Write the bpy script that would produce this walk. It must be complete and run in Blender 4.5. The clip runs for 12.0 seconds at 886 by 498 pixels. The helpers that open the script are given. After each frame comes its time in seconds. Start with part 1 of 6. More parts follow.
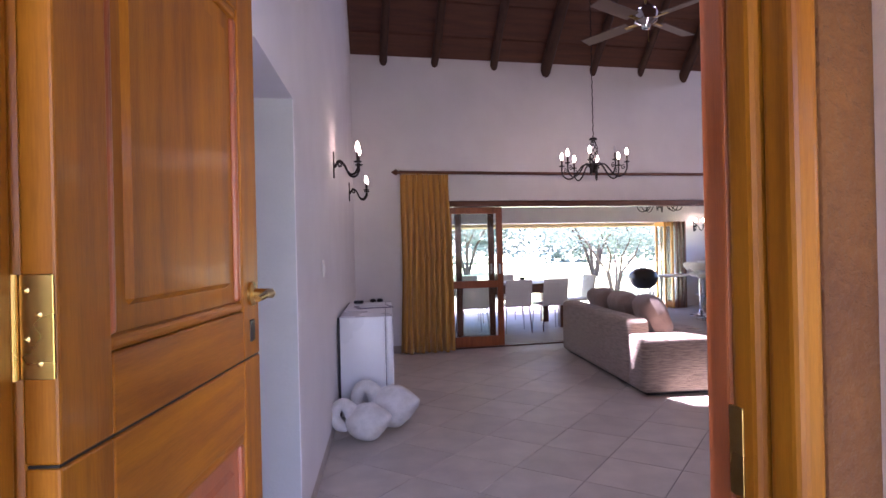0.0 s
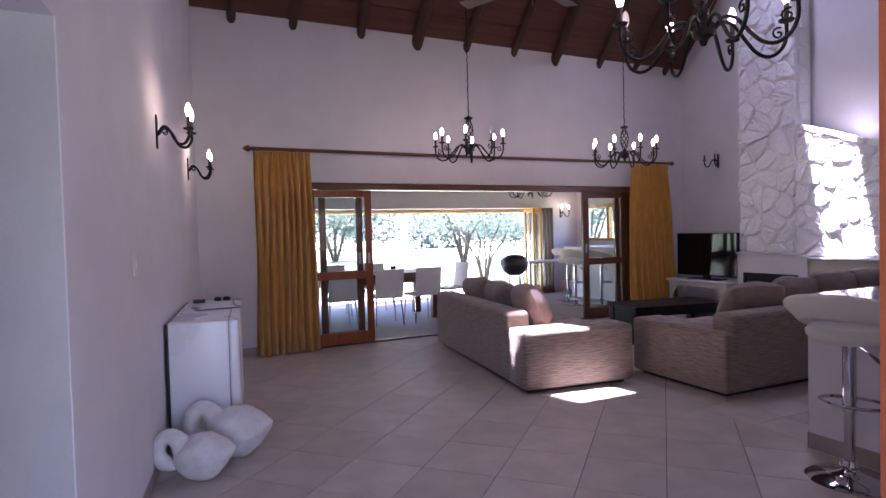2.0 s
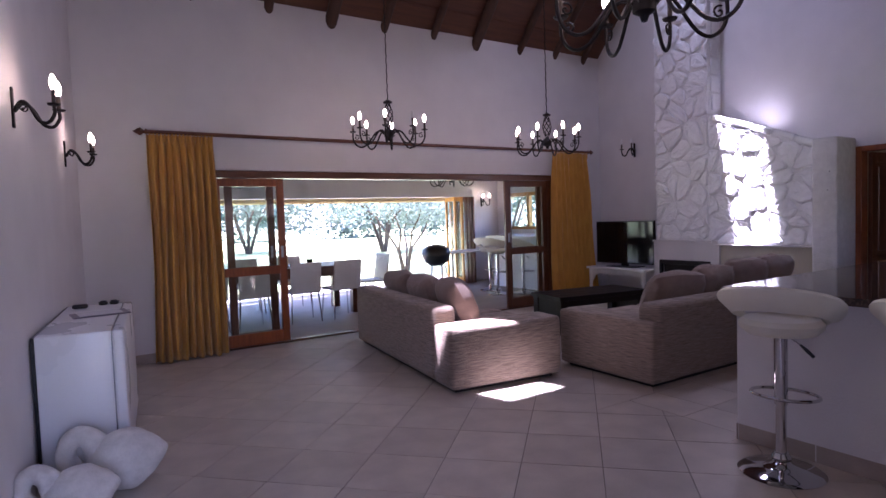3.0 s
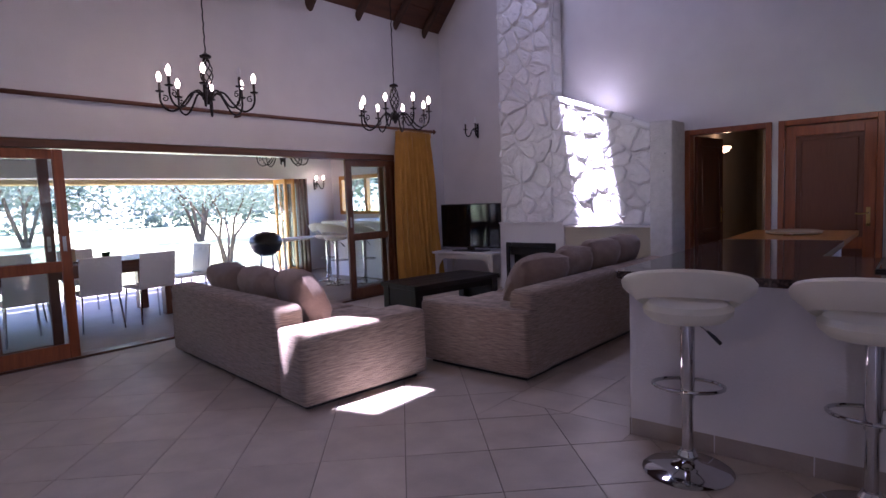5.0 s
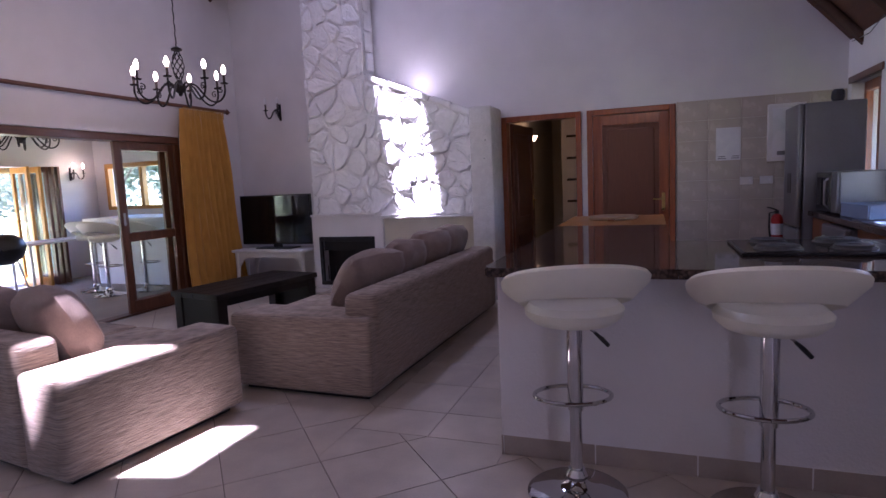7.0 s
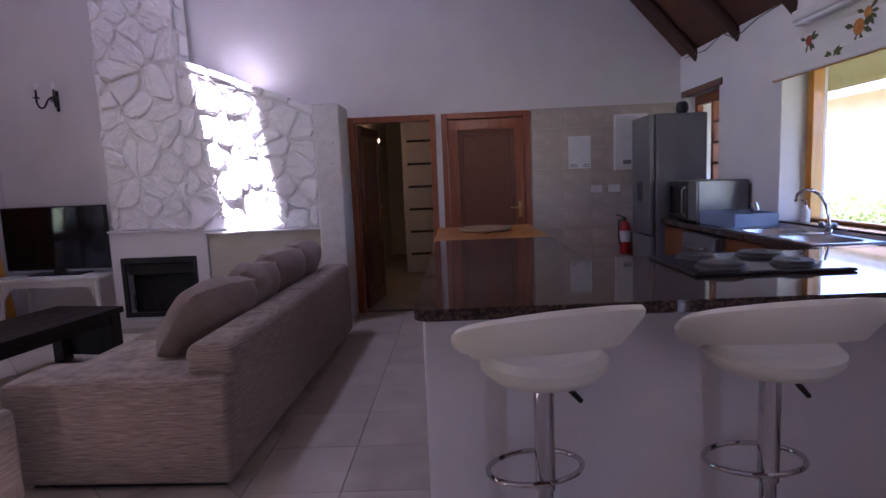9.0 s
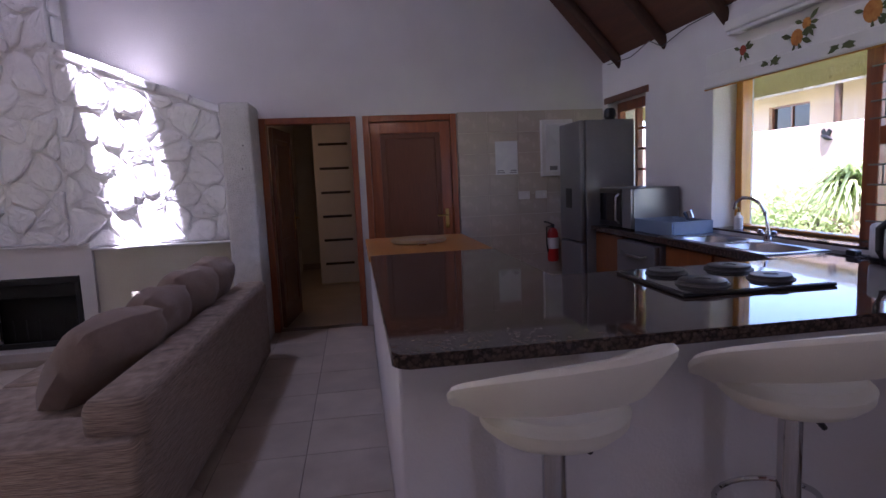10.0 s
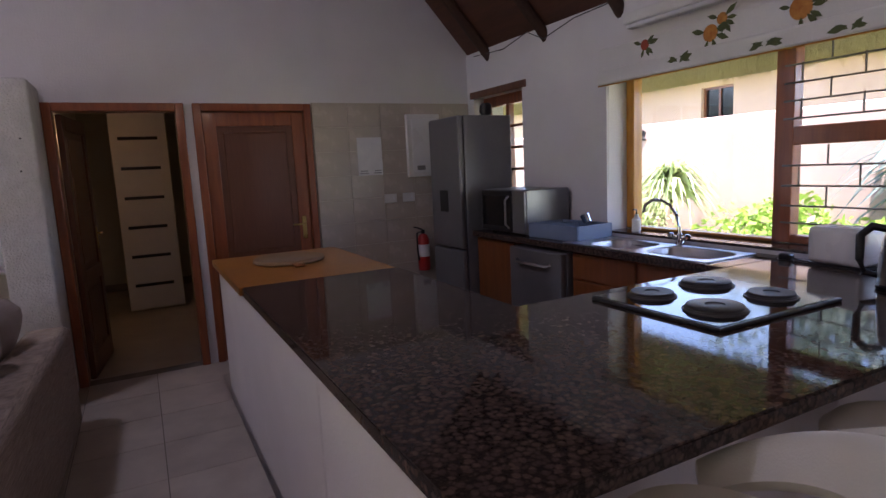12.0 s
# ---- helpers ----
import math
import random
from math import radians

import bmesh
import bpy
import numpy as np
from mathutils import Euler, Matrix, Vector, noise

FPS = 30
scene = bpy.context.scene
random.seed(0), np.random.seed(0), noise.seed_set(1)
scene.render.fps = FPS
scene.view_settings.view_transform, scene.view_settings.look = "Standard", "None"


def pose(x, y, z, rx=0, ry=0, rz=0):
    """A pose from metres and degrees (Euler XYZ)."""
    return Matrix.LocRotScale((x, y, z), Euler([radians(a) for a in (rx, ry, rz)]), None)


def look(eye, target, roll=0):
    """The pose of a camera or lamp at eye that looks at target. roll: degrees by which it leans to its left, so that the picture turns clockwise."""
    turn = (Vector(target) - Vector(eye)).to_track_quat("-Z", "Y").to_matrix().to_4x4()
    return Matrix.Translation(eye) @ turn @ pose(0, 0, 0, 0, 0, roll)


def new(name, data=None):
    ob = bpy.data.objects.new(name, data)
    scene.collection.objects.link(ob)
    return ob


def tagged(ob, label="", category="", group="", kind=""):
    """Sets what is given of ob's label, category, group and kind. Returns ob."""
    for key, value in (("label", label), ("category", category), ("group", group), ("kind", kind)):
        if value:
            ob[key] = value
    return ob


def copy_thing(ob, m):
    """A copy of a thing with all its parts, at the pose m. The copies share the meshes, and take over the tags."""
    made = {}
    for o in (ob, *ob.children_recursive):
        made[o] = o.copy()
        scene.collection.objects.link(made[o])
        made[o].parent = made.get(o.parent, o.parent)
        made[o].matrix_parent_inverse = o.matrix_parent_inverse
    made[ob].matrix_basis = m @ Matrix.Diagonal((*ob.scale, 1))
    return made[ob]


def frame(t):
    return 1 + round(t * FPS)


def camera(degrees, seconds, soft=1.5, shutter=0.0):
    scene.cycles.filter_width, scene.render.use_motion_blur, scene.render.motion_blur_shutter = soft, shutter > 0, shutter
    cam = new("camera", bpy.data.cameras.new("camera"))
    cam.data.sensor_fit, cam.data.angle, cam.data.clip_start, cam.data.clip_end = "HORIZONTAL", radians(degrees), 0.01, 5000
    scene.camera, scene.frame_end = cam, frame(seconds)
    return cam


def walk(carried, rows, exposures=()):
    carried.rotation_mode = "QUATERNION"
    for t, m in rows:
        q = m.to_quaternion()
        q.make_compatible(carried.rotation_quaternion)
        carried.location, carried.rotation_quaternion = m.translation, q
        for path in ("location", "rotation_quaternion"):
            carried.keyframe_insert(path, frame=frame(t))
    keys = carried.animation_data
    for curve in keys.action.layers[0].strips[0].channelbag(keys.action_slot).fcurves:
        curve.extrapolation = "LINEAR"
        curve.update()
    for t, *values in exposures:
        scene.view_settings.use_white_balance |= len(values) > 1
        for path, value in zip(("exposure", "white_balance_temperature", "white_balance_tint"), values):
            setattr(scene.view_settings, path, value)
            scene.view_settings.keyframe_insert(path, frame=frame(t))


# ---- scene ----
cam = camera(74.8, 12.0)
PATH = [
    (0, (0.011, 0.49, 1.378), (0.438, 2.444, 1.379), -1.3),
    (0.5, (0.052, 0.662, 1.378), (0.544, 2.601, 1.377), -1.3),
    (1, (0.074, 0.816, 1.379), (0.672, 2.725, 1.366), -1.3),
    (1.5, (0.128, 0.984, 1.384), (0.847, 2.85, 1.353), -1.3),
    (2, (0.223, 1.129, 1.392), (1.072, 2.939, 1.334), -1.5),
    (2.5, (0.299, 1.289, 1.404), (1.273, 3.034, 1.328), -1.7),
    (3, (0.364, 1.43, 1.414), (1.452, 3.105, 1.309), -2.0),
    (5, (0.662, 2.137, 1.368), (2.188, 3.418, 1.195), -2.2),
    (5.5, (0.748, 2.293, 1.353), (2.382, 3.431, 1.167), -2.2),
    (6, (0.857, 2.435, 1.328), (2.585, 3.422, 1.125), -2.3),
    (6.5, (0.978, 2.562, 1.332), (2.781, 3.4, 1.117), -2.6),
    (7, (1.108, 2.696, 1.343), (2.974, 3.378, 1.114), -2.6),
    (7.5, (1.247, 2.834, 1.348), (3.163, 3.358, 1.113), -2.7),
    (9.5, (1.873, 3.388, 1.402), (3.856, 3.272, 1.163), -2.4),
    (10, (2.058, 3.495, 1.428), (4.022, 3.205, 1.185), -2.5),
    (10.5, (2.25, 3.59, 1.446), (4.177, 3.118, 1.197), -2.65),
    (11, (2.448, 3.692, 1.474), (4.32, 3.041, 1.203), -2.75),
    (11.5, (2.677, 3.748, 1.48), (4.496, 2.966, 1.197), -2.8),
    (12, (2.891, 3.812, 1.485), (4.65, 2.902, 1.202), -2.8),
]
walk(cam, [(t, look(eye, target, roll)) for t, eye, target, roll in PATH],
     exposures=[(0.0, 3.55, 5650, 44), (2.0, 3.37, 5480, 44), (3.0, 3.13, 5420, 44), (5.0, 3.1, 5400, 44), (7.5, 3.4, 5450, 45), (9.5, 3.25, 5450, 43), (10.5, 2.75, 5700, 38), (12.0, 2.95, 6050, 36)])

# ---- world and sun ----
SUN = Vector((-0.30, 0.16, 1.0)).normalized()
world = bpy.data.worlds.new("sky")
scene.world = world
world.use_nodes = True
wn = world.node_tree.nodes
sky = wn.new("ShaderNodeTexSky")
sky.sky_type = "NISHITA"
sky.sun_disc = False
sky.sun_elevation = math.asin(SUN.z)
sky.sun_rotation = math.atan2(SUN.x, SUN.y)
wn["Background"].inputs["Strength"].default_value = 0.15
world.node_tree.links.new(sky.outputs[0], wn["Background"].inputs[0])
sun_data = bpy.data.lights.new("sun", "SUN")
sun_data.energy, sun_data.angle, sun_data.color = 5.0, radians(0.6), (1.0, 0.96, 0.9)
sun = new("sun", sun_data)
sun.matrix_world = look(SUN * 30, (0, 0, 0))

for x, w in ((1.445, 1.0), (6.17, 4.3)):
    lamp = bpy.data.lights.new("roof_light", "AREA")
    lamp.shape, lamp.size, lamp.energy, lamp.color = "SQUARE", 0.58, w, (0.84, 0.90, 1.0)
    new("roof_light", lamp).matrix_world = look((x, 6.15, 6.2), (x, 5.95, 5.75))
# added fill lamp in the open entrance door, brightens the bar front
lamp = bpy.data.lights.new("door_fill", "AREA")
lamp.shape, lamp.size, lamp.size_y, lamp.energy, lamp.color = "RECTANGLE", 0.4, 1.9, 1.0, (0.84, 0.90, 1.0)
new("door_fill", lamp).matrix_world = look((0.42, 1.37, 1.05), (0.62, 3.0, 1.05))


# ---- materials ----
def material(name, c1, c2=None, scale=8.0, rough=0.6, metal=0.0, bump=0.0, bscale=60.0, rand=0.0, stretch=(1, 1, 1),
             rough_var=0.08, sheen=0.0, coat=0.0, detail=4.0, fine=0.5):
    m = bpy.data.materials.new(name)
    m.use_nodes = True
    n, l = m.node_tree.nodes, m.node_tree.links
    b = n["Principled BSDF"]
    c2 = c2 or tuple(v * 0.88 for v in c1)
    tc, mp = n.new("ShaderNodeTexCoord"), n.new("ShaderNodeMapping")
    mp.inputs["Scale"].default_value = stretch
    l.new(tc.outputs["Object"], mp.inputs[0])
    big, small = n.new("ShaderNodeTexNoise"), n.new("ShaderNodeTexNoise")
    big.inputs["Scale"].default_value, big.inputs["Detail"].default_value = scale, detail
    small.inputs["Scale"].default_value, small.inputs["Detail"].default_value = bscale, 3.0
    l.new(mp.outputs[0], big.inputs[0])
    l.new(mp.outputs[0], small.inputs[0])
    both = n.new("ShaderNodeMix")
    both.inputs[0].default_value = 0.5 * fine
    l.new(big.outputs[0], both.inputs[2])
    l.new(small.outputs[0], both.inputs[3])
    ramp = n.new("ShaderNodeValToRGB")
    ramp.color_ramp.elements[0].position, ramp.color_ramp.elements[1].position = 0.32, 0.68
    ramp.color_ramp.elements[0].color, ramp.color_ramp.elements[1].color = (*c2, 1), (*c1, 1)
    l.new(both.outputs[0], ramp.inputs[0])
    colour = ramp.outputs[0]
    if rand:
        info, hsv, mr = n.new("ShaderNodeObjectInfo"), n.new("ShaderNodeHueSaturation"), n.new("ShaderNodeMapRange")
        mr.inputs[3].default_value, mr.inputs[4].default_value = 1 - rand, 1 + rand
        l.new(info.outputs["Random"], mr.inputs[0])
        l.new(mr.outputs[0], hsv.inputs["Value"])
        l.new(colour, hsv.inputs["Color"])
        colour = hsv.outputs[0]
    l.new(colour, b.inputs["Base Color"])
    mr2 = n.new("ShaderNodeMapRange")
    mr2.inputs[3].default_value, mr2.inputs[4].default_value = max(0.02, rough - rough_var), min(1, rough + rough_var)
    l.new(big.outputs[0], mr2.inputs[0])
    l.new(mr2.outputs[0], b.inputs["Roughness"])
    b.inputs["Metallic"].default_value = metal
    if sheen:
        b.inputs["Sheen Weight"].default_value = sheen
    if coat:
        b.inputs["Coat Weight"].default_value = coat
        b.inputs["Coat Roughness"].default_value = 0.12
    if bump:
        bp = n.new("ShaderNodeBump")
        bp.inputs["Strength"].default_value, bp.inputs["Distance"].default_value = bump, 0.01
        l.new(small.outputs[0], bp.inputs["Height"])
        l.new(bp.outputs[0], b.inputs["Normal"])
    return m


def glow(name, colour, strength):
    m = bpy.data.materials.new(name)
    m.use_nodes = True
    b = m.node_tree.nodes["Principled BSDF"]
    b.inputs["Base Color"].default_value = (0.9, 0.88, 0.82, 1)
    b.inputs["Emission Color"].default_value = (*colour, 1)
    b.inputs["Emission Strength"].default_value = strength
    return m


def glass(name, tint=(0.95, 0.98, 0.97)):
    m = bpy.data.materials.new(name)
    m.use_nodes = True
    n, l = m.node_tree.nodes, m.node_tree.links
    out = n["Material Output"]
    n.remove(n["Principled BSDF"])
    clear, gloss, mix, lw = (n.new("ShaderNodeBsdfTransparent"), n.new("ShaderNodeBsdfGlossy"), n.new("ShaderNodeMixShader"), n.new("ShaderNodeLayerWeight"))
    power, scale = n.new("ShaderNodeMath"), n.new("ShaderNodeMath")
    power.operation, power.inputs[1].default_value = "POWER", 4.5
    scale.operation, scale.inputs[1].default_value, scale.inputs[2].default_value = "MULTIPLY_ADD", 0.6, 0.035
    clear.inputs[0].default_value = (*tint, 1)
    gloss.inputs["Roughness"].default_value = 0.02
    l.new(lw.outputs["Facing"], power.inputs[0])
    l.new(power.outputs[0], scale.inputs[0])
    l.new(scale.outputs[0], mix.inputs[0])
    l.new(clear.outputs[0], mix.inputs[1])
    l.new(gloss.outputs[0], mix.inputs[2])
    l.new(mix.outputs[0], out.inputs[0])
    return m


PLASTER = material("wall_plaster", (0.72, 0.70, 0.70), (0.66, 0.64, 0.64), 2.5, 0.85, bump=0.25, bscale=90, fine=0.3)
PLASTER_WARM = material("cream_plaster", (0.66, 0.62, 0.52), (0.58, 0.54, 0.45), 3, 0.85, bump=0.3, bscale=70)
PLASTER_ROUGH = material("textured_plaster", (0.74, 0.73, 0.71), (0.62, 0.61, 0.59), 14, 0.9, bump=1.0, bscale=75)
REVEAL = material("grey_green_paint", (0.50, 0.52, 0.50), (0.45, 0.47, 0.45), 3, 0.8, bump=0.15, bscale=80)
STONE = material("painted_stone", (0.88, 0.88, 0.88), (0.80, 0.80, 0.81), 9, 0.75, bump=0.8, bscale=34, rand=0.04)
MORTAR = material("painted_mortar", (0.86, 0.86, 0.86), (0.76, 0.76, 0.77), 14, 0.85, bump=1.0, bscale=45)
TILE = material("floor_tile", (0.55, 0.485, 0.41), (0.40, 0.345, 0.29), 4, 0.38, bump=0.06, bscale=90, rand=0.08, rough_var=0.16, detail=7, fine=0.25)
GROUT = material("grout", (0.24, 0.205, 0.175), (0.16, 0.14, 0.12), 12, 0.9)
SKIRT = material("skirting_tile", (0.40, 0.34, 0.29), (0.32, 0.27, 0.23), 7, 0.45, rand=0.06)
WALLTILE = material("wall_tile", (0.50, 0.44, 0.37), (0.44, 0.385, 0.32), 6, 0.25, rand=0.03)
PINE = material("varnished_pine", (0.62, 0.29, 0.03), (0.46, 0.18, 0.016), 3.0, 0.35, bump=0.05, bscale=40, stretch=(9, 9, 0.7), coat=0.4, detail=6)
DOOR_PINE = material("orange_varnished_pine", (0.30, 0.108, 0.001), (0.15, 0.042, 0.0005), 3.0, 0.5, bump=0.05, bscale=40, stretch=(9, 9, 0.7), coat=0.1, detail=6, rand=0.07)
DOOR_PINE_H = material("orange_varnished_pine_across", (0.31, 0.108, 0.001), (0.165, 0.046, 0.0005), 3.0, 0.5, stretch=(0.7, 0.7, 10), coat=0.1, bump=0.05, bscale=40, rand=0.06)
for wood in (DOOR_PINE, DOOR_PINE_H):
    wood.node_tree.nodes["Principled BSDF"].inputs["Specular IOR Level"].default_value = 0.2
PINE_RED = material("varnished_red_wood", (0.32, 0.085, 0.02), (0.19, 0.045, 0.012), 3.5, 0.33, stretch=(10, 10, 0.8), coat=0.4, bump=0.05, bscale=40)
PINE_H = material("varnished_pine_across", (0.50, 0.20, 0.025), (0.36, 0.125, 0.014), 3.0, 0.35, stretch=(0.7, 0.7, 10), coat=0.4, bump=0.05, bscale=40)
DARKWOOD = material("dark_wood", (0.16, 0.055, 0.022), (0.085, 0.028, 0.012), 4, 0.35, stretch=(8, 8, 0.9), coat=0.3)
DARKWOOD_H = material("dark_wood_across", (0.15, 0.055, 0.024), (0.08, 0.028, 0.013), 4, 0.38, stretch=(0.8, 8, 8), coat=0.2)
DOOR_PANEL = material("dark_red_door_panel", (0.15, 0.048, 0.019), (0.115, 0.036, 0.014), 5, 0.4, stretch=(16, 16, 1.0), coat=0.2)
POLE = material("treated_pole", (0.085, 0.04, 0.022), (0.045, 0.022, 0.013), 6, 0.8, bump=0.4, bscale=35, stretch=(4, 1, 1))
CEILING = material("ceiling_board", (0.13, 0.05, 0.026), (0.07, 0.028, 0.016), 3, 0.75, bump=0.4, bscale=30, stretch=(0.6, 6, 6))
THATCH = material("thatch", (0.60, 0.46, 0.21), (0.36, 0.26, 0.10), 20, 0.95, bump=1.0, bscale=60, stretch=(6, 1, 1))
SOFA = material("woven_taupe_fabric", (0.44, 0.335, 0.26), (0.12, 0.085, 0.064), 13, 0.95, bump=1.0, bscale=30, stretch=(0.5, 0.5, 9), sheen=0.2, fine=1.0)
CUSHION = material("taupe_cushion_fabric", (0.31, 0.222, 0.178), (0.19, 0.132, 0.105), 12, 0.95, bump=0.6, bscale=190, sheen=0.25, fine=1.0)
BLACKWOOD = material("black_wood", (0.016, 0.012, 0.010), (0.009, 0.007, 0.006), 5, 0.5, stretch=(1, 7, 1))
WHITE_PAINT = material("white_paint", (0.74, 0.73, 0.71), (0.66, 0.65, 0.63), 4, 0.45)
WHITE_ENAMEL = material("white_enamel", (0.78, 0.78, 0.79), (0.73, 0.73, 0.74), 2, 0.28, rough_var=0.04)
WHITE_LEATHER = material("white_leatherette", (0.76, 0.73, 0.62), (0.70, 0.67, 0.56), 6, 0.38, bump=0.12, bscale=220)
SACK = material("whitewashed_wood", (0.72, 0.69, 0.64), (0.58, 0.55, 0.51), 14, 0.75, bump=0.35, bscale=60)
CURTAIN = material("mustard_curtain", (0.62, 0.33, 0.05), (0.48, 0.235, 0.033), 5, 0.9, bump=0.4, bscale=260, stretch=(3, 3, 1), sheen=0.2)
IRON = material("wrought_iron", (0.022, 0.018, 0.017), (0.012, 0.010, 0.010), 14, 0.5, metal=0.6)
CHROME = material("chrome", (0.60, 0.60, 0.62), (0.54, 0.54, 0.56), 3, 0.07, metal=1.0, rough_var=0.03)
STEEL = material("brushed_steel", (0.50, 0.50, 0.51), (0.42, 0.42, 0.43), 4, 0.30, metal=1.0, stretch=(1, 1, 12))
SILVER = material("silver_grey_paint", (0.24, 0.24, 0.25), (0.20, 0.20, 0.21), 3, 0.36, metal=0.55)
BRASS = material("brass", (0.55, 0.38, 0.12), (0.42, 0.28, 0.08), 8, 0.28, metal=1.0)
BLACK = material("black_plastic", (0.012, 0.012, 0.013), (0.008, 0.008, 0.009), 6, 0.3)
SCREEN = material("dark_screen", (0.006, 0.006, 0.007), (0.005, 0.005, 0.006), 3, 0.08, rough_var=0.02)
SOOT = material("sooty_iron", (0.014, 0.013, 0.013), (0.006, 0.006, 0.006), 9, 0.7, bump=0.3)
HOTPLATE = material("hot_plate", (0.10, 0.10, 0.10), (0.06, 0.06, 0.06), 12, 0.45, metal=0.5)
RED = material("red_enamel", (0.45, 0.02, 0.015), (0.36, 0.015, 0.012), 4, 0.3)
BLUEGREY = material("blue_grey_plastic", (0.20, 0.27, 0.38), (0.16, 0.22, 0.32), 5, 0.4)
BARS = material("grey_bar_paint", (0.20, 0.18, 0.15), (0.15, 0.135, 0.115), 9, 0.5)
CABINET = material("red_brown_cabinet_wood", (0.25, 0.078, 0.018), (0.17, 0.048, 0.011), 3.0, 0.35, stretch=(9, 9, 0.8), coat=0.3, bump=0.05, bscale=40)
YUCCA = material("pale_yucca_leaf", (0.44, 0.50, 0.24), (0.28, 0.35, 0.13), 6, 0.5)
PAPER = material("paper", (0.74, 0.74, 0.74), (0.66, 0.66, 0.68), 12, 0.8)
BULB = glow("lit_bulb", (1.0, 0.76, 0.48), 6.0)
GLASS = glass("window_glass")
CANDLE = material("brown_candle_sleeve", (0.05, 0.032, 0.022), (0.03, 0.02, 0.015), 9, 0.5)
PATIO = material("patio_stone", (0.33, 0.285, 0.24), (0.24, 0.205, 0.175), 2.5, 0.6, bump=0.1, bscale=60)
LAWN = material("lawn", (0.37, 0.40, 0.20), (0.27, 0.31, 0.14), 1.2, 0.95, bump=0.8, bscale=40)
LAWN_COURT = material("courtyard_grass", (0.17, 0.20, 0.08), (0.10, 0.12, 0.05), 2.0, 0.95, bump=0.6, bscale=40)
BARK = material("bark", (0.10, 0.075, 0.055), (0.05, 0.038, 0.03), 12, 0.95, bump=0.9, bscale=30)
LEAF = material("grey_green_leaves", (0.24, 0.30, 0.25), (0.13, 0.18, 0.15), 0.9, 0.6, rough_var=0.1)
LEAF_B = material("fresh_green_leaves", (0.27, 0.40, 0.06), (0.15, 0.26, 0.03), 4, 0.5)
PINK = material("pink_plaster", (0.46, 0.33, 0.26), (0.39, 0.28, 0.22), 1.5, 0.9, bump=0.3)
BROWNPL = material("brown_rough_plaster", (0.125, 0.045, 0.006), (0.075, 0.025, 0.004), 9, 0.95, bump=1.0, bscale=55)
BLACKWOOD.node_tree.nodes["Principled BSDF"].inputs["Specular IOR Level"].default_value = 0.2
for leafy in (LEAF, LEAF_B, YUCCA):
    tree_ = leafy.node_tree
    thin, blend = tree_.nodes.new("ShaderNodeBsdfTranslucent"), tree_.nodes.new("ShaderNodeMixShader")
    body = tree_.nodes["Principled BSDF"]
    tree_.links.new(body.inputs["Base Color"].links[0].from_socket, thin.inputs[0])
    blend.inputs[0].default_value = 0.45
    tree_.links.new(body.outputs[0], blend.inputs[1])
    tree_.links.new(thin.outputs[0], blend.inputs[2])
    tree_.links.new(blend.outputs[0], tree_.nodes["Material Output"].inputs[0])
BEDDING = material("white_bedding", (0.62, 0.61, 0.62), (0.52, 0.51, 0.53), 5, 0.9, bump=0.2)


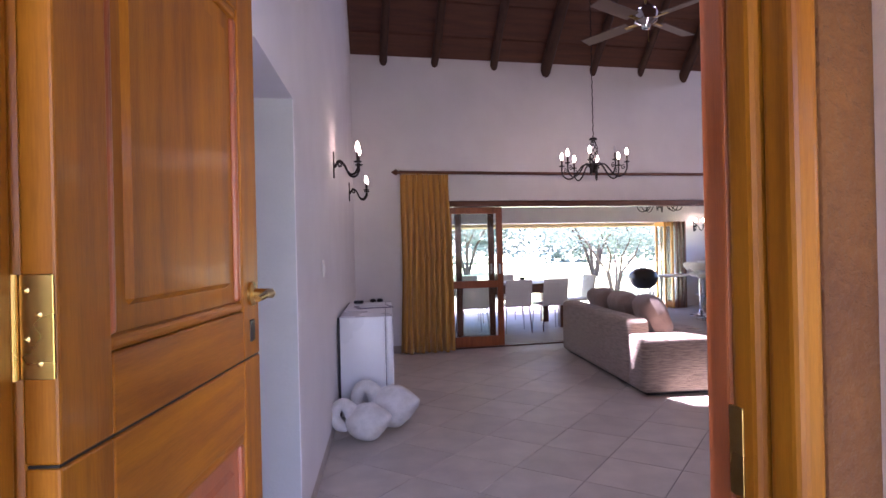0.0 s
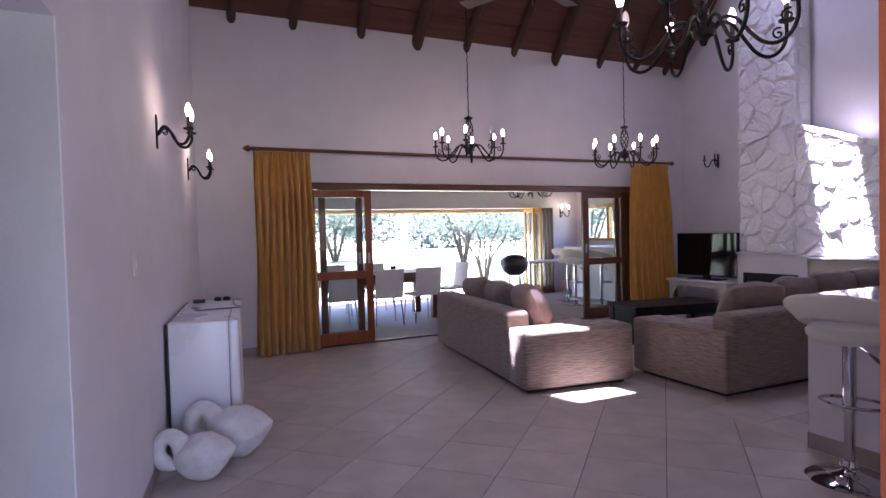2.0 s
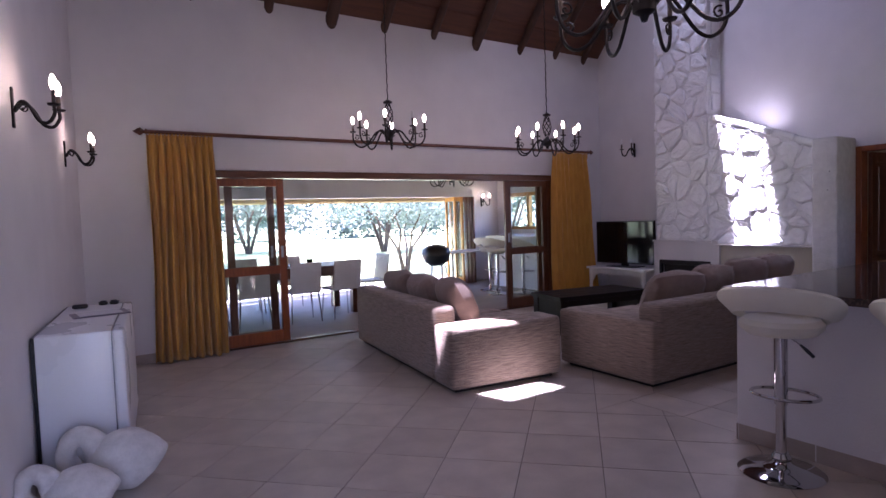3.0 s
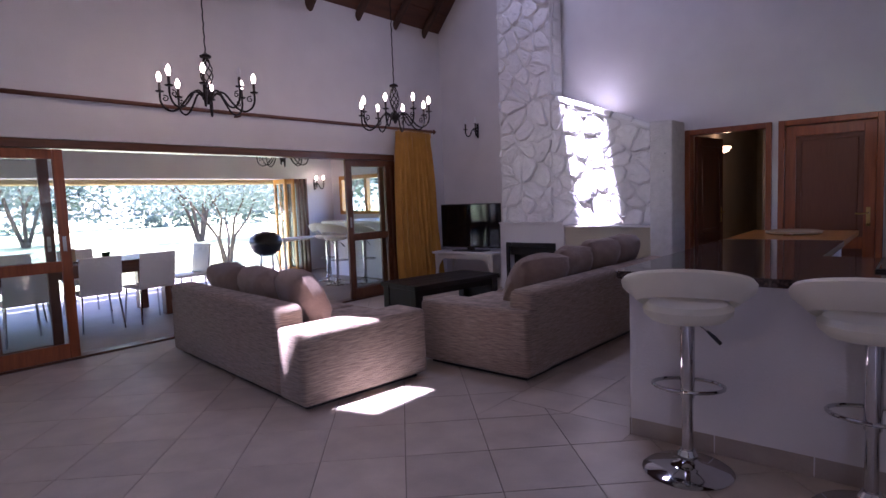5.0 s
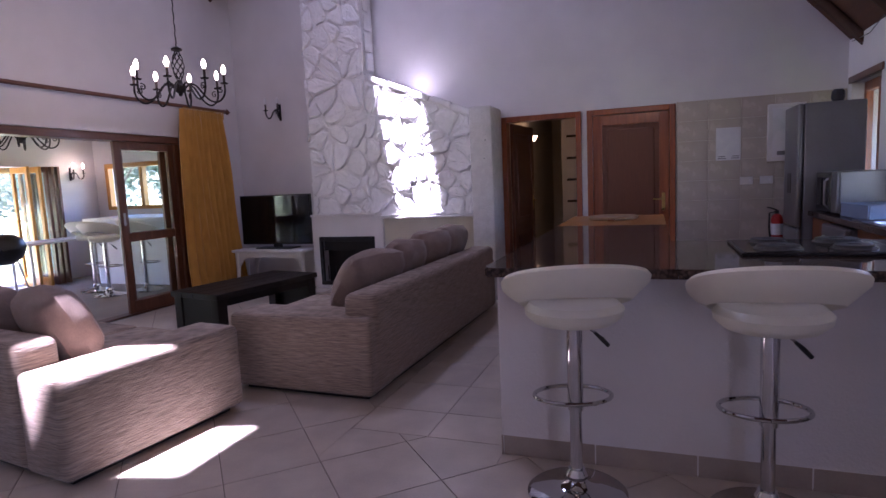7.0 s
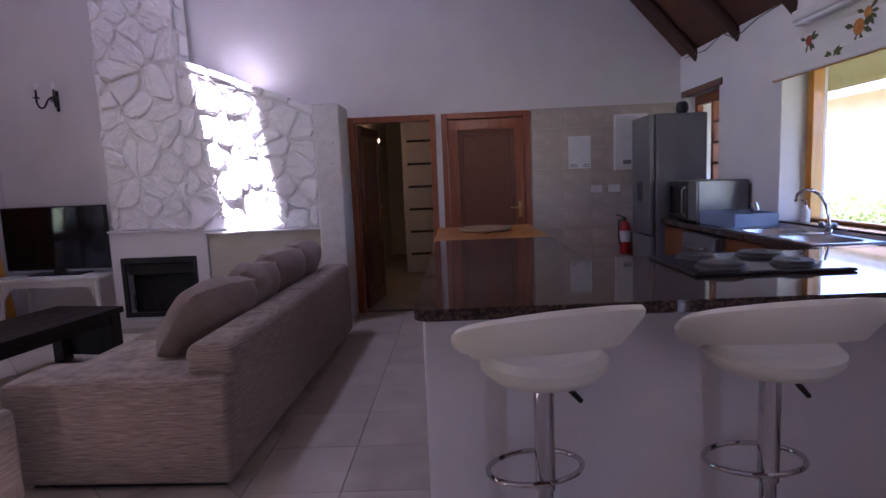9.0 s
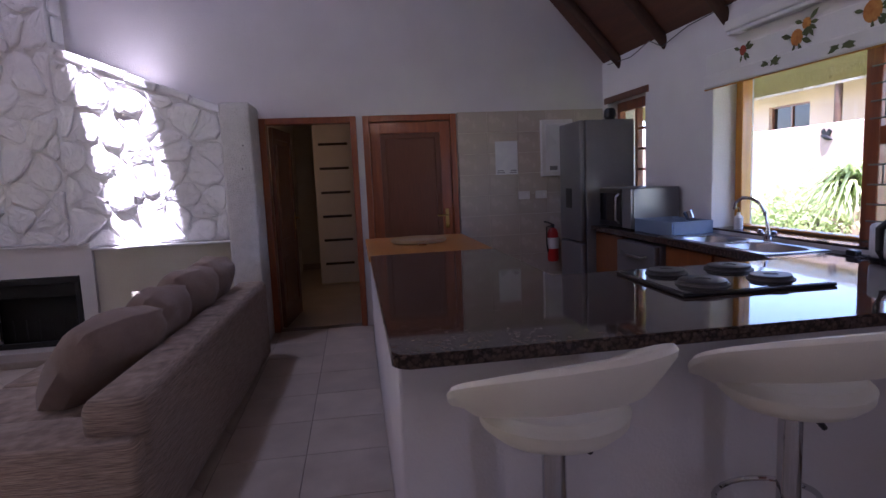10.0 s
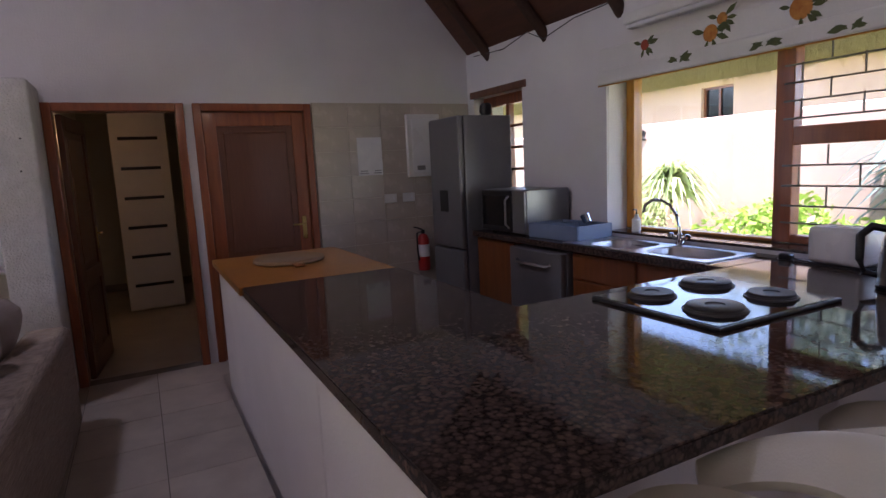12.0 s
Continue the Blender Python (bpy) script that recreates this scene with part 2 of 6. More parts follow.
def granite():
    m = material("polished_granite", (0.10, 0.07, 0.055), (0.02, 0.016, 0.015), 30, 0.05, rough_var=0.012)
    n, l = m.node_tree.nodes, m.node_tree.links
    b = n["Principled BSDF"]
    tc, vo, vo2, warp = n.new("ShaderNodeTexCoord"), n.new("ShaderNodeTexVoronoi"), n.new("ShaderNodeTexVoronoi"), n.new("ShaderNodeTexNoise")
    vo.inputs["Scale"].default_value, vo2.inputs["Scale"].default_value = 60, 190
    warp.inputs["Scale"].default_value, warp.inputs["Detail"].default_value = 70, 3
    add = n.new("ShaderNodeMix")
    add.data_type = "VECTOR"
    add.inputs[0].default_value = 0.012
    l.new(tc.outputs["Object"], warp.inputs[0])
    l.new(tc.outputs["Object"], add.inputs[4])
    l.new(warp.outputs["Color"], add.inputs[5])
    l.new(add.outputs[1], vo.inputs[0])
    l.new(tc.outputs["Object"], vo2.inputs[0])
    ramp, ramp2, mix, vary = n.new("ShaderNodeValToRGB"), n.new("ShaderNodeValToRGB"), n.new("ShaderNodeMix"), n.new("ShaderNodeMix")
    for r, stops in ((ramp, ((0.0, (0.150, 0.100, 0.076)), (0.40, (0.125, 0.082, 0.062)), (0.62, (0.028, 0.021, 0.018)), (1.0, (0.014, 0.011, 0.011)))),
                     (ramp2, ((0.0, (0.015, 0.014, 0.015)), (0.6, (0.07, 0.05, 0.042)), (1.0, (0.18, 0.14, 0.12))))):
        r.color_ramp.elements[0].color, r.color_ramp.elements[0].position = (*stops[0][1], 1), stops[0][0]
        r.color_ramp.elements[1].color, r.color_ramp.elements[1].position = (*stops[-1][1], 1), stops[-1][0]
        for pos, c in stops[1:-1]:
            r.color_ramp.elements.new(pos).color = (*c, 1)
    sep, sep2 = n.new("ShaderNodeSeparateColor"), n.new("ShaderNodeSeparateColor")
    l.new(vo.outputs["Color"], sep.inputs[0])
    l.new(vo2.outputs["Color"], sep2.inputs[0])
    l.new(vo.outputs["Distance"], ramp.inputs[0])
    l.new(sep2.outputs[0], ramp2.inputs[0])
    mix.data_type = vary.data_type = "RGBA"
    mix.inputs[0].default_value = 0.2
    l.new(ramp.outputs[0], mix.inputs[6])
    l.new(ramp2.outputs[0], mix.inputs[7])
    shade = n.new("ShaderNodeMapRange")
    shade.inputs[3].default_value, shade.inputs[4].default_value = 0.0, 0.6
    l.new(sep.outputs[0], shade.inputs[0])
    l.new(shade.outputs[0], vary.inputs[0])
    l.new(mix.outputs[2], vary.inputs[6])
    vary.inputs[7].default_value = (0.035, 0.026, 0.024, 1)
    b.inputs["Specular IOR Level"].default_value = 0.22
    l.new(vary.outputs[2], b.inputs["Base Color"])
    return m


GRANITE = granite()


# ---- mesh helpers ----
def box(bm, x0, x1, y0, y1, z0, z1, bevel=0.0, seg=2):
    m = Matrix.Translation(((x0 + x1) / 2, (y0 + y1) / 2, (z0 + z1) / 2)) @ Matrix.Diagonal((x1 - x0, y1 - y0, z1 - z0, 1))
    vs = bmesh.ops.create_cube(bm, size=1, matrix=m)["verts"]
    if bevel:
        es = list({e for v in vs for e in v.link_edges})
        bmesh.ops.bevel(bm, geom=es, offset=bevel, segments=seg, affect="EDGES", profile=0.5)
    return bm


def prism(bm, poly, z0, z1):
    """A vertical prism on a polygon of (x, y)."""
    lo = [bm.verts.new((x, y, z0)) for x, y in poly]
    hi = [bm.verts.new((x, y, z1)) for x, y in poly]
    bm.faces.new(hi)
    bm.faces.new(lo[::-1])
    k = len(poly)
    for i in range(k):
        bm.faces.new((lo[i], lo[(i + 1) % k], hi[(i + 1) % k], hi[i]))
    return bm


def prism_x(bm, x0, x1, poly):
    """A prism along x with an outline in y and z."""
    a, b = [bm.verts.new((x0, *p)) for p in poly], [bm.verts.new((x1, *p)) for p in poly]
    bm.faces.new(a)
    bm.faces.new(b[::-1])
    for i in range(len(poly)):
        j = (i + 1) % len(poly)
        bm.faces.new((a[i], b[i], b[j], a[j]))
    bmesh.ops.recalc_face_normals(bm, faces=bm.faces)
    return bm


def tube(bm, pts, r, seg=8, cap=True):
    """A round tube along points; r is one radius or one per point."""
    pts = [Vector(p) for p in pts]
    rs = r if isinstance(r, (list, tuple)) else [r] * len(pts)
    rings, ref = [], Vector((0.31, 0.23, 0.92)).normalized()
    for i, p in enumerate(pts):
        d = (pts[min(i + 1, len(pts) - 1)] - pts[max(i - 1, 0)]).normalized()
        a = d.cross(ref)
        a = (a if a.length > 1e-3 else d.cross(Vector((1, 0, 0)))).normalized()
        b = d.cross(a)
        ref = ref if abs(d.dot(ref)) < 0.98 else a
        rings.append([bm.verts.new(p + rs[i] * (math.cos(6.2832 * k / seg) * a + math.sin(6.2832 * k / seg) * b)) for k in range(seg)])
    for a, b in zip(rings, rings[1:]):
        for k in range(seg):
            bm.faces.new((a[k], a[(k + 1) % seg], b[(k + 1) % seg], b[k]))
    if cap:
        bm.faces.new(rings[0])
        bm.faces.new(rings[-1][::-1])
    bmesh.ops.recalc_face_normals(bm, faces=bm.faces)
    return bm


def lathe(bm, profile, seg=20, x=0.0, y=0.0):
    """Turn a profile of (radius, z) round the vertical at x, y."""
    rings = [[bm.verts.new((x + r * math.cos(6.2832 * k / seg), y + r * math.sin(6.2832 * k / seg), z)) for k in range(seg)] if r > 1e-5
             else [bm.verts.new((x, y, z))] for r, z in profile]
    for a, b in zip(rings, rings[1:]):
        for k in range(seg):
            j = (k + 1) % seg
            f = [a[k % len(a)], a[j % len(a)], b[j % len(b)], b[k % len(b)]]
            f = list(dict.fromkeys(f))
            if len(f) > 2:
                bm.faces.new(f)
    for ring in (rings[0], rings[-1]):
        if len(ring) > 1:
            bm.faces.new(ring)
    bmesh.ops.recalc_face_normals(bm, faces=bm.faces)
    return bm


def pillow(bm, w, h, t, n=14, wrinkle=0.01, seed=0.0, power=4):
    """A stuffed cushion: w by h, lying in x and z, t thick along y."""
    grid = {}
    for side in (1, -1):
        for i in range(n + 1):
            for j in range(n + 1):
                u, v = 2 * i / n - 1, 2 * j / n - 1
                edge = i in (0, n) or j in (0, n)
                if edge and side < 0:
                    grid[side, i, j] = grid[1, i, j]
                    continue
                k = (max(0, 1 - abs(u) ** power) * max(0, 1 - abs(v) ** power)) ** 0.42
                pinch = 1 - 0.10 * (u * v) ** 2 - 0.02 * (1 - abs(u * v))
                p = Vector((u * w / 2 * pinch, side * t / 2 * k, v * h / 2 * pinch))
                p += wrinkle * noise.noise_vector(p * 7 + Vector((seed, seed * 2, side))) * (0.4 + k)
                grid[side, i, j] = bm.verts.new(p)
    for side in (1, -1):
        for i in range(n):
            for j in range(n):
                q = [grid[side, i, j], grid[side, i + 1, j], grid[side, i + 1, j + 1], grid[side, i, j + 1]]
                bm.faces.new(q if side > 0 else q[::-1])
    bmesh.ops.recalc_face_normals(bm, faces=bm.faces)
    return bm


def moved(bm, m):
    bmesh.ops.transform(bm, matrix=m, verts=bm.verts)
    return bm


def part(name, bm, material_, parent=None, label="", smooth=False):
    """Link a bmesh as one mesh object under a thing or a part."""
    me = bpy.data.meshes.new(name)
    bm.to_mesh(me)
    bm.free()
    me.materials.append(material_)
    if smooth:
        me.polygons.foreach_set("use_smooth", [True] * len(me.polygons))
        me.set_sharp_from_angle(angle=radians(40))
    ob = new(name, me)
    ob.parent = parent
    return tagged(ob, label) if label else ob


def thing(name, m, label, category, group="", kind=""):
    ob = new(name)
    ob.empty_display_size = 0.1
    ob.matrix_basis = m
    return tagged(ob, label, category, group, kind)


def structure(name, bm, material_, label, category, smooth=False):
    return tagged(part(name, bm, material_, None, "", smooth), label, category, kind="structure")


B = bmesh.new


def clip(poly, a, b, c):
    """The part of a convex polygon of (x, y) where a x + b y <= c."""
    out = []
    for i, p in enumerate(poly):
        q = poly[(i + 1) % len(poly)]
        dp, dq = a * p[0] + b * p[1] - c, a * q[0] + b * q[1] - c
        if dp <= 0:
            out.append(p)
        if dp * dq < 0:
            s = dp / (dp - dq)
            out.append((p[0] + s * (q[0] - p[0]), p[1] + s * (q[1] - p[1])))
    return out


def wall_with_holes(bm, u0, u1, z0, z1, holes, place):
    """A wall slab in its own (u, z) with rectangular holes through it; place(u, side, z) gives the corner, side 0 or 1."""
    us = sorted({u0, u1, *(h[0] for h in holes), *(h[1] for h in holes)})
    zs = sorted({z0, z1, *(h[2] for h in holes), *(h[3] for h in holes)})
    us, zs = [u for u in us if u0 <= u <= u1], [z for z in zs if z0 <= z <= z1]
    solid = {}
    for i in range(len(us) - 1):
        for j in range(len(zs) - 1):
            u, z = (us[i] + us[i + 1]) / 2, (zs[j] + zs[j + 1]) / 2
            solid[i, j] = not any(h[0] < u < h[1] and h[2] < z < h[3] for h in holes)
    vert = {}

    def at(i, s, j):
        if (i, s, j) not in vert:
            vert[i, s, j] = bm.verts.new(place(us[i], s, zs[j]))
        return vert[i, s, j]

    for (i, j), full in solid.items():
        if not full:
            continue
        for s in (0, 1):
            bm.faces.new((at(i, s, j), at(i + 1, s, j), at(i + 1, s, j + 1), at(i, s, j + 1)))
        for di, dj, e in ((-1, 0, ((i, j), (i, j + 1))), (1, 0, ((i + 1, j), (i + 1, j + 1))), (0, -1, ((i, j), (i + 1, j))), (0, 1, ((i, j + 1), (i + 1, j + 1)))):
            if not solid.get((i + di, j + dj), False):
                (a, b), (c, d) = e
                bm.faces.new((at(a, 0, b), at(c, 0, d), at(c, 1, d), at(a, 1, b)))
    bmesh.ops.recalc_face_normals(bm, faces=bm.faces)
    return bm


# ---- large structure ----
RIDGE, SLOPE = 5.24, 1.1


def roof_z(y):
    return 2.52 + SLOPE * (y - 0.94) if y < RIDGE else 4.0 + SLOPE * (8.2 - y)


def left_x(y):
    return -0.08 + (y - 3.3) * 0.58 / 4.9


def right_x(y):
    return 7.78 if y < 4.6 else 7.78 + (y - 4.6) * 0.19 / 3.6


def cross_wall(bm, segments, face, thick):
    """A wall along y under the roof: segments of (y0, y1, foot, head or None for the roof)."""
    for y0, y1, z0, z1 in segments:
        a, b = face(y0), face(y1)
        t0, t1 = (roof_z(y0), roof_z(y1)) if z1 is None else (z1, z1)
        v = [bm.verts.new(p) for p in ((a, y0, z0), (b, y1, z0), (b + thick, y1, z0), (a + thick, y0, z0),
                                       (a, y0, t0), (b, y1, t1), (b + thick, y1, t1), (a + thick, y0, t0))]
        for f in ((0, 3, 2, 1), (4, 5, 6, 7), (0, 1, 5, 4), (1, 2, 6, 5), (2, 3, 7, 6), (3, 0, 4, 7)):
            bm.faces.new([v[k] for k in f])
    bmesh.ops.recalc_face_normals(bm, faces=bm.faces)
    return bm


def slab_y(u, s, z, y0, y1):
    return (u, y1 if s else y0, z)


ground = structure("ground", box(B(), -150, 150, -150, 150, -0.6, -0.12), LAWN, "sunlit lawn running out to the trees", "ground")
floor = structure("floor", prism(B(), [(-0.45, 0.9), (7.9, 0.9), (8.1, 8.3), (0.4, 8.3)], -0.12, -0.006), GROUT, "beige ceramic floor tiles laid diagonally with dark grout", "floor")
floor_hall = structure("floor_hall", prism(B(), [(-4.2, 1.3), (-0.46, 1.3), (0.38, 8.25), (-4.2, 8.25)], -0.12, -0.004), TILE, "tiled floor of the passage and bedroom", "floor")
floor_store = structure("floor_store", box(B(), 7.92, 12.2, 2.0, 6.0, -0.12, -0.004), TILE, "tiled floor of the room behind the open door", "floor")
patio_floor = structure("patio_floor", box(B(), -0.4, 9.1, 8.31, 13.4, -0.12, -0.002), PATIO, "pale stone floor of the enclosed patio", "floor")

wall_back = structure("wall_back", wall_with_holes(B(), -4.2, 9.1, -0.1, 4.0, [(1.66, 6.86, -0.2, 2.04), (-3.2, -1.0, 0.48, 2.0)],
                      lambda u, s, z: slab_y(u, s, z, 8.2, 8.45)), PLASTER, "white plastered end wall above the sliding doors", "wall")
wall_right = structure("wall_right", cross_wall(B(), [(0.7, 2.52, -0.1, None), (2.52, 3.33, 2.0, None), (3.33, 3.49, -0.1, None), (3.49, 4.30, 2.0, None),
                       (4.30, RIDGE, -0.1, None), (RIDGE, 8.2, -0.1, None)], right_x, 0.14), PLASTER, "tall white plastered gable wall with two doors", "wall")
wall_left = structure("wall_left", cross_wall(B(), [(1.0, 3.3, 2.1, None), (3.3, RIDGE, -0.1, None), (RIDGE, 8.2, -0.1, None)], left_x, -0.2),
                      PLASTER, "white plastered wall with wall lamps and a passage opening", "wall")
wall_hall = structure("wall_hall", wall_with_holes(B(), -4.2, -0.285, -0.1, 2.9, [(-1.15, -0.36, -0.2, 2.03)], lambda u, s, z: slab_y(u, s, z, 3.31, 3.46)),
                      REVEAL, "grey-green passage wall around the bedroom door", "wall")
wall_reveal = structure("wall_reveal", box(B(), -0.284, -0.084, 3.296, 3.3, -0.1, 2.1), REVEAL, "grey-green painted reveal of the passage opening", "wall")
ceiling_hall = structure("ceiling_hall", box(B(), -4.2, -0.36, 1.2, 3.31, 2.32, 2.4), PLASTER, "plain white passage ceiling", "ceiling")
ceiling_bedroom = structure("ceiling_bedroom", box(B(), -4.2, -0.2, 3.46, 8.2, 2.75, 2.85), CEILING, "dark boarded bedroom ceiling", "ceiling")
wall_far_left = structure("wall_far_left", box(B(), -4.4, -4.2, 1.0, 8.45, -0.1, 4.0), PLASTER, "plain white outer wall", "wall")
wall_entrance = structure("wall_entrance", wall_with_holes(B(), -4.2, 2.4, -0.1, 2.75, [(-0.38, 0.72, -0.2, 2.12)], lambda u, s, z: slab_y(u, s, z, 1.2, 1.38)),
                          PLASTER, "white plastered entrance wall", "wall")
wall_kitchen = structure("wall_kitchen", wall_with_holes(B(), 2.4, 7.92, -0.1, 2.5, [(3.45, 5.93, 0.97, 2.16), (6.9, 7.66, 1.2, 2.09)],
                         lambda u, s, z: slab_y(u, s, z, 0.62, 0.94)), PLASTER, "white plastered kitchen wall with a deep window", "wall")
wall_step = structure("wall_step", box(B(), 2.25, 2.4, 0.62, 1.2, -0.1, 2.6), PLASTER, "short white return wall", "wall")

# the boarded roof: two slopes, with two roof lights in the far one
bm = B()
wall_with_holes(bm, -4.6, 9.3, 0.62, RIDGE, [], lambda u, s, v: (u, v, 2.52 + SLOPE * (v - 0.94) + 0.14 * s))
wall_with_holes(bm, -4.6, 9.3, RIDGE, 9.2, [(1.15, 1.75, 5.89, 6.42), (5.84, 6.50, 5.90, 6.40)], lambda u, s, v: (u, v, 4.0 + SLOPE * (8.2 - v) + 0.14 * s))
for k in range(9):
    y = 5.6 + k * 0.30
    for y0, y1 in (((y, y + 0.285),) if y > 6.5 else ()):
        z0, z1 = roof_z(y0), roof_z(y1)
        v = [bm.verts.new(p) for p in ((0.3, y0, z0 - 0.004), (8.1, y0, z0 - 0.004), (8.1, y1, z1 - 0.004), (0.3, y1, z1 - 0.004),
                                       (0.3, y0, z0 - 0.022), (8.1, y0, z0 - 0.022), (8.1, y1, z1 - 0.022), (0.3, y1, z1 - 0.022))]
        for f in ((0, 1, 2, 3), (7, 6, 5, 4), (0, 4, 5, 1), (1, 5, 6, 2), (2, 6, 7, 3), (3, 7, 4, 0)):
            bm.faces.new([v[i] for i in f])
bmesh.ops.recalc_face_normals(bm, faces=bm.faces)
ceiling = structure("ceiling", bm, CEILING, "dark boarded ceiling under the thatch", "ceiling")


def rafter(x, r, y0, y1, seed):
    rnd = random.Random(seed)
    pts = []
    for k in range(8):
        y = y0 + (y1 - y0) * k / 7
        pts.append((x + rnd.uniform(-0.012, 0.012), y, roof_z(y) - 0.02 - r * 1.2 + rnd.uniform(-0.008, 0.008)))
    ob = thing("rafter", Matrix(), "dark gum-pole rafter under the boarded ceiling", "rafter", "roof poles")
    part("pole", tube(B(), pts, [r * rnd.uniform(0.93, 1.05) for _ in pts], 10), POLE, ob, smooth=True)


for k, x in enumerate((0.93, 1.64, 2.47, 3.25, 3.98, 4.73, 5.44, 6.27, 7.0, 7.62)):
    rafter(x, 0.075 if k in (3, 6) else 0.052, 8.26, 6.62 if k in (1, 7) else 5.3, k)
for k, x in enumerate((7.4, 6.6, 5.8, 5.0, 4.2, 3.4)):
    rafter(x, 0.045, 0.86, 5.2, 20 + k)
rafter_tie = thing("ridge_pole", Matrix(), "thick dark ridge pole", "pole")
part("pole", tube(B(), [(-0.4, RIDGE, 7.05), (3, RIDGE, 7.06), (7.7, RIDGE, 7.05)], 0.09, 10), POLE, rafter_tie, smooth=True)

# patio shell
patio_wall_out = structure("patio_wall_outer", wall_with_holes(B(), -0.4, 9.1, -0.1, 2.75, [(0.3, 7.86, -0.2, 1.88)], lambda u, s, z: slab_y(u, s, z, 12.0, 12.25)),
                           PLASTER, "white patio wall above the wide garden opening", "wall")
patio_wall_right = structure("patio_wall_right", wall_with_holes(B(), 8.45, 12.0, -0.1, 2.75, [(9.3, 11.75, 1.12, 1.92)], lambda u, s, z: (8.98 if s else 8.78, u, z)),
                             PLASTER, "white patio side wall with a wooden window", "wall")
patio_wall_left = structure("patio_wall_left", box(B(), -0.4, -0.2, 8.45, 12.0, -0.1, 2.75), PLASTER, "plain white patio side wall", "wall")
patio_ceiling = structure("patio_ceiling", box(B(), -0.5, 9.2, 8.45, 12.4, 2.75, 2.9), CEILING, "dark boarded patio ceiling", "ceiling")
patio_eave = structure("patio_eave", box(B(), -1, 9.6, 12.35, 12.75, 1.80, 2.1, 0.05), THATCH, "trimmed thatch edge over the patio opening", "roof")

# room behind the open door
store_walls = structure("wall_store_back", box(B(), 11.9, 12.1, 2.0, 6.0, -0.1, 2.6), PLASTER_WARM, "warm white wall of the lit passage", "wall")
store_side = structure("wall_store_side", box(B(), 7.93, 11.9, 4.422, 4.6, -0.1, 2.6), PLASTER_WARM, "warm white side wall of the lit passage", "wall")
store_side2 = structure("wall_store_near", box(B(), 7.92, 11.9, 2.0, 2.15, -0.1, 2.6), PLASTER_WARM, "warm white wall of the lit passage", "wall")
store_ceil = structure("ceiling_store", box(B(), 7.92, 12.1, 2.0, 4.6, 2.4, 2.5), PLASTER_WARM, "plain passage ceiling", "ceiling")

# trims: door architraves, skirtings
def frame_y(name, x0, x1, y, z1, w, d, mat, label, kind="door frame"):
    """A wooden frame across x at y."""
    ob = tagged(new(name), label, kind, kind="structure")
    ob.location = (0, 0, 0)
    part("jamb", box(B(), x0, x0 + w, y - d / 2, y + d / 2, 0, z1, 0.006), mat, ob)
    part("jamb", box(B(), x1 - w, x1, y - d / 2, y + d / 2, 0, z1, 0.006), mat, ob)
    part("head", box(B(), x0 + w, x1 - w, y - d / 2 + 0.002, y + d / 2 - 0.002, z1 - w, z1, 0.006), mat, ob)
    return ob


def frame_x(name, y0, y1, x, z1, w, d, mat, label):
    ob = tagged(new(name), label, "door frame", kind="structure")
    part("jamb", box(B(), x - d / 2, x + d / 2, y0, y0 + w, 0, z1, 0.006), mat, ob)
    part("jamb", box(B(), x - d / 2, x + d / 2, y1 - w, y1, 0, z1, 0.006), mat, ob)
    part("head", box(B(), x - d / 2 + 0.002, x + d / 2 - 0.002, y0 + w, y1 - w, z1 - w, z1, 0.006), mat, ob)
    return ob


frame_x("door_frame_1", 3.44, 4.343, 7.83, 2.05, 0.06, 0.15, PINE_RED, "varnished red-brown door frame of the open doorway")
frame_x("door_frame_2", 2.47, 3.38, 7.83, 2.05, 0.06, 0.15, PINE_RED, "varnished red-brown door frame around the closed door")
frame_y("door_frame_3", -1.2, -0.3, 3.36, 2.08, 0.07, 0.14, DARKWOOD, "dark wooden frame of the bedroom doorway")

# entrance: frame, open leaf
ob = tagged(new("door_frame_4"), "moulded pine entrance door frame", "door frame", kind="structure")
for sx, x in ((1, 0.655), (-1, -0.315)):
    part("jamb", box(B(), min(x, x + sx * 0.065), max(x, x + sx * 0.065), 1.302, 1.36, 0, 2.1, 0.006), PINE_RED, ob, "red-brown stained inner rebate")
    part("moulding", box(B(), min(x - sx * 0.002, x + sx * 0.065), max(x - sx * 0.002, x + sx * 0.065), 1.238, 1.30, 0, 2.1, 0.014, 3), DOOR_PINE, ob)
    part("architrave", box(B(), min(x + sx * 0.008, x + sx * 0.055), max(x + sx * 0.008, x + sx * 0.0565), 1.172, 1.236, 0, 2.12, 0.016, 4), DOOR_PINE, ob)
part("head", box(B(), -0.31, 0.65, 1.24, 1.36, 2.06, 2.115, 0.008), DOOR_PINE, ob)
part("strike_plate", box(B(), 0.650, 0.6545, 1.27, 1.30, 0.98, 1.12, 0.001), BRASS, ob, "dull brass strike plate")
part("strike_plate", box(B(), 0.650, 0.6545, 1.27, 1.30, 0.84, 0.94, 0.001), BRASS, ob)
part("bolt_keeper", box(B(), 0.638, 0.6545, 1.26, 1.31, 0.60, 0.64, 0.004), IRON, ob)
brown_band = structure("trim_entrance", box(B(), 0.712, 0.812, 1.176, 1.199, -0.1, 2.4, 0.008), BROWNPL, "rough brown painted plaster band beside the entrance", "trim")
brown_band2 = structure("trim_entrance_side", box(B(), -0.52, -0.374, 1.176, 1.199, -0.1, 2.4, 0.012), BROWNPL, "rough brown painted plaster band beside the entrance", "trim")
